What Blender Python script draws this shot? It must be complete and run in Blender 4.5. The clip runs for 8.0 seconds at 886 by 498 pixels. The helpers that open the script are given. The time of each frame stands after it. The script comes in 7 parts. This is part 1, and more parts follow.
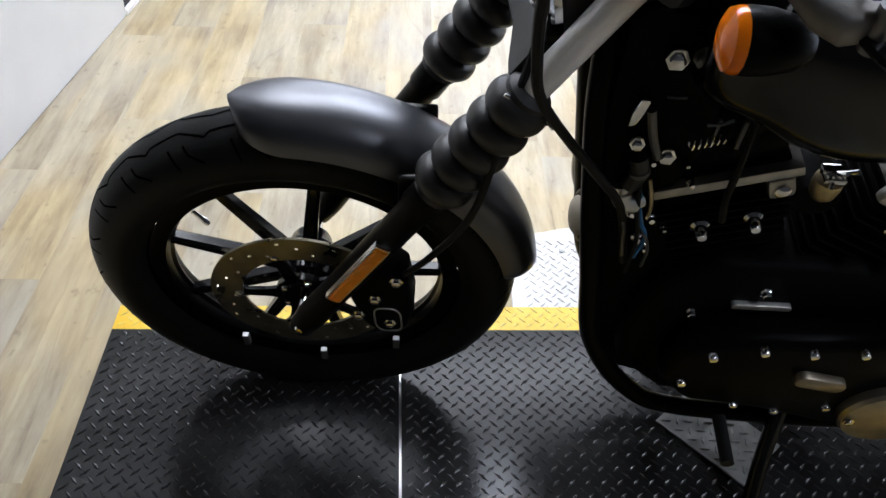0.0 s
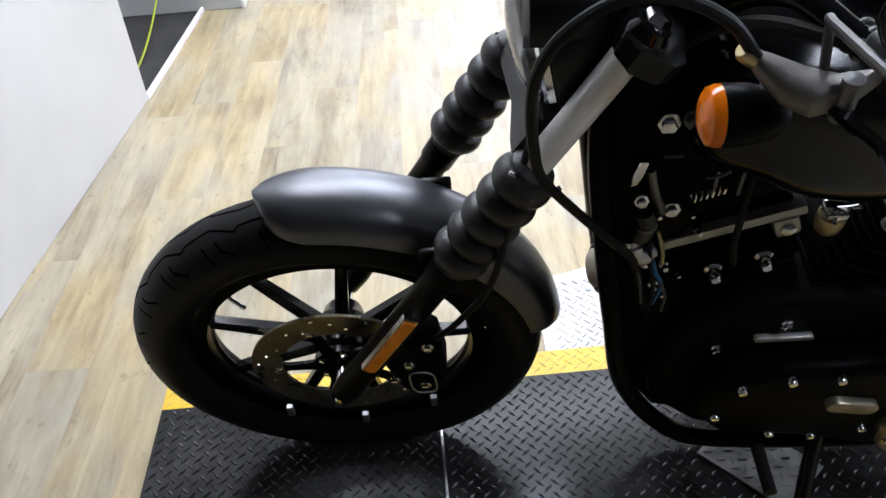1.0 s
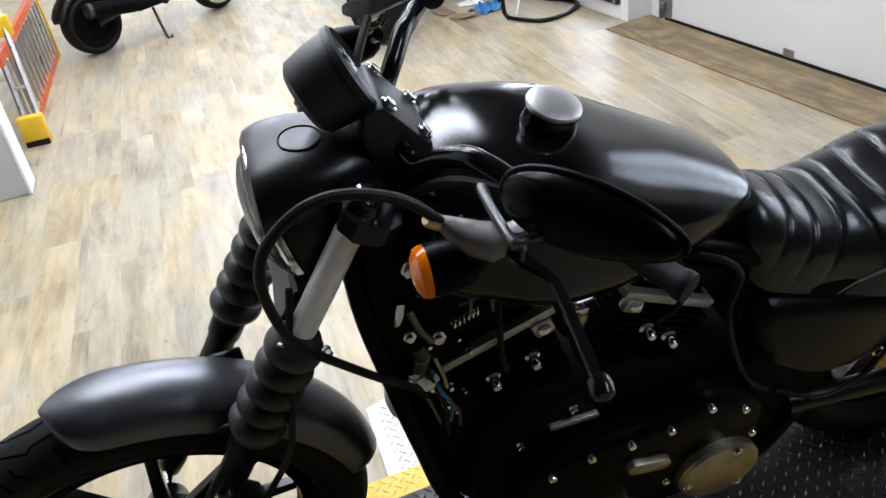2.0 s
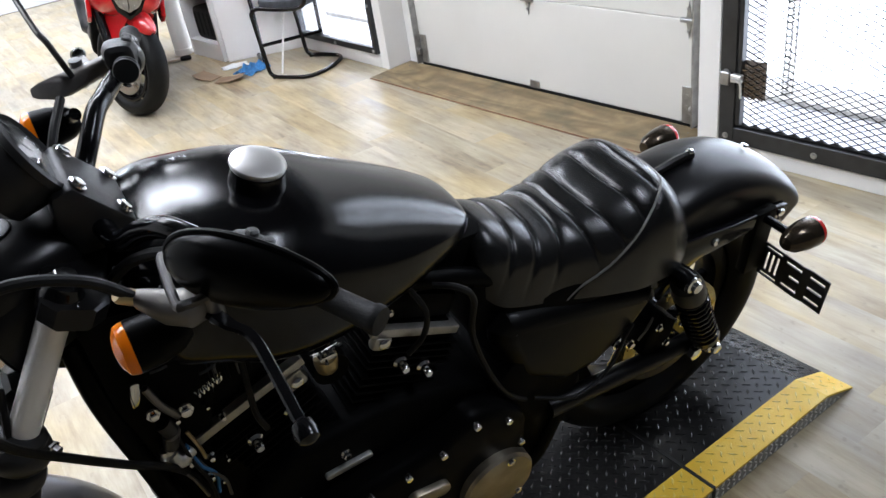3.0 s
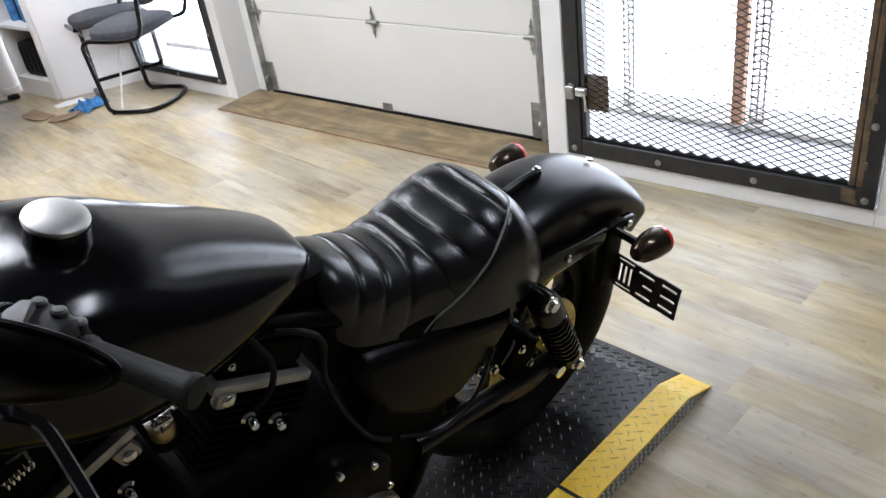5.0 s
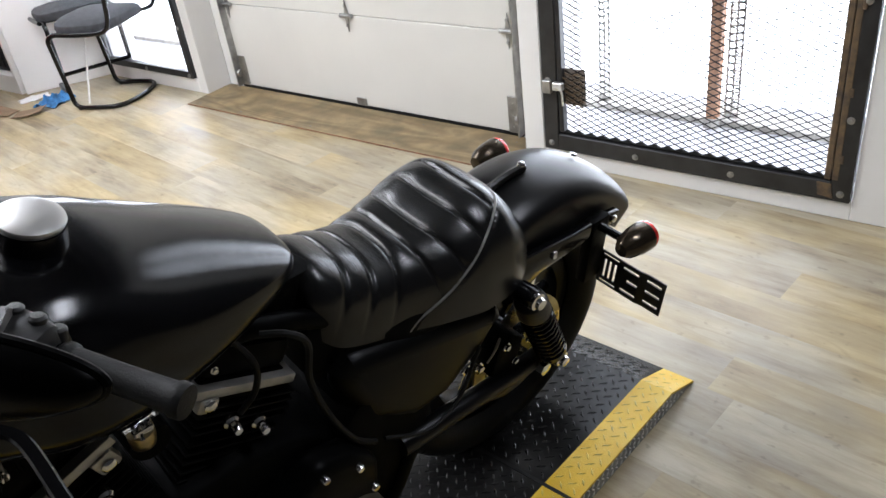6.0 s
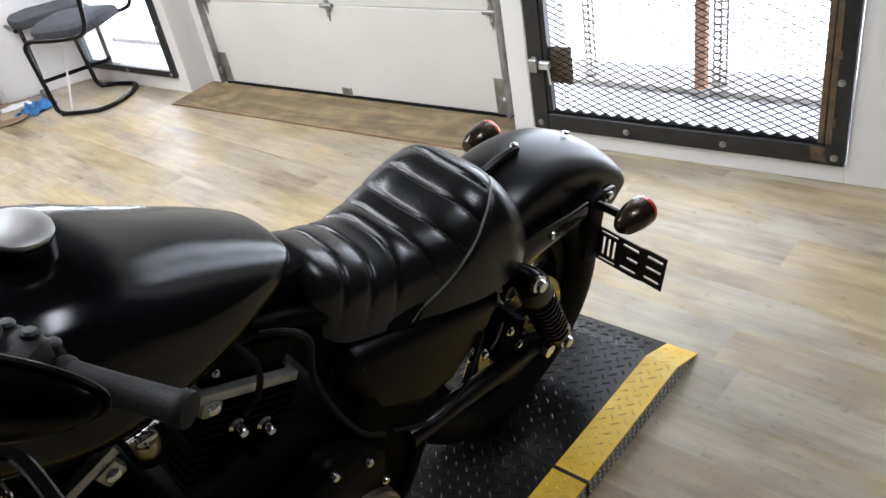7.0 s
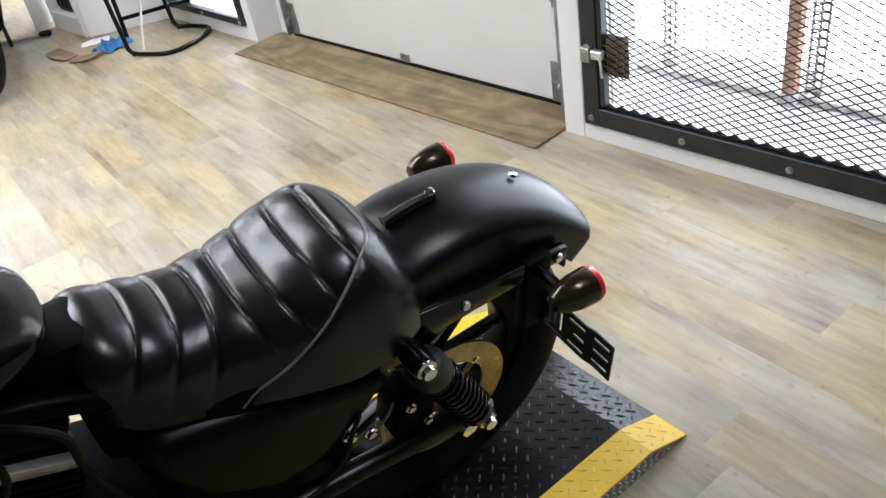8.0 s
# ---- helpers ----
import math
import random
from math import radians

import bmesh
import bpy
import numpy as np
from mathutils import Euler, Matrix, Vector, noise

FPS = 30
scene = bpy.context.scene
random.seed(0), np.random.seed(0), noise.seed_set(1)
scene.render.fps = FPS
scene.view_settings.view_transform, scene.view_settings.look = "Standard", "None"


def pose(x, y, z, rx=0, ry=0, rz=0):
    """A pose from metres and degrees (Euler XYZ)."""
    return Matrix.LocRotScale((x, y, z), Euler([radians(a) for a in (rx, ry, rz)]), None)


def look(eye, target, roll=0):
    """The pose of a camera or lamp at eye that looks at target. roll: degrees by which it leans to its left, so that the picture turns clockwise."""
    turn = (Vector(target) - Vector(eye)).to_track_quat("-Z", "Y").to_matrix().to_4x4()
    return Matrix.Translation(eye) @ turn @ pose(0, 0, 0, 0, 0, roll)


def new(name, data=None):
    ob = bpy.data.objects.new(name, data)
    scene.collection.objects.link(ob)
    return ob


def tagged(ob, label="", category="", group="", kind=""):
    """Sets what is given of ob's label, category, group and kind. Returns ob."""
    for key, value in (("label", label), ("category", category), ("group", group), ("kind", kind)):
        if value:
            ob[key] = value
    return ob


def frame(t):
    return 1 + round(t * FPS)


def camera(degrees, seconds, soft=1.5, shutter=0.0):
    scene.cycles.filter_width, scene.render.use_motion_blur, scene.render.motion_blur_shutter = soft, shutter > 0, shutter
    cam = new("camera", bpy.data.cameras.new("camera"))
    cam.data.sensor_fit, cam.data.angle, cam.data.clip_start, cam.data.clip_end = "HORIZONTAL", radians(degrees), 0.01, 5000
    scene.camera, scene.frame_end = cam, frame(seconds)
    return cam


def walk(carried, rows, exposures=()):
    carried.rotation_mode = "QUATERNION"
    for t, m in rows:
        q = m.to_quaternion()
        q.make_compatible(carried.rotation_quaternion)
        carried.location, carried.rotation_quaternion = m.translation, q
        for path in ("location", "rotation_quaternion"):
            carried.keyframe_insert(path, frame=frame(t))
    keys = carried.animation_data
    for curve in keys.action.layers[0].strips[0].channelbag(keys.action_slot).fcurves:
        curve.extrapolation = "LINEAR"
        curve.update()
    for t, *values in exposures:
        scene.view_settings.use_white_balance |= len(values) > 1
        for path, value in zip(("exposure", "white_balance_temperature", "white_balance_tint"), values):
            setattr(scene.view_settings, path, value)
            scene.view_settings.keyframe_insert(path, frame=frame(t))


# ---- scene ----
cam = camera(57.5, 8.0)
PATH = [
    (0, (0.129, -0.793, 1.299), (0.253, 0.716, -0.007), 3.6),
    (0.5, (0.099, -0.802, 1.304), (0.099, 0.727, 0.014), 2.2),
    (1, (0.142, -0.801, 1.371), (0.19, 0.762, 0.125), -4.0),
    (1.2, (0.158, -0.809, 1.404), (0.266, 0.648, 0.353), -5.1),
    (1.5, (0.181, -0.819, 1.435), (0.39, 0.835, 0.331), -6.5),
    (1.7, (0.202, -0.837, 1.457), (0.502, 0.655, 0.495), -7.4),
    (2, (0.243, -0.856, 1.46), (0.698, 0.775, 0.395), -8.7),
    (2.2, (0.266, -0.879, 1.463), (0.81, 0.732, 0.411), -9.2),
    (3.3, (0.36, -0.936, 1.452), (1.331, 0.489, 0.438), -9.1),
    (3.5, (0.374, -0.936, 1.444), (1.379, 0.463, 0.429), -8.8),
    (4, (0.396, -0.934, 1.443), (1.469, 0.414, 0.427), -9.3),
    (4.5, (0.409, -0.924, 1.441), (1.522, 0.394, 0.429), -9.3),
    (6, (0.413, -0.869, 1.429), (1.6, 0.36, 0.389), -7.9),
    (6.5, (0.402, -0.863, 1.43), (1.604, 0.358, 0.398), -8.9),
    (7, (0.422, -0.85, 1.42), (1.603, 0.358, 0.349), -11.0),
    (7.2, (0.513, -0.859, 1.406), (1.541, 0.289, 0.476), -10.3),
    (7.5, (0.688, -0.887, 1.405), (1.667, 0.509, 0.36), -11.7),
    (7.7, (0.777, -0.903, 1.399), (1.62, 0.347, 0.416), -10.3),
    (8, (0.912, -0.886, 1.375), (1.813, 0.493, 0.241), -10.7),
]
walk(cam, [(t, look(eye, target, roll)) for t, eye, target, roll in PATH], [(0.0, -0.03, 6220, 10), (0.5, 0.05, 6200, 10), (1.0, 0.07, 6180, 10), (1.6, 0.03, 6180, 10), (2.2, -0.03, 6200, 10), (3.3, 0.0, 6300, 10), (4.7, 0.0, 6350, 10), (6.0, 0.0, 6560, 10), (8.0, -0.04, 6470, 10)])

# ---------------- world and light ----------------
world = bpy.data.worlds.new("world")
scene.world = world
world.use_nodes = True
wn = world.node_tree.nodes
sky = wn.new("ShaderNodeTexSky")
sky.sky_type = "NISHITA"
sky.sun_disc = False
sky.sun_elevation, sky.sun_rotation = radians(40), radians(60)
wn["Background"].inputs[1].default_value = 0.12
world.node_tree.links.new(sky.outputs[0], wn["Background"].inputs[0])


def area_lamp(name, eye, target, sx, sy, watts, color):
    data = bpy.data.lights.new(name, "AREA")
    data.shape, data.size, data.size_y, data.energy, data.color = "RECTANGLE", sx, sy, watts, color
    ob = new(name, data)
    ob.matrix_world = look(eye, target)
    return ob


# ---------------- materials ----------------
def mat(name, color, rough=0.5, metal=0.0, vary=0.12, scale=6.0, bump=0.0, bump_scale=200.0, color2=None, coat=0.0, stretch=(1, 1, 1), rough_vary=0.1, spec=0.5):
    m = bpy.data.materials.new(name)
    m.use_nodes = True
    nt = m.node_tree
    n, l = nt.nodes, nt.links
    b = n["Principled BSDF"]
    b.inputs["Metallic"].default_value = metal
    b.inputs["Coat Weight"].default_value = coat
    b.inputs["Coat Roughness"].default_value = 0.12
    b.inputs["Specular IOR Level"].default_value = spec
    tc = n.new("ShaderNodeTexCoord")
    mp = n.new("ShaderNodeMapping")
    mp.inputs["Scale"].default_value = stretch
    l.new(tc.outputs["Object"], mp.inputs[0])
    big = n.new("ShaderNodeTexNoise")
    big.inputs["Scale"].default_value, big.inputs["Detail"].default_value = scale, 6.0
    l.new(mp.outputs[0], big.inputs["Vector"])
    ramp = n.new("ShaderNodeValToRGB")
    c2 = color2 or [c * (1 - 2 * vary) for c in color]
    ramp.color_ramp.elements[0].color = (*c2, 1)
    ramp.color_ramp.elements[1].color = (*color, 1)
    ramp.color_ramp.elements[0].position, ramp.color_ramp.elements[1].position = 0.32, 0.62
    l.new(big.outputs[0], ramp.inputs[0])
    l.new(ramp.outputs[0], b.inputs["Base Color"])
    fine = n.new("ShaderNodeTexNoise")
    fine.inputs["Scale"].default_value, fine.inputs["Detail"].default_value = bump_scale, 3.0
    l.new(mp.outputs[0], fine.inputs["Vector"])
    rr = n.new("ShaderNodeMapRange")
    rr.inputs["To Min"].default_value, rr.inputs["To Max"].default_value = max(rough - rough_vary, 0.03), min(rough + rough_vary, 1)
    l.new(big.outputs[0], rr.inputs["Value"])
    l.new(rr.outputs[0], b.inputs["Roughness"])
    if bump:
        bp = n.new("ShaderNodeBump")
        bp.inputs["Strength"].default_value, bp.inputs["Distance"].default_value = bump, 0.002
        l.new(fine.outputs[0], bp.inputs["Height"])
        l.new(bp.outputs[0], b.inputs["Normal"])
    return m


def glow(name, color, strength):
    m = bpy.data.materials.new(name)
    m.use_nodes = True
    b = m.node_tree.nodes["Principled BSDF"]
    b.inputs["Base Color"].default_value = (*color, 1)
    b.inputs["Emission Color"].default_value = (*color, 1)
    b.inputs["Emission Strength"].default_value = strength
    return m


def glass(name, color, rough=0.02, trans=1.0, ior=1.45):
    m = bpy.data.materials.new(name)
    m.use_nodes = True
    b = m.node_tree.nodes["Principled BSDF"]
    b.inputs["Base Color"].default_value = (*color, 1)
    b.inputs["Roughness"].default_value = rough
    b.inputs["Transmission Weight"].default_value = trans
    b.inputs["IOR"].default_value = ior
    return m


def plank_material():
    m = bpy.data.materials.new("washed_wood_plank")
    m.use_nodes = True
    nt = m.node_tree
    n, l = nt.nodes, nt.links
    b = n["Principled BSDF"]
    tc = n.new("ShaderNodeTexCoord")
    info = n.new("ShaderNodeObjectInfo")
    off = n.new("ShaderNodeVectorMath")
    off.operation = "MULTIPLY_ADD"
    comb = n.new("ShaderNodeCombineXYZ")
    for k in range(3):
        l.new(info.outputs["Random"], comb.inputs[k])
    off.inputs[1].default_value = (37.0, 53.0, 11.0)
    l.new(comb.outputs[0], off.inputs[0])
    l.new(tc.outputs["Object"], off.inputs[2])

    def noise_at(stretch, scale, detail, rough=0.55):
        mp = n.new("ShaderNodeMapping")
        mp.inputs["Scale"].default_value = stretch
        l.new(off.outputs[0], mp.inputs[0])
        t = n.new("ShaderNodeTexNoise")
        t.inputs["Scale"].default_value, t.inputs["Detail"].default_value, t.inputs["Roughness"].default_value = scale, detail, rough
        l.new(mp.outputs[0], t.inputs["Vector"])
        return t.outputs[0]

    # printed strips, each with its own run of light and dark wood
    sep = n.new("ShaderNodeSeparateXYZ")
    l.new(off.outputs[0], sep.inputs[0])
    wob = noise_at((1.0, 0.5, 1), 6.0, 3.0)
    def calc(op, a_, b_):
        m_ = n.new("ShaderNodeMath")
        m_.operation = op
        for k_, v_ in enumerate((a_, b_)):
            if isinstance(v_, (int, float)):
                m_.inputs[k_].default_value = v_
            else:
                l.new(v_, m_.inputs[k_])
        return m_.outputs[0]
    strip = calc("FLOOR", calc("ADD", calc("MULTIPLY", sep.outputs[0], 13.2), calc("MULTIPLY", wob, 0.5)), 0.0)
    comb2 = n.new("ShaderNodeCombineXYZ")
    l.new(calc("MULTIPLY", strip, 7.31), comb2.inputs[0])
    l.new(calc("MULTIPLY", sep.outputs[1], 2.4), comb2.inputs[1])
    runs = n.new("ShaderNodeTexNoise")
    runs.inputs["Scale"].default_value, runs.inputs["Detail"].default_value = 1.0, 3.0
    l.new(comb2.outputs[0], runs.inputs["Vector"])
    broad, grain, fibre = noise_at((1.0, 0.22, 1), 9.0, 4.0), noise_at((1.0, 0.13, 1), 34.0, 7.0, 0.72), noise_at((1, 0.03, 1), 160.0, 3.0)
    ramp = n.new("ShaderNodeValToRGB")
    cr = ramp.color_ramp
    cr.elements[0].position, cr.elements[0].color = 0.36, (0.185, 0.145, 0.095, 1)
    cr.elements[1].position, cr.elements[1].color = 0.62, (0.50, 0.440, 0.322, 1)
    e = cr.elements.new(0.445)
    e.color = (0.315, 0.262, 0.177, 1)
    e = cr.elements.new(0.53)
    e.color = (0.405, 0.350, 0.245, 1)
    total = calc("ADD", calc("MULTIPLY", runs.outputs[0], 0.34), calc("ADD", calc("MULTIPLY", grain, 0.36), calc("MULTIPLY", broad, 0.30)))
    l.new(calc("ADD", calc("MULTIPLY", total, 1.14), -0.07), ramp.inputs[0])
    # washed grey patches over the tan print
    patch = noise_at((1.0, 0.38, 1), 5.0, 5.0, 0.6)
    pr = n.new("ShaderNodeMapRange")
    pr.inputs["From Min"].default_value, pr.inputs["From Max"].default_value = 0.42, 0.66
    pr.inputs["To Max"].default_value = 0.50
    l.new(patch, pr.inputs["Value"])
    wash = n.new("ShaderNodeMix")
    wash.data_type = "RGBA"
    wash.inputs[7].default_value = (0.372, 0.338, 0.276, 1)
    l.new(pr.outputs[0], wash.inputs[0])
    l.new(ramp.outputs[0], wash.inputs[6])
    hsv = n.new("ShaderNodeHueSaturation")
    val = n.new("ShaderNodeMapRange")
    val.inputs["To Min"].default_value, val.inputs["To Max"].default_value = 0.90, 1.05
    l.new(info.outputs["Random"], val.inputs["Value"])
    l.new(val.outputs[0], hsv.inputs["Value"])
    # thin dark figure lines of the printed grain, in some places only
    contour = noise_at((1.0, 0.16, 1), 5.5, 1.0, 0.4)
    saw = calc("PINGPONG", calc("MULTIPLY", contour, 9.0), 1.0)
    where = noise_at((1.0, 0.5, 1), 2.2, 2.0, 0.5)
    lr = n.new("ShaderNodeMapRange")
    lr.inputs["From Min"].default_value, lr.inputs["From Max"].default_value = 0.0, 0.07
    lr.inputs["To Min"].default_value, lr.inputs["To Max"].default_value = 1.0, 0.0
    l.new(saw, lr.inputs["Value"])
    wr = n.new("ShaderNodeMapRange")
    wr.inputs["From Min"].default_value, wr.inputs["From Max"].default_value = 0.50, 0.62
    wr.inputs["To Max"].default_value = 0.26
    l.new(where, wr.inputs["Value"])
    figure = n.new("ShaderNodeMix")
    figure.data_type = "RGBA"
    figure.inputs[7].default_value = (0.15, 0.105, 0.065, 1)
    l.new(calc("MULTIPLY", lr.outputs[0], wr.outputs[0]), figure.inputs[0])
    l.new(wash.outputs[2], figure.inputs[6])
    # small dark scuffs and specks
    speck = noise_at((1.0, 0.6, 1), 42.0, 2.0, 0.5)
    sr = n.new("ShaderNodeMapRange")
    sr.inputs["From Min"].default_value, sr.inputs["From Max"].default_value = 0.66, 0.74
    sr.inputs["To Max"].default_value = 0.30
    l.new(speck, sr.inputs["Value"])
    dirt = n.new("ShaderNodeMix")
    dirt.data_type = "RGBA"
    dirt.inputs[7].default_value = (0.09, 0.07, 0.05, 1)
    l.new(sr.outputs[0], dirt.inputs[0])
    l.new(figure.outputs[2], dirt.inputs[6])
    # yellowed areas larger than a plank's width
    age = noise_at((1.0, 0.5, 1), 3.1, 3.0, 0.5)
    ar = n.new("ShaderNodeMapRange")
    ar.inputs["From Min"].default_value, ar.inputs["From Max"].default_value = 0.45, 0.60
    l.new(age, ar.inputs["Value"])
    tint = n.new("ShaderNodeMix")
    tint.data_type, tint.blend_type = "RGBA", "MULTIPLY"
    tint.inputs[7].default_value = (1.07, 0.98, 0.77, 1)
    l.new(ar.outputs[0], tint.inputs[0])
    l.new(dirt.outputs[2], tint.inputs[6])
    l.new(tint.outputs[2], hsv.inputs["Color"])
    l.new(hsv.outputs[0], b.inputs["Base Color"])
    rr = n.new("ShaderNodeMapRange")
    b.inputs["Specular IOR Level"].default_value = 0.5
    rr.inputs["To Min"].default_value, rr.inputs["To Max"].default_value = 0.30, 0.54
    l.new(broad, rr.inputs["Value"])
    l.new(rr.outputs[0], b.inputs["Roughness"])
    bp = n.new("ShaderNodeBump")
    bp.inputs["Strength"].default_value, bp.inputs["Distance"].default_value = 0.25, 0.001
    l.new(fibre, bp.inputs["Height"])
    l.new(bp.outputs[0], b.inputs["Normal"])
    return m


M_PLANK = plank_material()
M_JOINT = mat("dark_floor_joint", (0.12, 0.095, 0.07), 0.8)
M_WALL = mat("white_wall_paint", (0.84, 0.83, 0.81), 0.55, vary=0.03, scale=3, bump=0.15, bump_scale=120)
M_PARTITION = mat("off_white_partition_paint", (0.64, 0.635, 0.625), 0.5, vary=0.04, scale=3, bump=0.12, bump_scale=120)
M_GREY = mat("grey_wall_paint", (0.58, 0.58, 0.57), 0.6, vary=0.04, scale=3, bump=0.15, bump_scale=120)
M_DOOR = mat("cream_steel_door", (0.74, 0.73, 0.69), 0.42, vary=0.03, scale=2, bump=0.1, bump_scale=300)
M_GALV = mat("galvanised_steel", (0.42, 0.42, 0.41), 0.42, metal=0.9, vary=0.15, scale=25)
M_MESH = mat("black_painted_mesh", (0.012, 0.012, 0.012), 0.6, vary=0.3, scale=30, spec=0.2)
M_BLACKSTEEL = mat("black_steel", (0.030, 0.030, 0.031), 0.42, metal=0.2, vary=0.2, scale=18, bump=0.2)
M_RUST = mat("rusty_olive_steel", (0.17, 0.115, 0.065), 0.6, metal=0.3, vary=0.35, scale=35, color2=(0.07, 0.055, 0.045), bump=0.3)
M_PLATEGREY = mat("dusty_grey_steel", (0.30, 0.26, 0.22), 0.6, metal=0.2, vary=0.2, scale=30)
M_RUBBER = mat("black_rubber", (0.0075, 0.0075, 0.0075), 0.58, vary=0.2, scale=12, bump=0.25, bump_scale=350, spec=0.22)
M_TYRE = mat("tyre_rubber", (0.0085, 0.0085, 0.0083), 0.50, vary=0.2, scale=10, bump=0.2, bump_scale=400, spec=0.13)
# Near-black for raised strips that stand in for the shade inside grooves.
M_GROOVESHADE = mat("tread_groove_shade", (0.001, 0.001, 0.001), 0.9, spec=0.02)
M_COVER = mat("satin_black_powder", (0.0022, 0.0022, 0.0023), 0.36, vary=0.1, scale=6, bump=0.1, bump_scale=700, spec=0.05)
M_TANK = mat("deep_black_paint", (0.0025, 0.0025, 0.003), 0.135, vary=0.08, scale=4, bump=0.04, bump_scale=900, rough_vary=0.02, spec=0.33)
M_MIRROR = mat("black_mirror_shell", (0.0015, 0.0015, 0.0015), 0.24, vary=0.1, scale=6, spec=0.06)
M_SATIN = mat("satin_black_paint", (0.004, 0.004, 0.0045), 0.30, vary=0.08, scale=4, bump=0.06, bump_scale=900, rough_vary=0.03, spec=0.32)
M_GLOSS = mat("gloss_black_enamel", (0.004, 0.004, 0.0045), 0.16, vary=0.1, scale=8, rough_vary=0.04, spec=0.3)
M_WRINKLE = mat("wrinkle_black_powder", (0.0025, 0.0025, 0.0025), 0.5, vary=0.2, scale=14, bump=0.5, bump_scale=600, spec=0.05)
M_CHARCOAL = mat("charcoal_metallic_paint", (0.120, 0.121, 0.131), 0.31, metal=0.75, vary=0.06, scale=4, bump=0.05, bump_scale=1200, rough_vary=0.03)
M_LEATHER = mat("black_leather", (0.007, 0.0069, 0.0069), 0.27, vary=0.1, scale=9, bump=0.06, bump_scale=420, rough_vary=0.0, spec=0.48)
M_PIPING = mat("pale_seat_piping", (0.22, 0.21, 0.20), 0.4, vary=0.1)
M_CHROME = mat("bright_chrome", (0.82, 0.82, 0.82), 0.12, metal=1.0, vary=0.05, rough_vary=0.05)
M_BRUSHED = mat("brushed_aluminium", (0.62, 0.61, 0.59), 0.30, metal=1.0, vary=0.06, scale=10, stretch=(1, 8, 1))
M_BOOT = mat("fork_boot_rubber", (0.020, 0.019, 0.018), 0.40, vary=0.2, scale=20, bump=0.15, bump_scale=500)
M_CAST = mat("cast_black_housing", (0.011, 0.011, 0.0115), 0.44, vary=0.15, scale=15, bump=0.25, bump_scale=800)
M_CAPSTEEL = mat("worn_cap_steel", (0.72, 0.71, 0.69), 0.40, metal=1.0, vary=0.06, scale=14)
M_DULL = mat("dull_grey_steel", (0.17, 0.17, 0.175), 0.40, metal=0.9, vary=0.1, scale=20)
M_STALK = mat("worn_dark_steel", (0.085, 0.082, 0.08), 0.36, metal=0.85, vary=0.15, scale=25)
M_BRACKET = mat("grey_cast_bracket", (0.20, 0.187, 0.172), 0.42, metal=0.5, vary=0.15, scale=20, bump=0.2)
M_FORK = mat("polished_fork_tube", (0.97, 0.96, 0.95), 0.28, metal=0.10, vary=0.02, scale=8, rough_vary=0.03)
M_MACHINED = mat("machined_fin_edge", (0.54, 0.53, 0.50), 0.40, metal=0.7, vary=0.12, scale=40)
M_DISC = mat("brake_disc_steel", (0.40, 0.36, 0.27), 0.30, metal=1.0, vary=0.15, scale=30)
M_AMBER = glass("amber_plastic", (1.0, 0.23, 0.004), 0.12, 0.15)
M_REFLECT = mat("amber_reflector", (1.0, 0.30, 0.004), 0.35, vary=0.08, scale=60)
M_REDLENS = mat("red_lens", (0.75, 0.02, 0.015), 0.15, vary=0.1, coat=0.5)
M_CLEAR = glass("clear_lamp_glass", (1, 1, 1), 0.03)
M_SMOKE = mat("smoked_bronze_housing", (0.06, 0.045, 0.03), 0.2, metal=0.7, vary=0.1)
M_TREADBLACK = mat("worn_black_deck_paint", (0.022, 0.0215, 0.021), 0.17, vary=0.25, scale=7, color2=(0.009, 0.0088, 0.0085), bump=0.10, bump_scale=220, rough_vary=0.06, spec=0.21)
M_LUGWORN = mat("scuffed_black_tread", (0.035, 0.035, 0.034), 0.24, metal=0.4, vary=0.3, scale=14, color2=(0.03, 0.03, 0.03), rough_vary=0.1)
M_TREADYELLOW = mat("worn_yellow_deck_paint", (0.76, 0.46, 0.008), 0.45, vary=0.3, scale=9, color2=(0.80, 0.55, 0.05), bump=0.25, bump_scale=300)
M_TREADSILVER = mat("bare_diamond_plate", (0.60, 0.59, 0.57), 0.42, metal=0.35, vary=0.15, scale=12, bump=0.2, bump_scale=250)


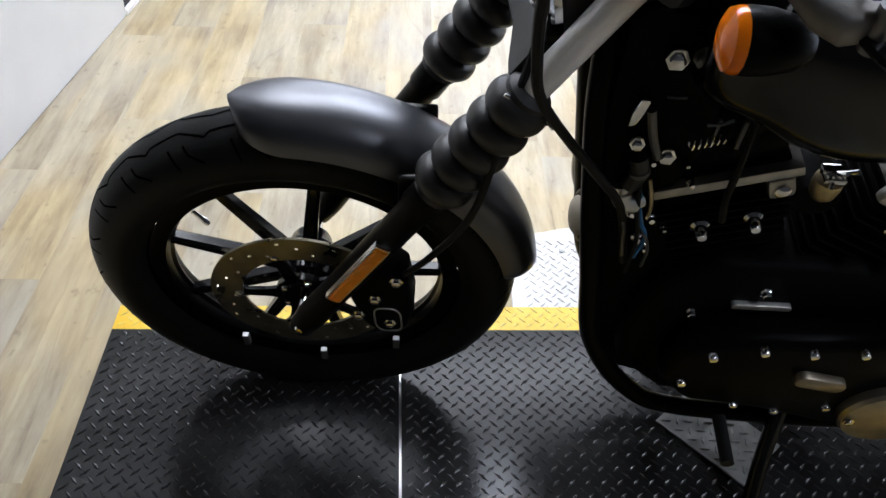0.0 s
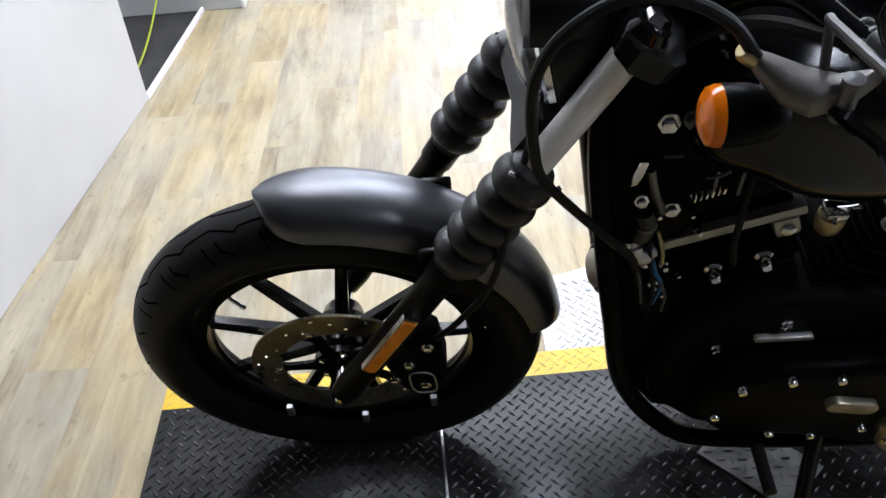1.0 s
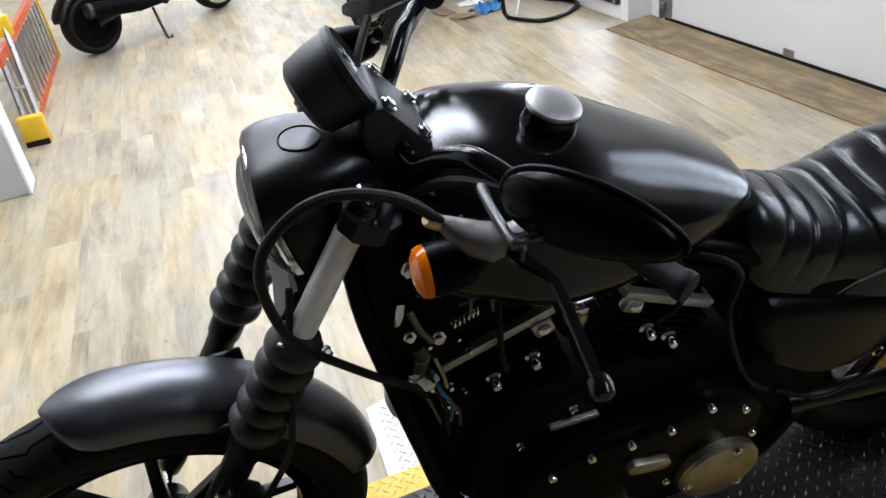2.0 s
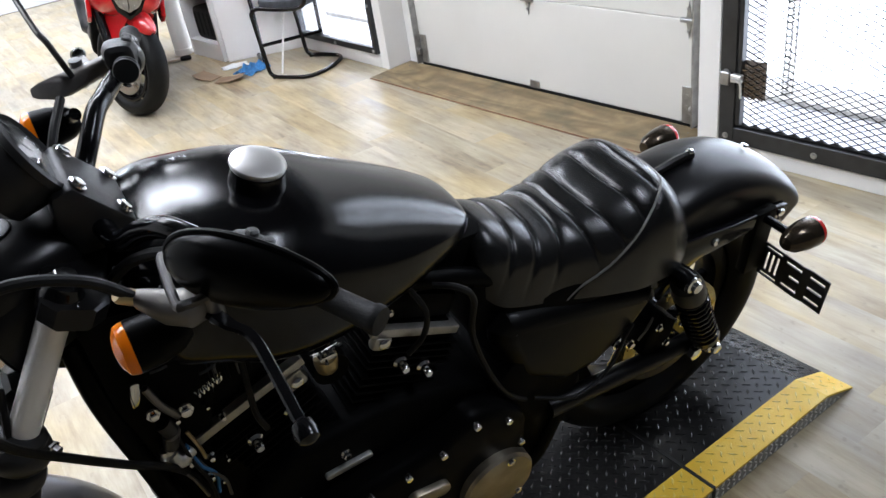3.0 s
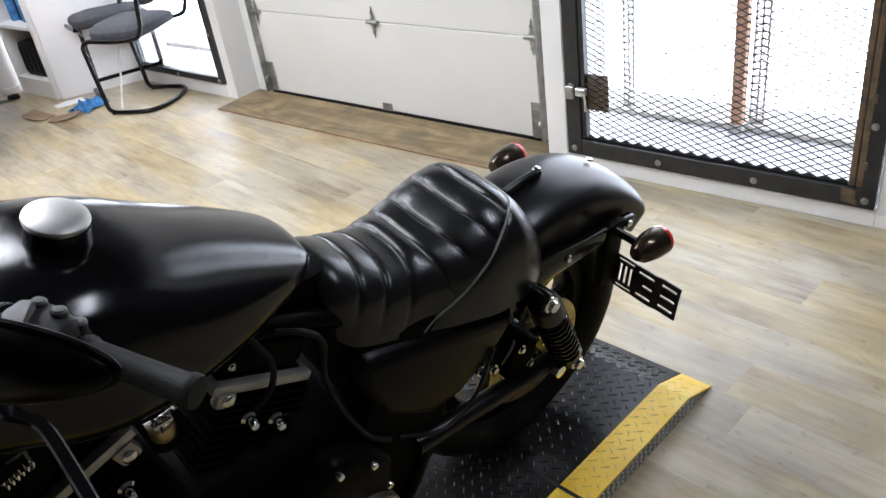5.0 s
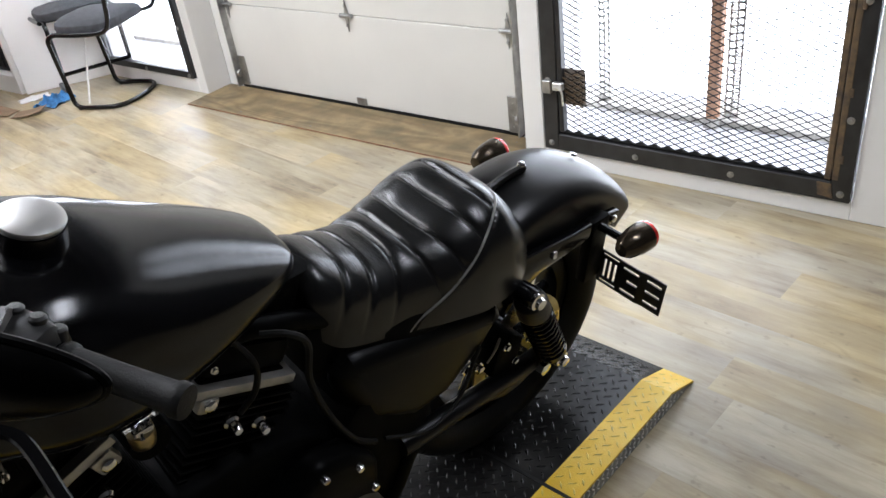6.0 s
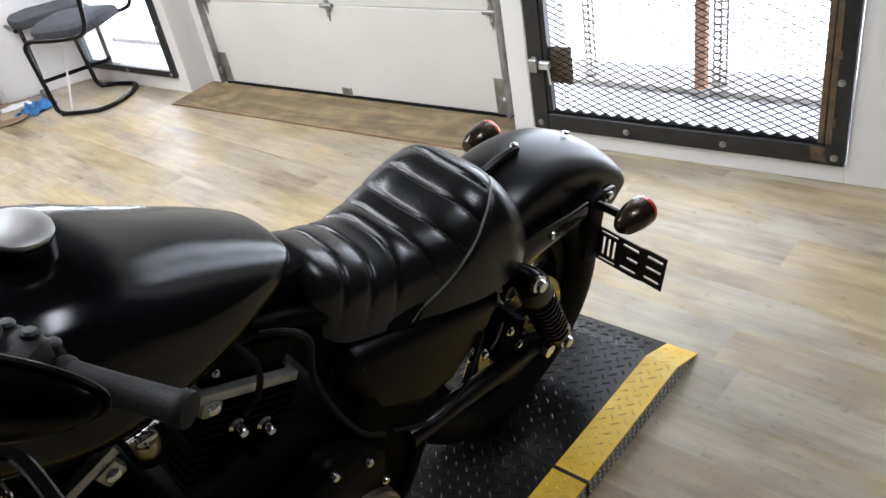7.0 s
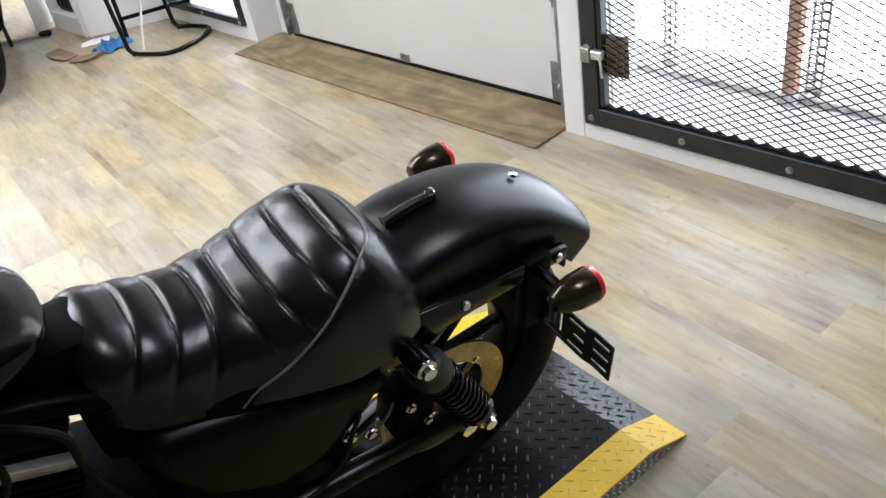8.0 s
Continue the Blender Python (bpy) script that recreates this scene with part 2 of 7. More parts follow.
def ply_material():
    """Rotary-cut veneer: nested arches of dark grain, blotched by weather."""
    m = bpy.data.materials.new("weathered_plywood")
    m.use_nodes = True
    n, l = m.node_tree.nodes, m.node_tree.links
    b = n["Principled BSDF"]
    tc = n.new("ShaderNodeTexCoord")
    mp = n.new("ShaderNodeMapping")
    mp.inputs["Scale"].default_value = (3.2, 0.62, 1)
    l.new(tc.outputs["Object"], mp.inputs[0])
    figure = n.new("ShaderNodeTexNoise")
    figure.inputs["Scale"].default_value, figure.inputs["Detail"].default_value, figure.inputs["Distortion"].default_value = 1.7, 2.0, 0.6
    l.new(mp.outputs[0], figure.inputs["Vector"])
    bands = n.new("ShaderNodeMath")
    bands.operation = "PINGPONG"
    times = n.new("ShaderNodeMath")
    times.operation = "MULTIPLY"
    times.inputs[1].default_value = 15.0
    l.new(figure.outputs[0], times.inputs[0])
    l.new(times.outputs[0], bands.inputs[0])
    bands.inputs[1].default_value = 1.0
    blot = n.new("ShaderNodeTexNoise")
    blot.inputs["Scale"].default_value, blot.inputs["Detail"].default_value, blot.inputs["Roughness"].default_value = 7.0, 6.0, 0.65
    l.new(tc.outputs["Object"], blot.inputs["Vector"])
    ramp = n.new("ShaderNodeValToRGB")
    ramp.color_ramp.elements[0].position, ramp.color_ramp.elements[0].color = 0.05, (0.30, 0.225, 0.125, 1)
    ramp.color_ramp.elements[1].position, ramp.color_ramp.elements[1].color = 0.95, (0.19, 0.135, 0.070, 1)
    l.new(bands.outputs[0], ramp.inputs[0])
    mix = n.new("ShaderNodeMix")
    mix.data_type, mix.blend_type = "RGBA", "MULTIPLY"
    mix.inputs[0].default_value = 1.0
    tone = n.new("ShaderNodeValToRGB")
    tone.color_ramp.elements[0].position, tone.color_ramp.elements[0].color = 0.34, (0.58, 0.60, 0.60, 1)
    tone.color_ramp.elements[1].position, tone.color_ramp.elements[1].color = 0.66, (1.12, 1.08, 1.0, 1)
    l.new(blot.outputs[0], tone.inputs[0])
    l.new(ramp.outputs[0], mix.inputs[6])
    l.new(tone.outputs[0], mix.inputs[7])
    l.new(mix.outputs[2], b.inputs["Base Color"])
    b.inputs["Roughness"].default_value = 0.55
    bp = n.new("ShaderNodeBump")
    bp.inputs["Strength"].default_value, bp.inputs["Distance"].default_value = 0.3, 0.002
    l.new(blot.outputs[0], bp.inputs["Height"])
    l.new(bp.outputs[0], b.inputs["Normal"])
    return m


M_PLY = ply_material()
M_POST = mat("red_brown_timber", (0.36, 0.185, 0.105), 0.6, vary=0.2, scale=6, stretch=(4, 4, 0.4), bump=0.3)
M_STUD = mat("grey_timber", (0.40, 0.38, 0.35), 0.65, vary=0.2, scale=6, stretch=(4, 4, 0.4), bump=0.3)
M_CONCRETE = mat("pale_concrete", (0.50, 0.50, 0.52), 0.75, vary=0.2, scale=8, bump=0.4, bump_scale=90)
M_DAY = glow("overcast_daylight", (0.90, 0.97, 1.09), 6.2)
M_TUBE = glow("lamp_diffuser", (1.0, 0.98, 0.95), 6.0)
# Dark base for unseen walls and ceiling, to cut bounced light on the motorcycle.
M_LOWBOUNCE = mat("bounce_cutting_grey", (0.075, 0.075, 0.077), 0.8, vary=0.1, scale=2)
M_DERBY = mat("dull_bronzed_cover", (0.40, 0.35, 0.27), 0.36, metal=0.9, vary=0.2, scale=18)
M_PAD = mat("scuffed_dark_plate", (0.27, 0.265, 0.255), 0.42, metal=0.5, vary=0.25, scale=20, bump=0.2, bump_scale=250)
# Skirt lugs, much paler than the plate they stand on.
M_LUGBRIGHT = mat("bright_skirt_lug", (0.80, 0.79, 0.76), 0.45, metal=0.15, vary=0.15, scale=30)
# Yellow lightened for the lugs: the sheen they catch is in the colour.
M_LUGYELLOW = mat("sheen_yellow_lug", (0.84, 0.62, 0.10), 0.38, vary=0.2, scale=40)
M_SKIN = mat("satin_black_cover_paint", (0.003, 0.003, 0.003), 0.33, vary=0.1, scale=6, bump=0.06, bump_scale=700, spec=0.13)
M_FABRIC = mat("grey_seat_fabric", (0.05, 0.052, 0.058), 0.85, vary=0.2, scale=40, bump=0.5, bump_scale=500)
M_RED = mat("red_gloss_paint", (0.52, 0.012, 0.015), 0.18, vary=0.06, coat=0.6)
M_YELLOWPL = mat("yellow_plastic", (0.80, 0.50, 0.02), 0.4, vary=0.1)
M_ORANGE = mat("orange_fibreglass", (0.62, 0.11, 0.03), 0.45, vary=0.15, scale=12)
M_CORD = mat("lime_cord", (0.42, 0.47, 0.03), 0.45, vary=0.1)
M_PLATE = mat("beige_outlet_plate", (0.56, 0.50, 0.40), 0.5, vary=0.06)
M_BLUE = mat("blue_rag", (0.06, 0.24, 0.52), 0.85, vary=0.3, scale=30, bump=0.5)
M_CARD = mat("brown_cardboard", (0.30, 0.20, 0.12), 0.8, vary=0.15, scale=15)
M_BRASS = mat("aged_brass", (0.55, 0.45, 0.26), 0.35, metal=0.9, vary=0.2, scale=30)
M_DARKHOLE = mat("dark_recess_fill", (0.05, 0.048, 0.045), 0.8, vary=0.3)


# ---------------- building helpers ----------------
def part(name, bm, material, parent, label="", smooth=True, angle=35):
    bmesh.ops.recalc_face_normals(bm, faces=bm.faces)
    me = bpy.data.meshes.new(name)
    bm.to_mesh(me)
    bm.free()
    me.materials.append(material)
    if smooth:
        me.shade_smooth()
        me.set_sharp_from_angle(angle=radians(angle))
    ob = new(name, me)
    if parent is not None:
        ob.parent = parent
    if label:
        ob["label"] = label
    return ob


def thing(name, m, label, category, group="", kind=""):
    ob = new(name)
    ob.matrix_world = m
    ob.empty_display_size = 0.1
    return tagged(ob, label, category, group, kind)


def box_bm(lo, hi, bevel=0.0, seg=1, bm=None):
    out = bm or bmesh.new()
    m = Matrix.LocRotScale([(a + b) / 2 for a, b in zip(lo, hi)], None, [abs(b - a) for a, b in zip(lo, hi)])
    r = bmesh.ops.create_cube(out, size=1.0, matrix=m)
    if bevel:
        vs = set(r["verts"])
        es = [e for e in out.edges if e.verts[0] in vs and e.verts[1] in vs]
        bmesh.ops.bevel(out, geom=es, offset=bevel, segments=seg, affect="EDGES", profile=0.5)
    return out


def frame_of(d):
    d = Vector(d).normalized()
    a = Vector((0, 0, 1)) if abs(d.z) < 0.9 else Vector((0, 1, 0))
    x = d.cross(a).normalized()
    return x, d.cross(x).normalized(), d


def loft(rings, closed=True, cap=True, bm=None):
    out = bm or bmesh.new()
    rows = [[out.verts.new(p) for p in r] for r in rings]
    k = len(rings[0])
    for a, b in zip(rows, rows[1:]):
        for i in range(k if closed else k - 1):
            j = (i + 1) % k
            out.faces.new((a[i], a[j], b[j], b[i]))
    if cap and closed:
        out.faces.new(rows[0][::-1])
        out.faces.new(rows[-1])
    return out


def spline(pts, per=8):
    p = [Vector(q) for q in pts]
    if len(p) < 3:
        return p
    p = [p[0] * 2 - p[1]] + p + [p[-1] * 2 - p[-2]]
    out = []
    for i in range(1, len(p) - 2):
        for k in range(per):
            t = k / per
            a, b, c, d = p[i - 1], p[i], p[i + 1], p[i + 2]
            out.append(0.5 * (2 * b + (c - a) * t + (2 * a - 5 * b + 4 * c - d) * t * t + (3 * b - a - 3 * c + d) * t ** 3))
    return out + [p[-2]]


def tube_bm(pts, r, seg=10, per=8, smooth=True, bm=None, closed=False):
    q = spline(pts, per) if smooth else [Vector(a) for a in pts]
    rad = r if isinstance(r, (list, tuple)) else [r] * len(q)
    if len(rad) != len(q):
        rad = [rad[min(int(i / max(len(q) - 1, 1) * (len(rad) - 1) + 0.5), len(rad) - 1)] for i in range(len(q))]
    x = None
    rings = []
    for i, c in enumerate(q):
        d = (q[min(i + 1, len(q) - 1)] - q[max(i - 1, 0)]).normalized()
        if x is None:
            x = frame_of(d)[0]
        x = (x - d * x.dot(d)).normalized()
        y = d.cross(x)
        rings.append([c + (x * math.cos(a) + y * math.sin(a)) * rad[i] for a in [2 * math.pi * k / seg for k in range(seg)]])
    return loft(rings, bm=bm)


def lathe_bm(profile, base, axis, seg=32, bm=None):
    """profile: (radius, distance along axis) pairs."""
    x, y, d = frame_of(axis)
    base = Vector(base)
    rings = [[base + d * h + (x * math.cos(a) + y * math.sin(a)) * max(r, 1e-4) for a in [2 * math.pi * k / seg for k in range(seg)]] for r, h in profile]
    return loft(rings, bm=bm)


def slab_bm(outline, axis, lo, hi, bevel=0.0, seg=2):
    """An outline in the plane across the axis ('x': y,z; 'y': x,z; 'z': x,y), made solid from lo to hi."""
    put = {"x": lambda u, v, w: (w, u, v), "y": lambda u, v, w: (u, w, v), "z": lambda u, v, w: (u, v, w)}[axis]
    out = bmesh.new()
    f = out.faces.new([out.verts.new(put(u, v, lo)) for u, v in outline])
    r = bmesh.ops.extrude_face_region(out, geom=[f])
    mv = Vector(put(0, 0, hi - lo))
    bmesh.ops.translate(out, vec=mv, verts=[g for g in r["geom"] if isinstance(g, bmesh.types.BMVert)])
    if bevel:
        bmesh.ops.recalc_face_normals(out, faces=out.faces)
        es = [e for e in out.edges if len(e.link_faces) == 2 and e.calc_face_angle(0) > 0.6]
        bmesh.ops.bevel(out, geom=es, offset=bevel, segments=seg, affect="EDGES", profile=0.5)
    return out


def bolt_bm(at, axis, r=0.007, h=0.007, hexed=True):
    seg = 6 if hexed else 14
    return lathe_bm([(r * 1.5, 0), (r * 1.5, h * 0.25), (r, h * 0.3), (r, h * 0.9), (r * 0.75, h)], at, axis, seg)


def curve_at(keys, x):
    """Smooth interpolation through (x, value) keys, without overshoot."""
    if x <= keys[0][0]:
        return keys[0][1]
    if x >= keys[-1][0]:
        return keys[-1][1]
    n = len(keys)
    sl = [(keys[i + 1][1] - keys[i][1]) / (keys[i + 1][0] - keys[i][0]) for i in range(n - 1)]
    tan = [sl[0]] + [0.0 if sl[i - 1] * sl[i] <= 0 else 2 * sl[i - 1] * sl[i] / (sl[i - 1] + sl[i]) for i in range(1, n - 1)] + [sl[-1]]
    i = max(q for q in range(n - 1) if keys[q][0] <= x)
    h = keys[i + 1][0] - keys[i][0]
    t = (x - keys[i][0]) / h
    return (1 + 2 * t) * (1 - t) ** 2 * keys[i][1] + t * (1 - t) ** 2 * h * tan[i] + t * t * (3 - 2 * t) * keys[i + 1][1] + t * t * (t - 1) * h * tan[i + 1]


# ---------------- the room ----------------
floor = tagged(part("floor", box_bm((-3.2, -3.6, -0.10), (4.2, 8.0, -0.004)), M_JOINT, None, smooth=False), "wood-look vinyl plank floor, worn and pale", "floor", kind="structure")


WALL = Matrix.Translation((2.80, 0.5, 0)) @ Matrix.Rotation(math.atan2(0.996, -0.09) - math.pi / 2, 4, "Z")
# in WALL's own axes: x is depth behind the wall's face, y runs along it, z is up


def wall_piece(name, boxes, material, label, category, bevel=0.003):
    bm = bmesh.new()
    for lo, hi in boxes:
        box_bm(lo, hi, bevel, 1, bm)
    ob = part(name, bm, material, None, smooth=False)
    ob.matrix_world = WALL
    return tagged(ob, label, category, kind="structure")


H = 3.1
wall_piece("wall_east", [((0, -1.25, 0), (0.16, -0.715, 2.4)), ((0, 0.41, 0), (0.16, 0.50, 2.4)), ((0, -0.715, 2.15), (0.16, 0.41, 2.4)), ((0, -0.715, 0.0), (0.16, 0.41, 0.062)),
                         ((0, 2.53, 0), (0.16, 2.60, 2.4)), ((0, 3.47, 0), (0.16, 3.52, 2.4)), ((0, 2.60, 0), (0.16, 3.47, 0.075)), ((0, 2.60, 2.1), (0.16, 3.47, 2.4)),
                         ((0.16, 0.40, 0), (0.30, 0.60, 2.4)), ((0.16, 2.41, 0), (0.30, 2.6, 2.4))], M_WALL, "white painted wall with scuffed base", "wall")
# Unseen wall pieces, darkened so the tank has nothing bright to mirror.
wall_piece("wall_upper", [((-0.004, -4.2, 2.402), (0.30, 3.6, H)), ((0, -4.2, 0), (0.16, -1.252, 2.40))], M_LOWBOUNCE, "unseen wall over the doors, darkened to keep reflections black", "wall")

# Unseen ceiling and walls close the room, darkened to hold back bounced light.
ceiling = tagged(part("ceiling", box_bm((-3.2, -3.6, H), (4.2, 8.0, H + 0.1)), M_LOWBOUNCE, None, smooth=False), "unseen ceiling, darkened to cut bounced light", "ceiling", kind="structure")
tagged(part("wall_south", box_bm((-3.2, -3.7, 0), (4.2, -3.6, H)), M_LOWBOUNCE, None, smooth=False), "unseen plain wall, darkened to cut bounced light", "wall", kind="structure")
tagged(part("wall_north", box_bm((-3.2, 8.0, 0), (4.2, 8.1, H)), M_WALL, None, smooth=False), "plain white wall", "wall", kind="structure")
tagged(part("wall_far_west", box_bm((-3.3, -3.7, 0), (-3.2, 8.1, H)), M_LOWBOUNCE, None, smooth=False), "unseen plain wall, darkened to cut bounced light", "wall", kind="structure")
# white panel beside the lift, the grey wall behind it with the sockets
wp = part("wall_west", box_bm((-0.12, -1.9, 0), (0, 0, 2.6), 0.004), M_PARTITION, None, smooth=False)
wp.matrix_world = Matrix.Translation((-0.82, 1.957, 0)) @ Matrix.Rotation(radians(-6.5), 4, "Z")
tagged(wp, "white painted partition with dirty bottom edge", "wall", kind="structure")
tagged(part("wall_socket", box_bm((-3.2, 2.785, 0), (-0.565, 2.93, H), 0.004), M_GREY, None, smooth=False), "grey painted wall end with white corner", "wall", kind="structure")
tagged(part("trim", box_bm((-0.574, 2.779, 0), (-0.558, 2.936, H), 0.003), M_WALL, None, smooth=False), "white corner trim on the grey wall", "trim", kind="structure")
bb = part("baseboard", box_bm((-0.016, 0, 0), (0.0, 0.82, 0.024), 0.003), M_WALL, None, smooth=False)
bb.matrix_world = Matrix.Translation((-0.815, 1.955, 0)) @ Matrix.Rotation(radians(-5.2), 4, "Z")
tagged(bb, "low white threshold board on the floor", "baseboard", kind="structure")
# Dark patch laid flat in place of the unlit hollow behind the partition.
tagged(part("floor_recess", slab_bm([(-3.1, 1.9), (-0.835, 1.965), (-0.765, 2.782), (-3.1, 2.782)], "z", -0.003, 0.004), M_DARKHOLE, None, smooth=False), "flat dark patch standing in for the dark recess behind the partition", "floor", kind="structure")
# white box wall between shelf and window
wb = tagged(part("wall_box", box_bm((2.04, 4.05, 0), (2.72, 4.25, H), 0.004), M_WALL, None, smooth=False), "white painted wall with scuff marks", "wall", kind="structure")
wb.matrix_world = Matrix.Translation((2.04, 4.15, 0)) @ Matrix.Rotation(radians(-22), 4, "Z") @ Matrix.Translation((-2.04, -4.05, 0))


# ---------------- garage door ----------------
def hinge_parts(parent, y, z):
    """A galvanised hinge with two diamond leaves, on a joint of the door."""
    pl = [(y - 0.035, z), (y - 0.012, z + 0.012), (y, z + 0.075), (y + 0.012, z + 0.012), (y + 0.035, z), (y + 0.012, z - 0.012), (y, z - 0.075), (y - 0.012, z - 0.012)]
    h = part("hinge", slab_bm(pl, "x", 0.139, 0.1445, 0.001, 1), M_GALV, parent, "galvanised hinge", smooth=False)
    part("knuckle", lathe_bm([(0.010, -0.035), (0.010, 0.035)], (0.137, y, z), (0, 1, 0), 12), M_GALV, h)
    part("bolt", bolt_bm((0.139, y, z + 0.045), (-1, 0, 0), 0.006, 0.006), M_GALV, h)
    part("bolt", bolt_bm((0.139, y, z - 0.045), (-1, 0, 0), 0.006, 0.006), M_GALV, h)


def garage_door():
    d = thing("door_1", WALL, "cream steel sectional garage door, closed, with galvanised hinges", "garage door", kind="structure")
    zs = [0.022, 0.462, 0.93, 1.40, 1.87, 2.34]
    for a, b in zip(zs, zs[1:]):
        part("panel", box_bm((0.147, 0.612, a + 0.0015), (0.19, 2.40, b - 0.0015), 0.003, 1), M_DOOR, d, "cream door panel", smooth=False)
    part("bottom_seal", box_bm((0.143, 0.612, 0.0), (0.192, 2.40, 0.0225), 0.004, 2), M_RUBBER, d, "black rubber seal")
    for z in zs[1:4]:
        for y in (0.64, 1.52, 2.37):
            hinge_parts(d, y, z)
    part("bracket", box_bm((0.140, 1.49, 0.024), (0.1465, 1.55, 0.062), 0.001, 1), M_GALV, d, smooth=False)
    for y in (0.645, 2.365):
        b = part("corner_bracket", box_bm((0.140, y - 0.025, 0.024), (0.1465, y + 0.025, 0.185), 0.001, 1), M_GALV, d, "galvanised corner bracket", smooth=False)
        for k in range(3):
            part("bolt", bolt_bm((0.140, y, 0.05 + 0.05 * k), (-1, 0, 0), 0.005, 0.005), M_GALV, b)
    for y in (0.603, 2.403):
        part("track", box_bm((0.11, y - 0.004, 0.02), (0.165, y + 0.004, 2.5), 0.001, 1), M_GALV, d, "galvanised door track", smooth=False)
        part("roller", lathe_bm([(0.02, -0.008), (0.022, 0), (0.02, 0.008)], (0.135, y + (0.012 if y < 1 else -0.012), 0.09), (0, 1, 0), 16), M_GALV, d)
    return d


garage_door()
ply = tagged(new("threshold_ramp"), "weathered plywood threshold ramp before the garage door", "ramp")
ply.matrix_world = WALL
part("board", slab_bm([(-0.1545, 0.003), (0.141, 0.003), (0.141, 0.012), (0.10, 0.012), (-0.1545, 0.008)], "y", 0.512, 2.515, 0.0008, 1), M_PLY, ply, smooth=False)
part("sawn_edge", box_bm((-0.157, 0.512, 0.002), (-0.155, 2.515, 0.0078), 0.0004, 1), M_POST, ply, "dark sawn front edge", smooth=False)
part("sawn_edge", box_bm((-0.153, 0.5095, 0.002), (0.100, 0.5115, 0.0098), 0.0004, 1), M_POST, ply, "dark sawn front edge", smooth=False)
for y in (0.60, 1.10, 1.62, 2.12, 2.45):
    for x in (-0.125, 0.085):
        part("screw", lathe_bm([(0.0042, -0.002), (0.0042, 0.0006), (0.0, 0.0010)], (x, y, 0.0085 if x < 0 else 0.0118), (0, 0, 1), 10), M_DULL, ply)


# ---------------- mesh gate ----------------
def mesh_sheet(y0, y1, z0, z1, depth, pitch_y, pitch_z, r):
    """Expanded metal: two families of zigzag strands, made as thin flat bars."""
    bm = bmesh.new()
    ny, nz = int((y1 - y0) / pitch_y), int((z1 - z0) / pitch_z)
    for j in range(nz):
        for i in range(ny):
            ya, za = y0 + (i + 0.5 * (j % 2)) * pitch_y, z0 + j * pitch_z
            for sgn in (-0.5, 0.5):
                yb, zb = ya + sgn * pitch_y, za + pitch_z
                if not (y0 - 0.001 <= yb <= y1 + 0.001) or ya > y1:
                    continue
                dy, dz = yb - ya, zb - za
                k = math.hypot(dy, dz)
                ny_, nz_ = -dz / k * r, dy / k * r
                q = [(depth, ya + ny_, za + nz_), (depth, ya - ny_, za - nz_), (depth, yb - ny_, zb - nz_), (depth, yb + ny_, zb + nz_)]
                f = [bm.verts.new(p) for p in q]
                g = [bm.verts.new((depth + 0.003, p[1], p[2])) for p in q]
                bm.faces.new(f)
                bm.faces.new(g[::-1])
                for a in range(4):
                    b = (a + 1) % 4
                    bm.faces.new((f[a], g[a], g[b], f[b]))
    return bm


def mesh_gate(name, y0, y1, z0, z1, bar, label, mesh=True):
    g = thing(name, WALL, label, "security gate", kind="structure")
    for nm, lo, hi in (("stile", (-0.012, y0, z0), (0.03, y0 + bar, z1)), ("stile", (-0.012, y1 - bar, z0), (0.03, y1, z1)), ("rail", (-0.0115, y0 + bar, z0), (0.0295, y1 - bar, z0 + bar * 1.05)), ("rail", (-0.0115, y0 + bar, z1 - bar), (0.0295, y1 - bar, z1))):
        part(nm, box_bm(lo, hi, 0.002, 1), M_BLACKSTEEL, g, smooth=False)
    if mesh:
        part("expanded_mesh", mesh_sheet(y0 + bar - 0.004, y1 - bar + 0.004, z0 + bar - 0.004, z1 - bar + 0.004, 0.012, 0.0508, 0.0117, 0.0015), M_MESH, g, "black expanded steel mesh", smooth=False)
        part("mesh_edge", mesh_sheet(y0 + bar - 0.004, y1 - bar + 0.004, z0 + bar - 0.006, z0 + bar + 0.026, 0.004, 0.0508, 0.0125, 0.0036), M_MESH, g, "doubled edge of the mesh", smooth=False)
    if mesh:
        part("mesh_hem", box_bm((0.001, y0 + bar, z0 + bar * 1.05), (0.007, y1 - bar, z0 + bar * 1.05 + 0.011), 0.0015, 1), M_MESH, g, "folded hem of the mesh", smooth=False)
    n = int((y1 - y0) / 0.29)
    for i in range(n + 1):
        part("bolt", bolt_bm((-0.012, y1 - 0.03 - i * (y1 - y0 - 0.06) / n, z0 + bar * 0.45), (-1, 0, 0), 0.008, 0.008, False), M_GALV, g)
    for i in range(5):
        for y in (y0 + bar * 0.5, y1 - bar * 0.4):
            part("bolt", bolt_bm((-0.012, y, z0 + 0.28 + 0.36 * i), (-1, 0, 0), 0.008, 0.008, False), M_GALV, g)
    return g


gate = mesh_gate("door_2", -0.71, 0.40, 0.066, 2.14, 0.062, "black steel security gate with expanded metal mesh, closed")
part("inner_stile", box_bm((-0.006, 0.318, 0.14), (0.026, 0.336, 2.07), 0.002, 1), M_BLACKSTEEL, gate, smooth=False)
for y in (-0.6680, -0.6455):
    part("rusty_bar", box_bm((-0.0135, y, 0.14), (0.024, y + 0.0195, 2.07), 0.002, 1), M_RUST, gate, "rusty brown flat bar", smooth=False)
for z in (0.20, 0.42, 0.68, 0.98):
    part("weld_tab", box_bm((-0.0165, -0.676, z), (-0.0125, -0.662, z + 0.028), 0.002, 1), M_RUST, gate, smooth=False)
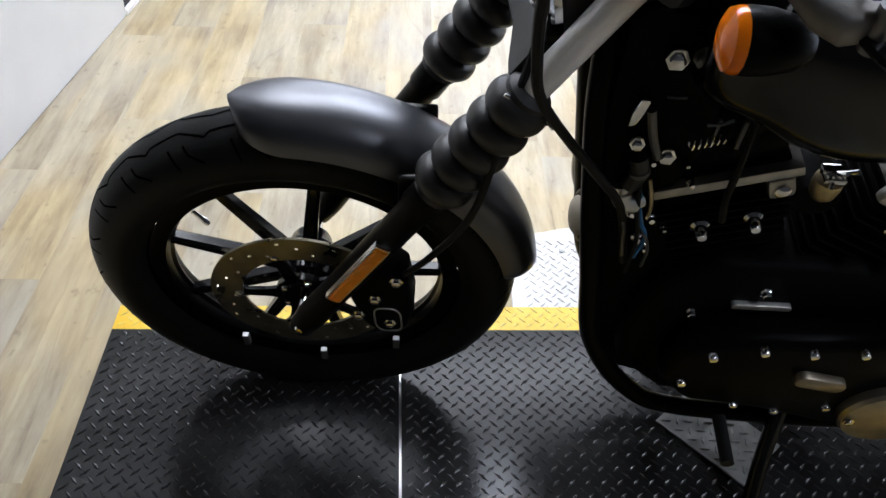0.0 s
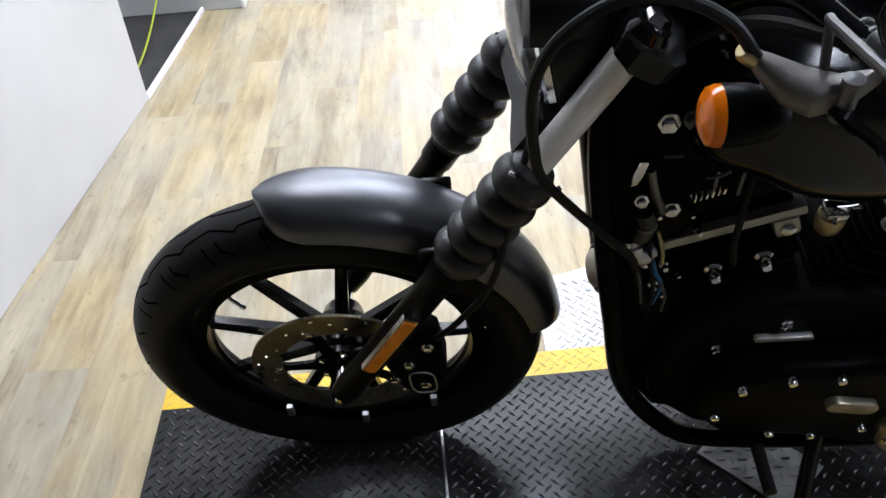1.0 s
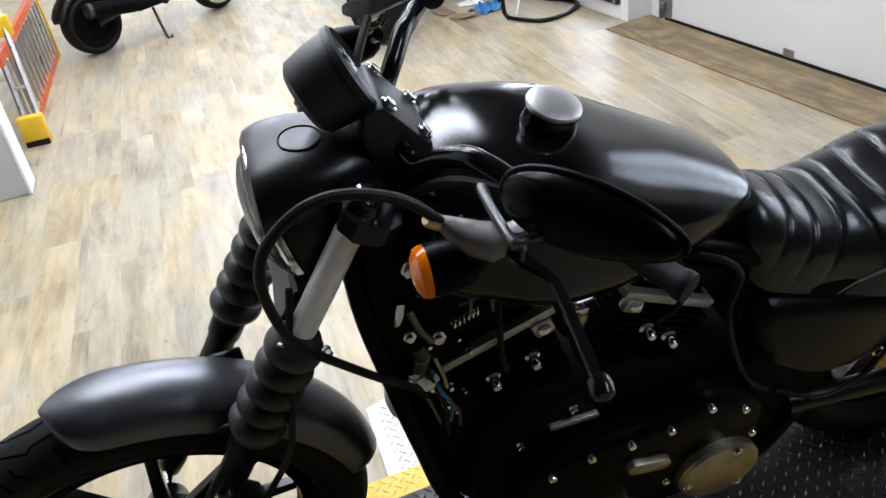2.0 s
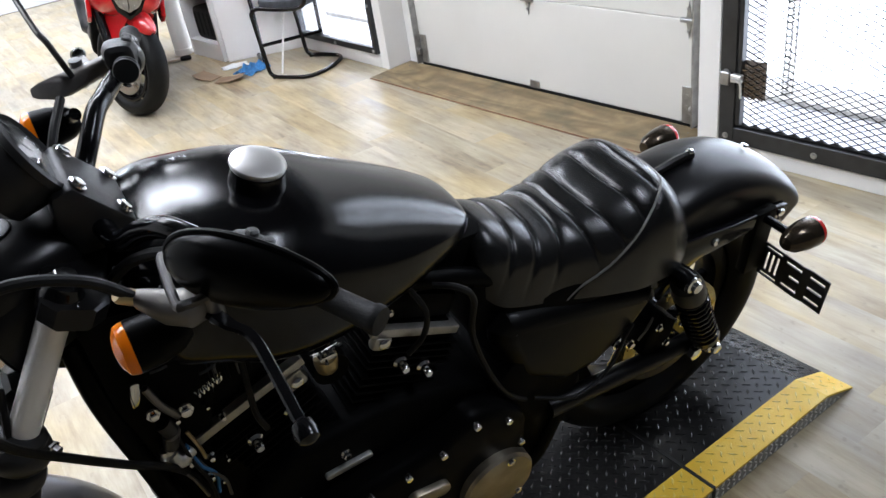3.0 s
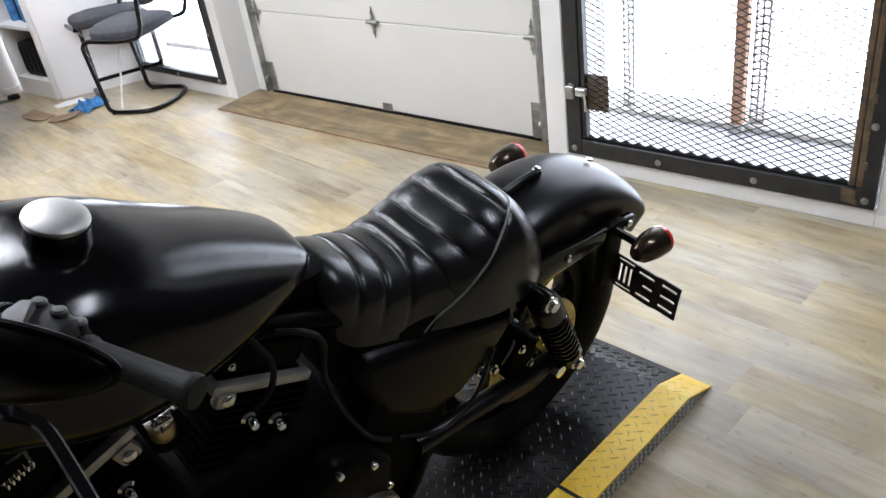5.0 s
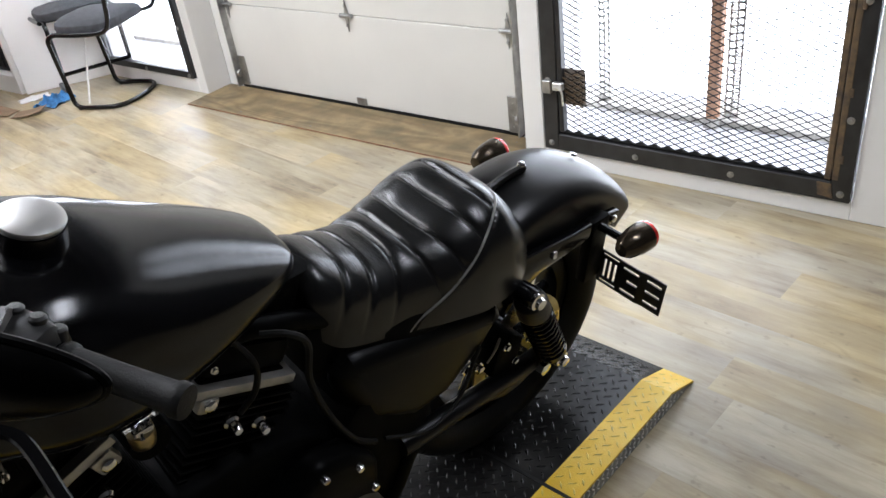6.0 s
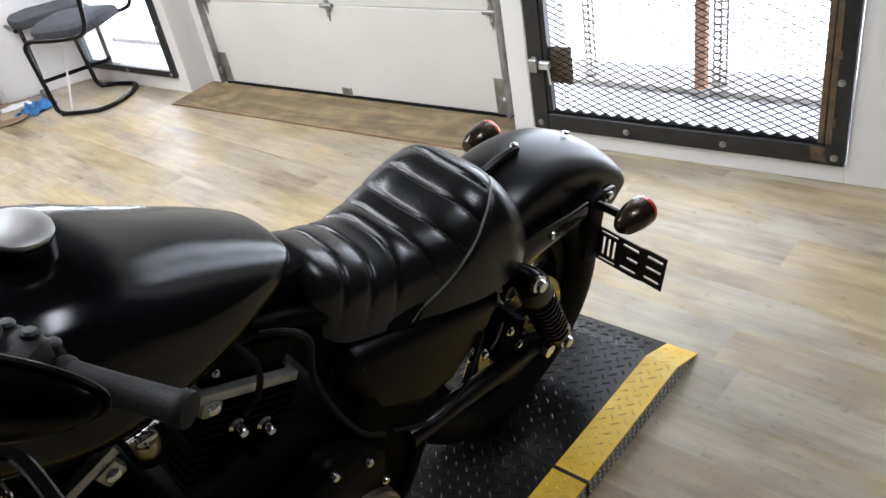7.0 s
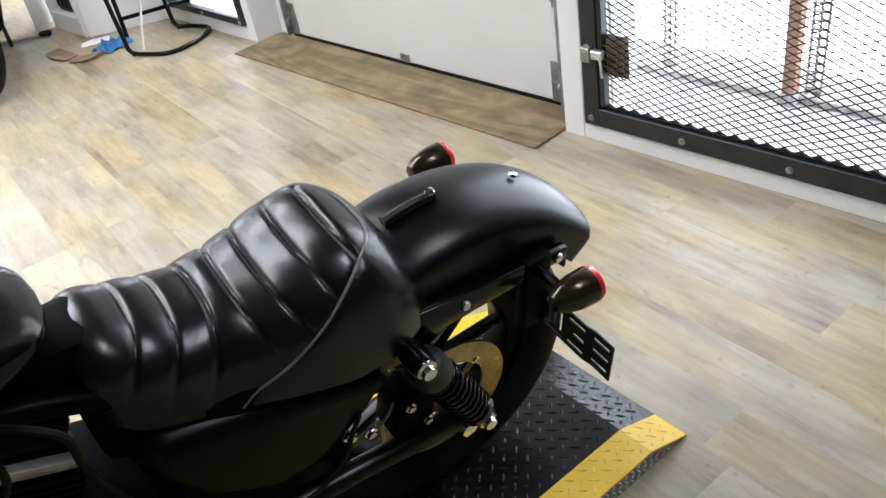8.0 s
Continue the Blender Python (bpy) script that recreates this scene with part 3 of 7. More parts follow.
part("corner_rust", slab_bm([(-0.660, 0.075), (-0.612, 0.082), (-0.606, 0.128), (-0.650, 0.126)], "x", -0.0145, -0.0118, 0.0008, 1), M_RUST, gate, "rusted bottom corner", smooth=False)
lockbox = part("lock_plate", mesh_sheet(0.232, 0.335, 0.25, 0.39, -0.002, 0.0508, 0.0117, 0.0018), M_RUST, gate, "rusty mesh lock plate", smooth=False)
part("backing_plate", box_bm((0.016, 0.232, 0.25), (0.019, 0.335, 0.39)), M_PLATEGREY, gate, smooth=False)
latch = part("latch", box_bm((-0.036, 0.302, 0.318), (-0.014, 0.345, 0.348), 0.003, 1), M_CAPSTEEL, gate, "nickel gate latch", smooth=False)
part("latch_handle", tube_bm([(-0.040, 0.335, 0.335), (-0.045, 0.31, 0.332), (-0.045, 0.298, 0.32), (-0.045, 0.294, 0.268)], 0.0045, 8), M_CAPSTEEL, latch)
part("keeper", box_bm((-0.03, 0.355, 0.30), (-0.012, 0.392, 0.35), 0.003, 1), M_GALV, latch, smooth=False)
win = mesh_gate("window_1", 2.615, 3.465, 0.08, 2.09, 0.035, "black steel framed window, white daylight outside", False)
pane = part("pane", box_bm((0.010, 2.652, 0.118), (0.014, 3.428, 2.052)), M_CLEAR, win, "clear window pane", smooth=False)
pane.visible_shadow = False
part("inner_frame", box_bm((0.02, 2.66, 0.13), (0.06, 2.675, 2.0), 0.002, 1), M_BLACKSTEEL, win, smooth=False)

# the covered strip outside the gate: concrete, timber posts, mesh beyond
tagged(part("pavement", box_bm((0.152, -4.0, -0.12), (6.0, 5.0, 0.004)), M_CONCRETE, None, smooth=False), "pale concrete strip outside the gate", "pavement", kind="structure").matrix_world = WALL


def post(y, off, wide, material, label):
    p = thing("post", WALL @ Matrix.Translation((off, y, 0)), label, "post", "posts outside the gate")
    part("shaft", box_bm((0, -wide / 2, 0.0), (wide, wide / 2, 2.6), 0.004, 1), material, p, smooth=False)
    part("shoe", box_bm((-0.006, -wide / 2 - 0.006, -0.006), (wide + 0.006, wide / 2 + 0.006, 0.045), 0.002, 1), M_STUD, p, smooth=False)


post(-0.060, 0.515, 0.046, M_POST, "red-brown timber post outside the gate")
post(3.15, 0.60, 0.07, M_STUD, "grey timber stud outside the window")


def lattice(y, off, wide):
    """A lattice stud: upright wires with short rungs."""
    p = thing("lattice_stud", WALL @ Matrix.Translation((off, y, 0)), "grey metal lattice stud outside the gate", "post", "posts outside the gate")
    for v in (-wide / 2, 0, wide / 2):
        part("wire", box_bm((0, v - 0.004, 0.0), (0.008, v + 0.004, 2.6)), M_STUD, p, smooth=False)
    bm = bmesh.new()
    for k in range(84):
        box_bm((0.001, -wide / 2 + 0.004, 0.04 + 0.03 * k), (0.007, wide / 2 - 0.004, 0.047 + 0.03 * k), 0, 1, bm)
    tagged(part("lattice_web", bm, M_STUD, p, smooth=False), kind="stuff")
    part("shoe", box_bm((-0.02, -wide / 2 - 0.006, -0.002), (0.03, wide / 2 + 0.006, 0.03), 0.002, 1), M_STUD, p, smooth=False)


lattice(-0.112, 0.60, 0.052)
lattice(0.452, 0.59, 0.045)
sill = tagged(part("sill_beam", box_bm((0.545, -1.6, 0.0), (0.69, 4.2, 0.03), 0.004, 1), M_STUD, None, smooth=False), "grey timber sill outside on the concrete", "sill", kind="structure")
sill.matrix_world = WALL
day = tagged(part("backdrop", box_bm((0.82, -2.0, 0.0), (0.84, 4.6, 3.2)), M_DAY, None, smooth=False), "bright overcast daylight outside", "backdrop", kind="structure")
day.matrix_world = WALL

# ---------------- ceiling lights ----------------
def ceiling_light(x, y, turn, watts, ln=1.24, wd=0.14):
    f = thing("ceiling_light", pose(x, y, H - 0.09, 0, 0, turn), "unseen white ceiling light with glowing diffuser", "ceiling light", "ceiling lights")
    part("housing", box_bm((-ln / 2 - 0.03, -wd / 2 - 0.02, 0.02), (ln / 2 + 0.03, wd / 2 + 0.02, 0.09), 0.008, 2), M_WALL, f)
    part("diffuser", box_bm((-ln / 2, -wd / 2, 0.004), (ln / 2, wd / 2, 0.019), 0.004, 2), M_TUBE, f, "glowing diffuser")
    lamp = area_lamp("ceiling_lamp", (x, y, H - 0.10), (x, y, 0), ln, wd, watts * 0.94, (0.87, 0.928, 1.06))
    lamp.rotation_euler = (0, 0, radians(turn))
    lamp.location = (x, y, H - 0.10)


ceiling_light(-0.15, 1.38, 4, 25, 1.05, 0.85)
ceiling_light(1.02, 1.76, 4, 46, 1.20, 0.42)
ceiling_light(0.50, 2.75, 4, 36, 2.5, 0.34)
ceiling_light(0.35, 4.30, 4, 43, 1.8, 0.50)
# Unseen fill light, added to brighten the near skirt, floor and gate wall.
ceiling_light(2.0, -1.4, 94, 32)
ceiling_light(0.2, 5.9, 8, 26)
# Unseen light, added to whiten the north wall that floor and tank mirror.
ceiling_light(0.9, 7.3, 4, 125, 1.8, 0.20)
ceiling_light(2.0, 5.6, 8, 34)


# ---------------- the lift platform ----------------
def lug(bm, x, y, z, turn, ln=0.0240, wd=0.0070, hi=0.0026, nrm=None):
    """One raised lozenge of the tread."""
    c, s = math.cos(turn), math.sin(turn)
    base = [(-ln / 2, 0), (0, -wd / 2), (ln / 2, 0), (0, wd / 2)]
    top = [(-ln / 4, 0), (ln / 4, 0)]
    P = lambda u, v, w: (x + u * c - v * s, y + u * s + v * c, z(x + u * c - v * s) + w)
    b = [bm.verts.new(P(u, v, -0.0004)) for u, v in base]
    t = [bm.verts.new(P(u, v, hi)) for u, v in top]
    bm.faces.new((b[0], b[1], t[1], t[0]))
    bm.faces.new((b[1], b[2], t[1]))
    bm.faces.new((b[2], b[3], t[0], t[1]))
    bm.faces.new((b[3], b[0], t[0]))


def lugs(x0, x1, y0, y1, z, pitch=0.0205, ln=0.0275, hi=0.0026):
    """A field of lozenges, each pointing at the middle of its neighbours."""
    bm = bmesh.new()
    q = pitch / math.sqrt(2)
    n = int((x1 - x0 + y1 - y0) / q) + 2
    for i in range(-n, n):
        for j in range(-n, n):
            x, y = x0 + (i + j) * q, y0 + (i - j) * q
            if x0 + 0.009 < x < x1 - 0.009 and y0 + 0.008 < y < y1 - 0.008:
                lug(bm, x, y, z, radians(45 if (i + j) % 2 else -45), ln, ln * 0.29, hi)
    return bm


DECK = 0.05
X_END, X_BEND, X_FOOT = -0.452, 1.785, 1.90
Y_NEAR, Y_NEAR_IN, Y_FAR_IN, Y_FAR = -0.172, -0.088, 0.388, 0.457
SEAMS = (0.146, 1.372)


def deck_z(x):
    return DECK if x < X_BEND else DECK - (DECK - 0.006) * (x - X_BEND) / (X_FOOT - X_BEND)


lift = tagged(new("lift_platform"), "black diamond plate motorcycle lift with yellow edges and a sloped end", "lift platform")
edges = [X_END, SEAMS[0], SEAMS[1], X_FOOT]
for a, b in zip(edges, edges[1:]):
    a2, b2 = a + 0.0025, b - 0.0025
    xs = [a2, X_BEND, b2] if a2 < X_BEND < b2 else [a2, b2]
    prof = [(x, deck_z(x)) for x in xs]
    for nm, y0, y1, mt, lb in (("deck_plate", Y_NEAR_IN, Y_FAR_IN, M_TREADBLACK, "black painted diamond plate"), ("edge_stripe", Y_NEAR, Y_NEAR_IN, M_TREADYELLOW, "yellow painted edge"), ("edge_stripe", Y_FAR_IN, Y_FAR, M_TREADYELLOW, "yellow painted edge")):
        bot = [(x, max(z - 0.006, 0.002)) for x, z in prof[::-1]]
        pl = part(nm, slab_bm(prof + bot, "y", y0, y1), mt, lift, lb, smooth=False)
        part("tread", lugs(a2, b2, y0, y1, deck_z, 0.0245 if a2 > 1.3 else 0.0205, 0.0275, 0.0026 if mt is M_TREADBLACK else 0.0014), M_LUGWORN if mt is M_TREADBLACK else M_LUGYELLOW, pl, smooth=False)
    for y in (Y_NEAR + 0.002, Y_FAR - 0.005):
        side = part("side_skirt", slab_bm([(x, z - 0.0065) for x, z in prof] + [(b2, 0.001), (a2, 0.001)], "y", y, y + 0.003), M_PAD, lift, "bare diamond plate side", smooth=False)
        if y < 0:
            bm = bmesh.new()
            for i in range(int((b2 - a2) / 0.019)):
                for j in range(3):
                    x = a2 + 0.010 + i * 0.019
                    zz = 0.009 + j * 0.0135
                    if zz + 0.008 > deck_z(x) - 0.006:
                        continue
                    t = radians(45 if (i + j) % 2 else -45)
                    c, s = math.cos(t) * 0.0085, math.sin(t) * 0.0085
                    p = [bm.verts.new((x - c, y - 0.0002, zz - s)), bm.verts.new((x + s * 0.3, y - 0.0002, zz - c * 0.3)), bm.verts.new((x + c, y - 0.0002, zz + s)), bm.verts.new((x - s * 0.3, y - 0.0002, zz + c * 0.3)), bm.verts.new((x, y - 0.0030, zz))]
                    for k in range(4):
                        bm.faces.new((p[k], p[(k + 1) % 4], p[4]))
            part("tread", bm, M_LUGBRIGHT, side, smooth=False)
for x in SEAMS:
    part("seam_strip", box_bm((x - (0.0022 if x < 1 else 0.0045), Y_NEAR, 0.01), (x + (0.0022 if x < 1 else 0.0045), Y_FAR, DECK - 0.004 if x < 1 else DECK + 0.001)), M_BRUSHED if x < 1 else M_RUBBER, lift, smooth=False)
# silver tread sheet beyond the lift and the small one under the side stand
sheet = tagged(new("tread_sheet"), "bare silver diamond plate sheet on the floor beside the lift", "metal sheet")
part("plate", slab_bm([(0.40, 0.462), (0.95, 0.462), (0.95, 0.80), (0.60, 0.795), (0.415, 0.745)], "z", 0.002, 0.007, 0.0015, 1), M_TREADSILVER, sheet, smooth=False)
part("tread", lugs(0.43, 0.94, 0.465, 0.735, lambda x: 0.007), M_TREADSILVER, sheet, smooth=False)
for x, y in ((0.545, 0.695), (0.60, 0.50), (0.90, 0.70)):
    part("screw", bolt_bm((x, y, 0.0065), (0, 0, 1), 0.006, 0.004, False), M_GALV, sheet)
pad = tagged(new("stand_plate"), "small bare diamond plate lying on the lift under the side stand", "metal plate")
pad.matrix_world = pose(0.749, 0.117, DECK + 0.0016, 0, 0, -49)
part("plate", box_bm((-0.096, -0.066, 0.0), (0.096, 0.066, 0.004), 0.0012, 1), M_PAD, pad, smooth=False)
part("tread", lugs(-0.096, 0.096, -0.066, 0.066, lambda x: 0.004, 0.0205, 0.022), M_PAD, pad, smooth=False)




# ---------------- the motorcycle ----------------
# own axes: x from the front axle to the rear, y to its right, z up from the deck
BIKE = Matrix.Translation((0, 0.28, DECK)) @ Matrix.Rotation(radians(-4.9), 4, "Z") @ Matrix.Rotation(radians(12.0), 4, "X")
bike = thing("motorcycle", BIKE, "matte black cruiser motorcycle with charcoal front fender on a lift", "motorcycle")
RAKE = 0.585
AX_Z = 0.343
FORK_DIR = Vector((RAKE, 0, 1)).normalized()


def fork_at(z, y):
    return Vector(((z - AX_Z) * RAKE, y, z))


def arc_pts(cx, cz, r, a0, a1, n):
    return [(cx + r * math.cos(radians(a0 + (a1 - a0) * i / n)), cz + r * math.sin(radians(a0 + (a1 - a0) * i / n))) for i in range(n + 1)]


def tyre_bm(cx, cz, R, half, rim_r, repeats, n=200, m=30):
    """The rounded carcass of a tyre."""
    rings = []
    for i in range(n):
        th = 2 * math.pi * i / n
        ring = []
        for j in range(m + 1):
            s = -1 + 2 * j / m
            ang = s * radians(150)
            depth = (R - rim_r) / 2
            rr = rim_r + depth + math.cos(ang) * depth * (1.0 if abs(s) < 0.8 else 0.97)
            y = math.sin(ang) * half / 0.98
            if abs(abs(s) - 0.50) < 0.02:
                rr -= 0.0008
            ring.append((cx + math.cos(th) * rr, y, cz + math.sin(th) * rr))
        rings.append(ring)
    rings.append(rings[0])
    bm = bmesh.new()
    rows = [[bm.verts.new(p) for p in r] for r in rings[:-1]]
    rows.append(rows[0])
    for a, b in zip(rows, rows[1:]):
        for k in range(m):
            bm.faces.new((a[k], a[k + 1], b[k + 1], b[k]))
    return bm


def groove_bm(cx, cz, R, half, rim_r, repeats):
    """The tread's grooves as dark strips on the carcass, their shade put into the colour: a stepped line on each side
    of the crown and slanted sipes towards the shoulder.
    """
    depth = (R - rim_r) / 2
    step = 2 * math.pi / repeats
    across = half * 2.45

    def at(th, s):
        a = s * radians(150)
        rr = rim_r + depth + math.cos(a) * (depth + 0.0004)
        return Vector((cx + math.cos(th) * rr, math.sin(a) * (half / 0.98 + 0.0004), cz + math.sin(th) * rr))

    bm = bmesh.new()
    lines = (((0.0, 0.07), (0.50, 0.12), (0.58, 0.17), (1.0, 0.07)), ((0.18, 0.22), (0.06, 0.44)), ((0.62, 0.42), (0.86, 0.31), (0.92, 0.21)))
    for k in range(repeats):
        for sg in (-1, 1):
            for ln in lines:
                for (u0, s0), (u1, s1) in zip(ln, ln[1:]):
                    du, ds = (u1 - u0) * step * R, (s1 - s0) * across
                    q = math.hypot(du, ds)
                    pu, ps = -ds / q * 0.0017 / (step * R), du / q * 0.0017 / across
                    prev = None
                    for i in range(6):
                        t = i / 5
                        u, s = u0 + (u1 - u0) * t, s0 + (s1 - s0) * t
                        a = (k + (0.5 if sg > 0 else 0)) * step
                        cur = [bm.verts.new(at(a + (u + pu) * step, sg * (s + ps))), bm.verts.new(at(a + (u - pu) * step, sg * (s - ps)))]
                        if prev:
                            bm.faces.new((prev[0], prev[1], cur[1], cur[0]))
                        prev = cur
    return bm


def rim_bm(cx, cz, r_in, r_out, half):
    prof = [(r_out, -half), (r_out + 0.006, -half * 0.96), (r_out + 0.004, -half * 0.85), (r_out - 0.02, -half * 0.6), (r_out - 0.028, 0), (r_out - 0.02, half * 0.6), (r_out + 0.004, half * 0.85), (r_out + 0.006, half * 0.96), (r_out, half), (r_in + 0.004, half * 0.9), (r_in, half * 0.55), (r_in, -half * 0.55), (r_in + 0.004, -half * 0.9)]
    bm = bmesh.new()
    n = 96
    rows = [[bm.verts.new((cx + r * math.cos(2 * math.pi * i / n), y, cz + r * math.sin(2 * math.pi * i / n))) for r, y in prof] for i in range(n)]
    for i in range(n):
        a, b = rows[i], rows[(i + 1) % n]
        for k in range(len(prof)):
            k2 = (k + 1) % len(prof)
            bm.faces.new((a[k], a[k2], b[k2], b[k]))
    return bm


def disc_bm(cx, y, cz, r_in, r_out, thick, holes):
    bm = bmesh.new()
    n, rad = holes * 9, 12
    grid = {}
    for side in (0, 1):
        for i in range(n):
            for j in range(rad + 1):
                r = r_in + (r_out - r_in) * j / rad
                a = 2 * math.pi * i / n
                grid[side, i, j] = bm.verts.new((cx + r * math.cos(a), y + (thick / 2 if side else -thick / 2), cz + r * math.sin(a)))
    gone = lambda i, j: (i % 9 in (3, 4) and j == 3 + 3 * ((i // 9) % 3))
    for i in range(n):
        k = (i + 1) % n
        for j in range(rad):
            if gone(i, j):
                continue
            for side in (0, 1):
                bm.faces.new((grid[side, i, j], grid[side, k, j], grid[side, k, j + 1], grid[side, i, j + 1]))
            for (p, q, test) in (((i, j), (k, j), j == 0 or gone(i, j - 1)), ((i, j + 1), (k, j + 1), j == rad - 1 or gone(i, j + 1)), ((i, j), (i, j + 1), gone(i - 1 if i else n - 1, j)), ((k, j), (k, j + 1), gone(k, j))):
                if test:
                    bm.faces.new((grid[0, p[0], p[1]], grid[0, q[0], q[1]], grid[1, q[0], q[1]], grid[1, p[0], p[1]]))
    return bm


def spoke_bm(cx, cz, r0, r1, a, w0, w1, half):
    c, s = math.cos(a), math.sin(a)
    rings = []
    for t in (0, 0.3, 0.7, 1):
        r, w, h = r0 + (r1 - r0) * t, w0 + (w1 - w0) * t, half * (1 - 0.25 * t)
        ring = []
        for u, v in ((-1, -0.6), (-0.55, -1), (0.55, -1), (1, -0.6), (1, 0.6), (0.55, 1), (-0.55, 1), (-1, 0.6)):
            ring.append((cx + r * c - u * w * s, v * h, cz + r * s + u * w * c))
        rings.append(ring)
    return loft(rings)


def wheel(name, cx, cz, R, half, rim_r, hole_r, spokes, disc_y, disc_r, tread, phase):
    w = part(name, rim_bm(cx, cz, hole_r, rim_r, half * 0.46), M_COVER, bike, "gloss black cast wheel")
    part("tyre", tyre_bm(cx, cz, R, half, rim_r, tread), M_TYRE, w, "black rubber tyre with grooved tread", angle=50)
    part("tread_groove", groove_bm(cx, cz, R, half, rim_r, tread), M_GROOVESHADE, w, "dark strips for the shade in the tread grooves")
    part("hub", lathe_bm([(0.0, -0.062), (0.03, -0.062), (0.034, -0.055), (0.04, -0.035), (0.045, -0.03), (0.045, 0.03), (0.04, 0.035), (0.034, 0.055), (0.03, 0.062), (0, 0.062)], (cx, 0, cz), (0, 1, 0), 32), M_GLOSS, w)
    for k in range(spokes):
        part("spoke", spoke_bm(cx, cz, 0.038, hole_r + 0.006, phase + 2 * math.pi * k / spokes, 0.0125, 0.0088, 0.014), M_GLOSS, w)
    part("brake_disc", disc_bm(cx, disc_y, cz, disc_r * 0.66, disc_r, 0.005, 30), M_DISC, w, "drilled steel brake disc", smooth=False)
    sg = 1 if disc_y > 0 else -1
    car = bmesh.new()
    for k in range(5):
        a = phase + 2 * math.pi * (k + 0.5) / 5
        c, s = math.cos(a), math.sin(a)
        rings = []
        for r, wd in ((0.03, 0.016), (0.06, 0.010), (disc_r * 0.60, 0.009), (disc_r * 0.72, 0.016)):
            rings.append([(cx + r * c - u * wd * s, disc_y + v * 0.003 - sg * 0.003, cz + r * s + u * wd * c) for u, v in ((-1, -1), (1, -1), (1, 1), (-1, 1))])
        loft(rings, bm=car)
    lathe_bm([(0.0, -0.006), (0.045, -0.006), (0.045, 0.006), (0.0, 0.006)], (cx, disc_y - sg * 0.004, cz), (0, 1, 0), 28, car)
    part("disc_carrier", car, M_GLOSS, w, smooth=False)
    for k in range(5):
        a = phase + 2 * math.pi * (k + 0.5) / 5
        part("disc_bolt", bolt_bm((cx + math.cos(a) * disc_r * 0.70, disc_y + sg * 0.002, cz + math.sin(a) * disc_r * 0.70), (0, sg, 0), 0.0055, 0.004, False), M_CHROME, w)
        a += 0.63
        part("hub_bolt", bolt_bm((cx + math.cos(a) * 0.034, disc_y + sg * 0.002, cz + math.sin(a) * 0.034), (0, sg, 0), 0.005, 0.006), M_CHROME, w)
    part("valve", lathe_bm([(0.004, 0), (0.004, 0.02), (0.005, 0.022), (0.005, 0.03), (0.002, 0.032)], (cx - hole_r * 0.72, -0.01, cz + hole_r * 0.66), (0.7, -0.2, -0.65), 10), M_CHROME, w)
    return w


front = wheel("front_wheel", -0.006, AX_Z - 0.001, 0.345, 0.056, 0.245, 0.221, 9, -0.055, 0.148, 22, 0.035)
for a in (-126, -88, -50):
    part("balance_weight", box_bm((math.cos(radians(a)) * 0.220 - 0.006, -0.046, AX_Z + math.sin(radians(a)) * 0.224 - 0.015), (math.cos(radians(a)) * 0.220 + 0.006, -0.036, AX_Z + math.sin(radians(a)) * 0.224 + 0.015), 0.001, 1), M_GALV, front, smooth=False)
rear = wheel("rear_wheel", 1.457, 0.314, 0.314, 0.075, 0.212, 0.183, 9, -0.082, 0.133, 20, 0.1)


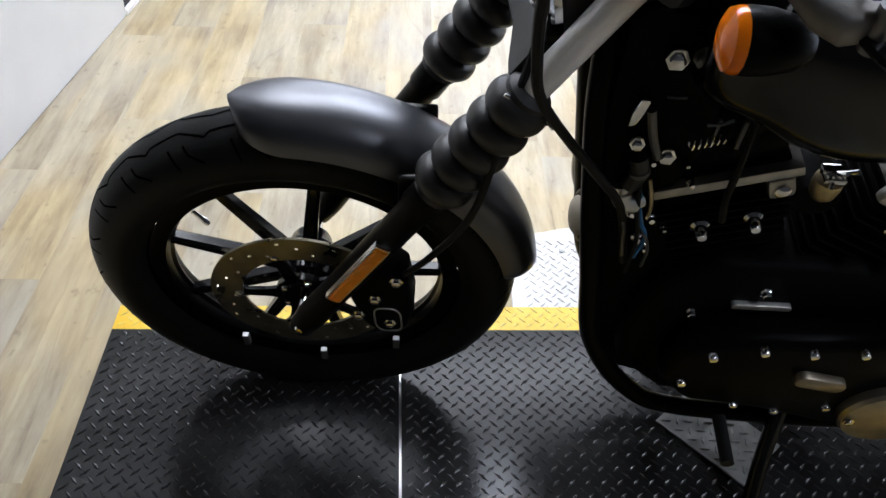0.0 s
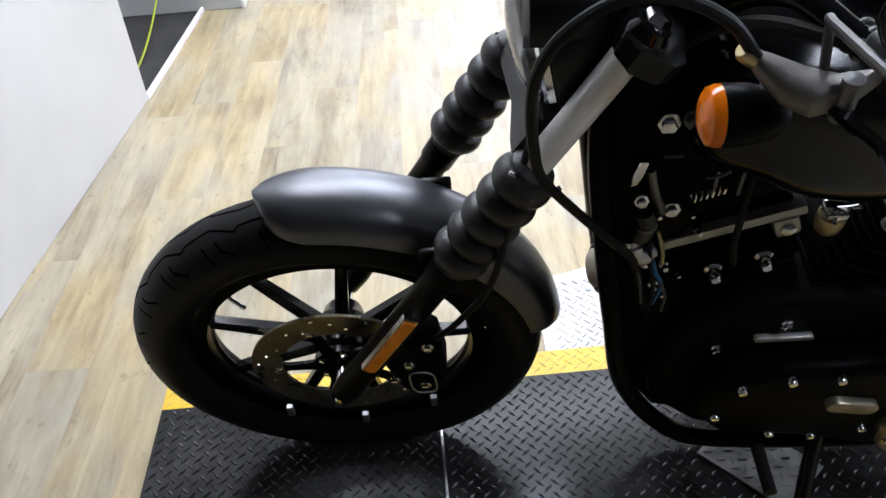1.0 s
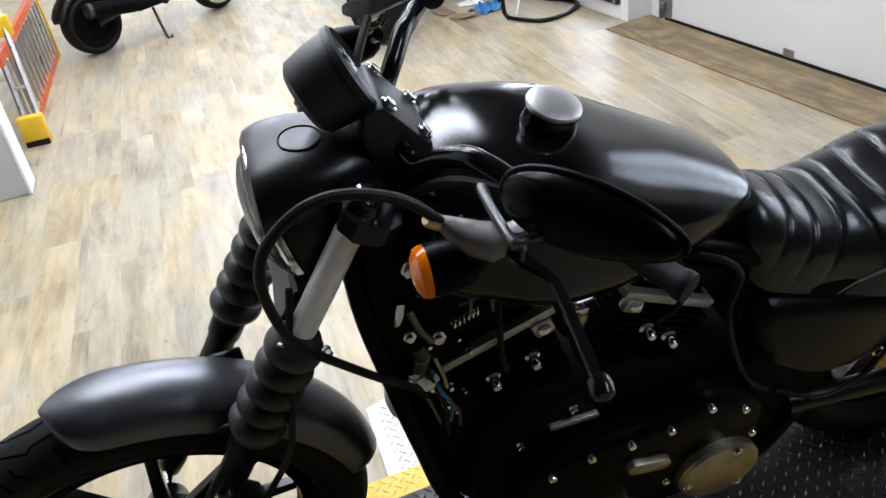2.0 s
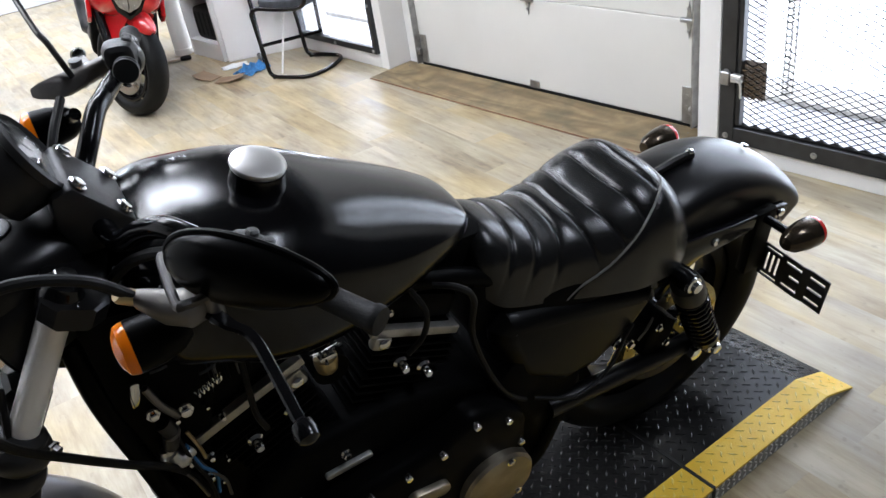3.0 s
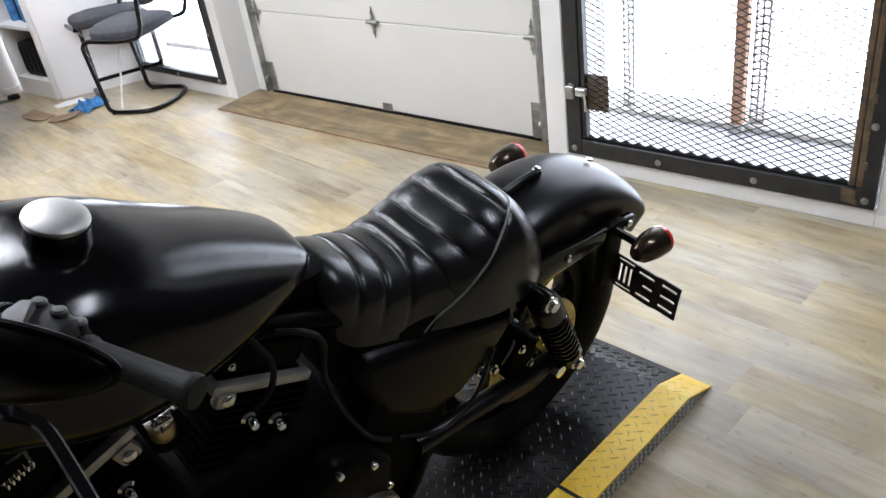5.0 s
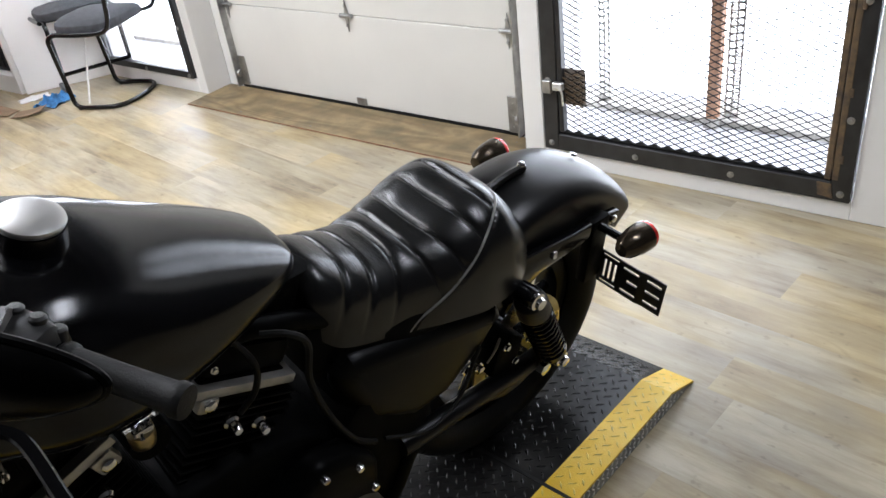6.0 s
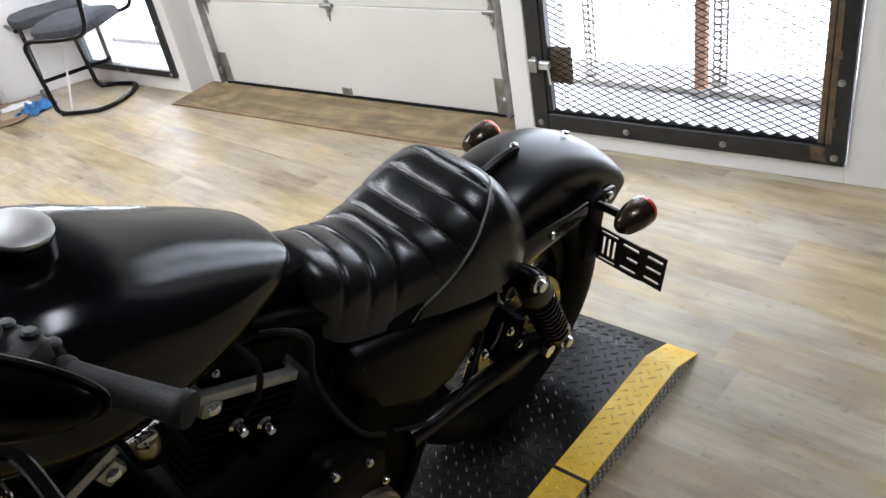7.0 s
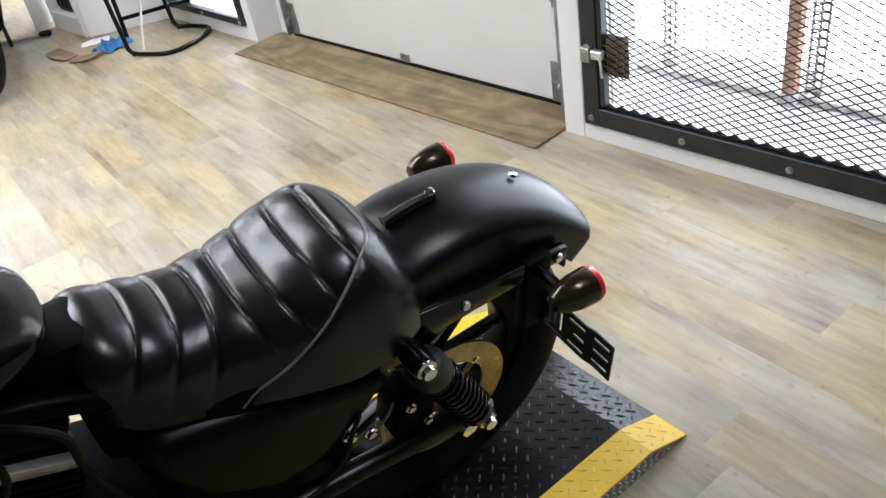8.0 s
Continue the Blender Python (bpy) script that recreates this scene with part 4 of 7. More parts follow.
# ---- fork ----
def fork_leg(y):
    sg = 1 if y > 0 else -1
    d = FORK_DIR
    a = fork_at(0.352, y)
    leg = part("fork_leg", lathe_bm([(0.0, -0.020), (0.016, -0.020), (0.021, -0.010), (0.024, 0.03), (0.0225, 0.12), (0.0225, 0.34), (0.026, 0.345), (0.026, 0.38)], a, d, 28), M_COVER, bike, "satin black lower fork leg")
    prof = []
    n = 5
    length = (0.848 - 0.690) / d.z
    for i in range(n * 8 + 1):
        t = i / (n * 8)
        ridge = abs(math.sin(math.pi * n * t)) ** 0.55
        prof.append((0.0275 + 0.0135 * ridge * (1.0 - 0.20 * t), t * length))
    prof = [(0.029, -0.008)] + prof + [(0.026, length + 0.006)]
    part("fork_boot", lathe_bm(prof, fork_at(0.690, y), d, 36), M_BOOT, leg, "black rubber fork boot with bellows", angle=60)
    part("boot_collar", lathe_bm([(0.025, -0.004), (0.028, 0), (0.029, 0.006), (0.028, 0.020), (0.0205, 0.027)], fork_at(0.836, y), d, 30), M_CAST, leg)
    part("fork_tube", lathe_bm([(0.0178, 0), (0.0178, (1.025 - 0.852) / d.z)], fork_at(0.852, y), d, 32), M_FORK, leg, "bright silver fork tube")
    part("fork_cap", lathe_bm([(0.021, -0.004), (0.0235, 0.0), (0.0235, 0.026), (0.020, 0.031), (0.020, 0.036), (0.012, 0.04)], fork_at(1.010, y), d, 28), M_GLOSS, leg)
    part("cap_bolt", lathe_bm([(0.0145, 0), (0.0145, 0.010), (0.012, 0.014), (0.0, 0.015)], fork_at(1.039, y), d, 6), M_CHROME, leg, "chrome fork cap bolt")
    pb = part("pinch_bolt", bolt_bm(fork_at(1.018, y + sg * 0.019) + Vector((0.011, 0, 0)), (0.25, sg, 0), 0.007, 0.010), M_CHROME, leg)
    part("pinch_bolt", bolt_bm(fork_at(0.85, y + sg * 0.008) + Vector((-0.020, 0, 0.004)), (-0.6, sg, 0.3), 0.006, 0.012), M_CHROME, leg)
    part("pinch_bolt", bolt_bm(fork_at(0.845, y + sg * 0.02) + Vector((0.027, 0, -0.012)), (0.6, sg, -0.3), 0.006, 0.012), M_CHROME, leg)
    # amber reflector on the leg
    r0, r1 = fork_at(0.460, y), fork_at(0.583, y)
    side = Vector((d.z, 0, -d.x))
    rings = []
    for t in (0, 1):
        c = r0 + (r1 - r0) * t + Vector((-0.008, sg * 0.0245, 0.0))
        rings.append([c + side * u * 0.0095 + Vector((0, sg, 0)) * v * 0.005 for u, v in ((-1, -1), (1, -1), (1, 0.6), (0.6, 1), (-0.6, 1), (-1, 0.6))])
    part("reflector", loft(rings), M_REFLECT, leg, "amber reflector in a chrome frame", smooth=False)
    rings = []
    for t in (-0.03, 1.03):
        c = r0 + (r1 - r0) * t + Vector((-0.008, sg * 0.0205, 0.0))
        rings.append([c + side * u * 0.0115 + Vector((0, sg, 0)) * v * 0.005 for u, v in ((-1, -1), (1, -1), (1, 1), (-1, 1))])
    part("reflector_frame", loft(rings), M_BRUSHED, leg, smooth=False)
    return leg


for y in (-0.113, 0.113):
    fork_leg(y)
part("front_axle", lathe_bm([(0.0, -0.135), (0.009, -0.133), (0.0125, -0.125), (0.0125, -0.118), (0.017, -0.117), (0.017, -0.108), (0.010, -0.107), (0.010, 0.10), (0.0, 0.131)], (0.0, 0, 0.352), (0, 1, 0), 16), M_CHROME, bike, "silver axle with hex nut")
# triple clamps
low = fork_at(0.866, 0)
bmc = bmesh.new()
rings = []
for yy, w, h in ((-0.098, 0.018, 0.030), (-0.092, 0.026, 0.034), (-0.07, 0.028, 0.034), (0, 0.026, 0.034), (0.07, 0.028, 0.034), (0.092, 0.026, 0.034), (0.098, 0.018, 0.030)):
    c = low + Vector((0.012 * (1 - abs(yy) / 0.145), yy, 0))
    u, v = Vector((FORK_DIR.z, 0, -FORK_DIR.x)), FORK_DIR
    rings.append([c + u * a * w + v * b * h for a, b in ((-1, -0.8), (-0.8, -1), (0.8, -1), (1, -0.8), (1, 0.8), (0.8, 1), (-0.8, 1), (-1, 0.8))])
part("lower_clamp", loft(rings, bm=bmc), M_SATIN, bike, "satin black lower fork clamp")
top = fork_at(1.03, 0)
rings = []
for yy, w in ((-0.145, 0.02), (-0.13, 0.036), (-0.08, 0.036), (0, 0.045), (0.08, 0.036), (0.13, 0.036), (0.145, 0.02)):
    c = top + Vector((0.03 * (1 - abs(yy) / 0.145), yy, -0.018))
    rings.append([c + u * a * w + v * b * 0.014 for a, b in ((-1, -0.8), (-0.8, -1), (0.8, -1), (1, -0.8), (1, 0.8), (0.8, 1), (-0.8, 1), (-1, 0.8))])
part("upper_clamp", loft(rings), M_SATIN, bike, "satin black upper fork clamp")

# caliper
cal = part("front_caliper", slab_bm([(0.075, 0.40), (0.10, 0.47), (0.135, 0.475), (0.165, 0.44), (0.175, 0.37), (0.165, 0.315), (0.12, 0.30), (0.095, 0.33)], "y", -0.100, -0.030, 0.010, 3), M_WRINKLE, bike, "black front brake caliper")
part("caliper_ring", tube_bm([(0.134 + 0.021 * math.copysign(abs(math.cos(a)) ** 0.6, math.cos(a)) - 0.004 * math.sin(a), -0.1005, 0.346 + 0.033 * math.copysign(abs(math.sin(a)) ** 0.6, math.sin(a))) for a in [2 * math.pi * q / 36 for q in range(37)]], 0.0016, 6, 1, smooth=False), M_MACHINED, cal, "thin pale outline on the caliper")
for x, z in ((0.137, 0.338), (0.115, 0.405), (0.088, 0.36), (0.148, 0.455)):
    part("caliper_bolt", bolt_bm((x, -0.100, z), (0, -1, 0), 0.0075, 0.008), M_CHROME, cal)
part("brake_hose", tube_bm([(0.16, -0.09, 0.46), (0.20, -0.125, 0.56), (0.245, -0.15, 0.68), (0.27, -0.14, 0.80), (0.30, -0.10, 0.92)], 0.005, 8), M_RUBBER, bike)


# ---- fenders ----
def fender_bm(cx, cz, a0, a1, n, radius, half, depth, taper0, taper1, skirt=None):
    rings = []
    m = 18
    for i in range(n + 1):
        t = i / n
        a = radians(a0 + (a1 - a0) * t)
        k = 1.0
        if t < taper0:
            k = math.sqrt(max(1 - ((taper0 - t) / taper0) ** 2, 0.0)) * 0.86 + 0.14
        if t > 1 - taper1:
            k = math.sqrt(max(1 - ((t - 1 + taper1) / taper1) ** 2, 0.0)) * 0.75 + 0.25
        R = radius(t)
        ring = []
        low_r = skirt(a, R) if skirt else None
        for j in range(m + 1):
            s = -1 + 2 * j / m
            if skirt:
                q = min(abs(s) / 0.62, 1.0)
                ang = q * radians(90)
                y = math.copysign(half * k * math.sin(ang) ** 0.9, s)
                r = R - depth * (1 - math.cos(ang))
                if abs(s) > 0.62:
                    r = (R - depth) + (low_r - (R - depth)) * (abs(s) - 0.62) / 0.38
            else:
                ang = abs(s) * radians(88)
                y = math.copysign(half * k * math.sin(ang) ** 0.85, s)
                r = R - depth * (1 - math.cos(ang) ** 0.8) * (0.5 + 0.5 * k)
            ring.append((cx + math.cos(a) * r, y, cz + math.sin(a) * r))
        rings.append(ring)
    bm = loft(rings, closed=False, cap=False)
    bmesh.ops.recalc_face_normals(bm, faces=bm.faces)
    bmesh.ops.solidify(bm, geom=list(bm.faces), thickness=0.004)
    return bm


ff = part("front_fender", fender_bm(0, AX_Z, 101, 9, 64, lambda t: 0.385 - 0.012 * t, 0.064, 0.055, 0.14, 0.07), M_CHARCOAL, bike, "charcoal metallic front fender", angle=60)
for y in (-0.066, 0.066):
    part("fender_bracket", box_bm((0.150, y - 0.006, 0.58), (0.200, y + 0.006, 0.655), 0.004, 2), M_SATIN, bike)
rf = part("rear_fender", fender_bm(1.515, 0.325, 122, 36, 70, lambda t: 0.388 - 0.024 * t, 0.098, 0.04, 0.02, 0.07, lambda a, R: max(min(0.262 / max(math.sin(a), 0.05), R - 0.085), 0.20)), M_SATIN, bike, "satin black bobbed rear fender", angle=60)
for x, z in ((1.506, 0.711), (1.668, 0.668)):
    a = math.atan2(z - 0.325, x - 1.515)
    part("fender_bolt", lathe_bm([(0.0085, 0), (0.0085, 0.002), (0.0065, 0.005), (0.0, 0.006)], (1.515 + math.cos(a) * (0.394 if x < 1.6 else 0.377), 0.0, 0.325 + math.sin(a) * (0.394 if x < 1.6 else 0.377)), (math.cos(a), 0, math.sin(a)), 20), M_CHROME, rf, "chrome fender bolt")
part("inner_fender", fender_bm(1.457, 0.314, 150, 30, 36, lambda t: 0.345, 0.084, 0.030, 0.02, 0.02), M_WRINKLE, bike, "black inner fender over the rear tyre", angle=60)
part("seat_strap", tube_bm([(1.42, 0, 0.705), (1.47, 0, 0.712), (1.512, 0, 0.711)], 0.009, 8), M_SATIN, rf)
for y in (-0.112, 0.112):
    sg = 1 if y > 0 else -1
    st = part("fender_strut", slab_bm([(1.315, 0.545), (1.33, 0.605), (1.40, 0.622), (1.54, 0.602), (1.66, 0.593), (1.69, 0.588), (1.69, 0.562), (1.60, 0.562), (1.45, 0.560), (1.38, 0.525)], "y", y - 0.009, y + 0.009, 0.003, 2), M_GLOSS, bike, "gloss black fender strut")
    for x, z in ((1.481, 0.588), (1.668, 0.577)):
        part("strut_bolt", lathe_bm([(0.009, 0), (0.009, 0.003), (0.007, 0.006), (0, 0.007)], (x, y + sg * 0.009, z), (0, sg, 0), 16), M_CHROME, st)

# ---- fuel tank ----
T_HALF = [(0.466, 0.085), (0.473, 0.125), (0.498, 0.150), (0.55, 0.164), (0.62, 0.168), (0.70, 0.161), (0.79, 0.142), (0.87, 0.114), (0.93, 0.084), (0.957, 0.058), (0.966, 0.02)]
T_TOP = [(0.466, 0.965), (0.473, 1.002), (0.498, 1.024), (0.55, 1.032), (0.62, 1.024), (0.70, 1.002), (0.79, 0.962), (0.87, 0.918), (0.93, 0.880), (0.957, 0.859), (0.966, 0.845)]
T_LOW = [(0.466, 0.880), (0.478, 0.858), (0.54, 0.835), (0.59, 0.805), (0.65, 0.788), (0.73, 0.783), (0.81, 0.790), (0.88, 0.806), (0.93, 0.818), (0.966, 0.832)]


def tank_bm():
    rings = []
    n, m = 56, 56
    for i in range(n + 1):
        t = i / n
        x = 0.466 + (0.966 - 0.466) * (0.5 - 0.5 * math.cos(math.pi * t))
        w, zt, zb = curve_at(T_HALF, x), curve_at(T_TOP, x), curve_at(T_LOW, x)
        zc = zb + (zt - zb) * 0.42
        k = min(max((x - 0.66) / 0.16, 0), 1)
        ridge = k * k * (3 - 2 * k)
        ring = []
        for j in range(m):
            a = 2 * math.pi * j / m
            c, s = math.cos(a), math.sin(a)
            e = 2 / 2.6 if s > 0 else 2 / 3.0
            y = w * math.copysign(abs(c) ** (2 / (3.1 - 1.35 * ridge)), c)
            z = zc + (zt - zc if s > 0 else zc - zb) * math.copysign(abs(s) ** e, s)
            ring.append((x, y, z))
        rings.append(ring)
    return loft(rings)


tank = part("fuel_tank", tank_bm(), M_TANK, bike, "satin black teardrop fuel tank", angle=70)
part("filler_neck", lathe_bm([(0.043, -0.03), (0.043, -0.006), (0.037, 0.0), (0.034, 0.026), (0.0, 0.026)], (0.661, -0.021, 1.012), (0.24, -0.106, 0.965), 40), M_GLOSS, tank)
part("fuel_cap", lathe_bm([(0.030, 0), (0.0348, 0.002), (0.0360, 0.006), (0.0350, 0.009), (0.029, 0.0112), (0.014, 0.0128), (0.0, 0.013)], (0.6655, -0.0235, 1.038), (0.24, -0.106, 0.965), 48), M_CAPSTEEL, tank, "brushed silver fuel cap")

# ---- seat ----
S_TOP = [(0.955, 0.768), (0.968, 0.790), (0.99, 0.797), (1.05, 0.773), (1.12, 0.749), (1.18, 0.750), (1.24, 0.766), (1.29, 0.781), (1.325, 0.784), (1.37, 0.757), (1.405, 0.706), (1.432, 0.648), (1.445, 0.615)]
S_HALF = [(0.952, 0.055), (0.965, 0.080), (1.0, 0.098), (1.06, 0.108), (1.12, 0.115), (1.20, 0.134), (1.28, 0.146), (1.33, 0.145), (1.39, 0.124), (1.435, 0.08), (1.446, 0.05)]
S_LOW = [(0.952, 0.705), (1.0, 0.660), (1.08, 0.636), (1.20, 0.612), (1.30, 0.598), (1.40, 0.598), (1.455, 0.60)]
PLEATS = ((1.042, -0.055), (1.088, -0.055), (1.134, -0.05), (1.170, 0.02), (1.212, 0.045), (1.266, 0.05), (1.320, 0.05))


def seat_point(x, phi):
    w, zt, zb = curve_at(S_HALF, x), curve_at(S_TOP, x), curve_at(S_LOW, x)
    c, s = math.cos(phi), max(math.sin(phi), 0)
    y = w * math.copysign(abs(c) ** (2 / 2.7), c)
    z = zb + (zt - zb) * s ** (2 / 2.9)
    if 1.15 < x < 1.40:
        k = math.sin(math.pi * (x - 1.15) / 0.25)
        z -= 0.010 * k * math.exp(-((y / 0.07) ** 2))
    return Vector((x, y, z))


def welt_x(phi):
    """Where the piping lies along the seat, at an angle round it."""
    s = max(math.sin(phi), 0)
    return 1.120 + 0.255 * s ** 1.05


def seat_bm():
    rings = []
    n, m = 220, 60
    for i in range(n + 1):
        x = 0.952 + 0.494 * i / n
        ring = []
        for j in range(m + 1):
            phi = math.pi * j / m
            p = seat_point(x, phi)
            nrm = Vector((0, math.cos(phi), math.sin(phi) + 0.15)).normalized()
            if x < welt_x(phi) - 0.004:
                d = 0
                lines = [q + k * (1 - math.sin(phi)) for q, k in PLEATS]
                for q in lines:
                    d = max(d, math.exp(-(((x - q) / 0.0036) ** 2)))
                lo = max([q for q in lines if q <= x], default=0.955)
                hi = min([q for q in lines if q > x], default=1.37)
                puff = math.sin(math.pi * min(max((x - lo) / (hi - lo), 0), 1)) ** 0.55
                fade = min(1.0, math.sin(phi) * 2.2)
                p = p + nrm * (0.0034 * puff - 0.0030 * d) * fade
            else:
                p = p + nrm * 0.004 * min(1, (x - welt_x(phi) + 0.004) / 0.02)
            ring.append(p)
        ring.append(Vector((x, 0, ring[0].z)))
        rings.append(ring)
    return loft(rings)


seat = part("seat", seat_bm(), M_LEATHER, bike, "black pleated leather solo seat", angle=60)
# The thin sheen along the piping is put into its pale colour.
part("piping", tube_bm([seat_point(welt_x(math.pi * j / 40), math.pi * j / 40) + Vector((0, math.cos(math.pi * j / 40), math.sin(math.pi * j / 40))) * 0.002 for j in range(41)], 0.0022, 8, 2), M_PIPING, seat, "seat piping, the sheen on it put into a pale grey")
part("seat_base", slab_bm([(0.96, -0.05), (1.0, -0.095), (1.1, -0.115), (1.25, -0.14), (1.36, -0.128), (1.43, -0.08), (1.43, 0.08), (1.36, 0.128), (1.25, 0.14), (1.1, 0.115), (1.0, 0.095), (0.96, 0.05)], "z", 0.60, 0.66, 0.01, 2), M_WRINKLE, seat)


# ---- side covers ----
def side_cover(sg):
    out = [(0.975, 0.585), (0.978, 0.630), (0.994, 0.646), (1.08, 0.630), (1.20, 0.602), (1.330, 0.562), (1.342, 0.535), (1.29, 0.475), (1.20, 0.415), (1.12, 0.415), (1.02, 0.475)]
    bm = slab_bm(out, "y", 0.06, 0.136, 0.034, 7)
    for v in bm.verts:
        v.co.y -= 0.10 * max(1.12 - v.co.x, 0) * (v.co.y > 0.10)
    if sg < 0:
        bmesh.ops.scale(bm, vec=(1, -1, 1), verts=bm.verts)
    return part("side_cover", bm, M_SKIN, bike, "satin black side cover")


side_cover(-1)
side_cover(1)



# ---- engine ----
def V(x, y, z):
    return Vector((x, y, z))


case = part("crankcase", slab_bm([(0.50, 0.40), (0.53, 0.50), (0.60, 0.555), (0.80, 0.555), (0.95, 0.50), (1.06, 0.42), (1.06, 0.30), (0.98, 0.21), (0.80, 0.17), (0.60, 0.19), (0.51, 0.28)], "y", -0.10, 0.11, 0.02, 3), M_WRINKLE, bike, "black engine crankcase")
prim = part("primary_cover", slab_bm([(0.572, 0.385), (0.585, 0.420), (0.62, 0.436), (0.70, 0.456), (0.77, 0.458), (0.84, 0.468), (0.90, 0.50), (0.97, 0.475), (1.02, 0.42), (1.02, 0.27), (0.96, 0.215), (0.86, 0.21), (0.74, 0.245), (0.62, 0.26), (0.56, 0.33)], "y", -0.158, -0.095, 0.022, 4), M_COVER, bike, "black primary cover")
for x, z in ((0.625, 0.412), (0.693, 0.436), (0.764, 0.438), (0.834, 0.447), (0.903, 0.477), (0.970, 0.444), (0.845, 0.28), (0.60, 0.33), (0.70, 0.268), (1.0, 0.36), (0.77, 0.258)):
    part("cover_bolt", lathe_bm([(0.0075, -0.004), (0.0075, 0.006), (0.006, 0.0085), (0, 0.009)], (x, -0.158, z), (0, -1, 0), 14), M_CHROME, prim, "chrome socket bolt")
part("derby_cover", lathe_bm([(0.078, -0.01), (0.078, 0.012), (0.073, 0.018), (0.05, 0.021), (0, 0.022)], (0.943, -0.160, 0.284), (0, -1, 0), 48), M_DERBY, prim, "dull bronzed round clutch cover")
for k in range(3):
    a = radians(70 + 120 * k)
    part("derby_bolt", bolt_bm((0.943 + 0.064 * math.cos(a), -0.180, 0.284 + 0.064 * math.sin(a)), (0, -1, 0), 0.006, 0.005, False), M_CHROME, prim)


def pill(x0, x1, z0, z1, r, y0, y1, bevel):
    """A slanted bar with round ends in the side plane."""
    d = V(x1 - x0, 0, z1 - z0).normalized()
    a0 = math.degrees(math.atan2(d.z, d.x))
    pts = arc_pts(x1, z1, r, a0 - 90, a0 + 90, 8) + arc_pts(x0, z0, r, a0 + 90, a0 + 270, 8)
    return slab_bm(pts, "y", y0, y1, bevel, 2)


part("inspection_cover", pill(0.774, 0.826, 0.371, 0.361, 0.0145, -0.172, -0.150, 0.003), M_DERBY, prim, "silver inspection cover")
part("case_bar", pill(0.647, 0.723, 0.470, 0.472, 0.0055, -0.109, -0.098, 0.001), M_MACHINED, case, "bare metal bar on the case")
for x, z in ((0.684, 0.499), (0.593, 0.438)):
    part("case_bolt", bolt_bm((x, -0.098, z), (0, -1, 0), 0.007, 0.012), M_CHROME, case)


def cylinder(name, base, tilt, bar, lug_at, studs):
    """One finned cylinder with its head and rocker box; tilt in degrees to the rear."""
    d = V(math.sin(radians(tilt)), 0, math.cos(radians(tilt)))
    u = V(d.z, 0, -d.x)
    cyl = part(name, lathe_bm([(0.055, 0.0), (0.055, 0.17)], base, d, 32), M_WRINKLE, bike, "black finned engine cylinder")

    def plate(nm, h0, h1, a0, a1, y0, y1, material, label="", bevel=0.006):
        bm = bmesh.new()
        box_bm((a0, y0, h0), (a1, y1, h1), bevel, 2, bm)
        bm.transform(Matrix(((u.x, 0, d.x, base[0]), (0, 1, 0, base[1]), (u.z, 0, d.z, base[2]), (0, 0, 0, 1))))
        return part(nm, bm, material, cyl, label)

    for k in range(9):
        plate("fin", 0.012 + 0.0165 * k, 0.0165 + 0.0165 * k, -0.078, 0.078, -0.072, 0.082, M_WRINKLE, bevel=0.0015)
    plate("cylinder_head", 0.165, 0.232, -0.072, 0.072, -0.068, 0.075, M_WRINKLE)
    for k in range(4):
        plate("head_fin", 0.172 + 0.014 * k, 0.1755 + 0.014 * k, -0.084, 0.084, -0.080, 0.085, M_WRINKLE, bevel=0.0012)
    a0, a1, h = bar
    plate("rocker_box", h + 0.010, h + 0.064, a0 + 0.012, a1 - 0.012, -0.064, 0.066, M_COVER, "black rocker box", 0.014)
    plate("rocker_gasket", 0.230, h + 0.011, a0 + 0.010, a1 - 0.010, -0.066, 0.068, M_WRINKLE)
    plate("rocker_edge", h - 0.0075, h + 0.0085, a0, a1, -0.080, -0.030, M_MACHINED, "bare metal rocker box edge", 0.002)
    a, lh = lug_at
    plate("rocker_lug", lh - 0.017, h - 0.006, a - 0.017, a + 0.017, -0.084, -0.064, M_MACHINED, "bare metal lug", 0.007)
    p = V(*base) + u * a + d * lh
    part("lug_bolt", lathe_bm([(0.0105, 0), (0.0105, 0.004), (0.007, 0.007), (0, 0.008)], (p.x, -0.084, p.z), (0, -1, 0), 14), M_CHROME, cyl)
    p = V(*base) + u * (a0 + 0.03) + d * (h + 0.03)
    part("rocker_bolt", bolt_bm((p.x, -0.064, p.z), (0, -1, 0), 0.0045, 0.006), M_CHROME, cyl)
    for a, h in studs:
        p = V(*base) + u * a + d * h
        part("head_bolt", lathe_bm([(0.013, 0), (0.013, 0.008), (0.009, 0.012), (0.0085, 0.024), (0.006, 0.028)], (p.x, -0.078, p.z), (0, -1, 0), 14), M_CHROME, cyl, "bright stud nut")
    return cyl


cylinder("front_cylinder", (0.650, 0, 0.455), -20.8, (-0.087, 0.101, 0.2555), (0.0735, 0.2315), ((-0.03, 0.187), (0.037, 0.187)))
cylinder("rear_cylinder", (0.745, 0, 0.455), 27, (-0.099, 0.073, 0.2425), (-0.074, 0.228), ((-0.027, 0.187), (0.026, 0.174)))
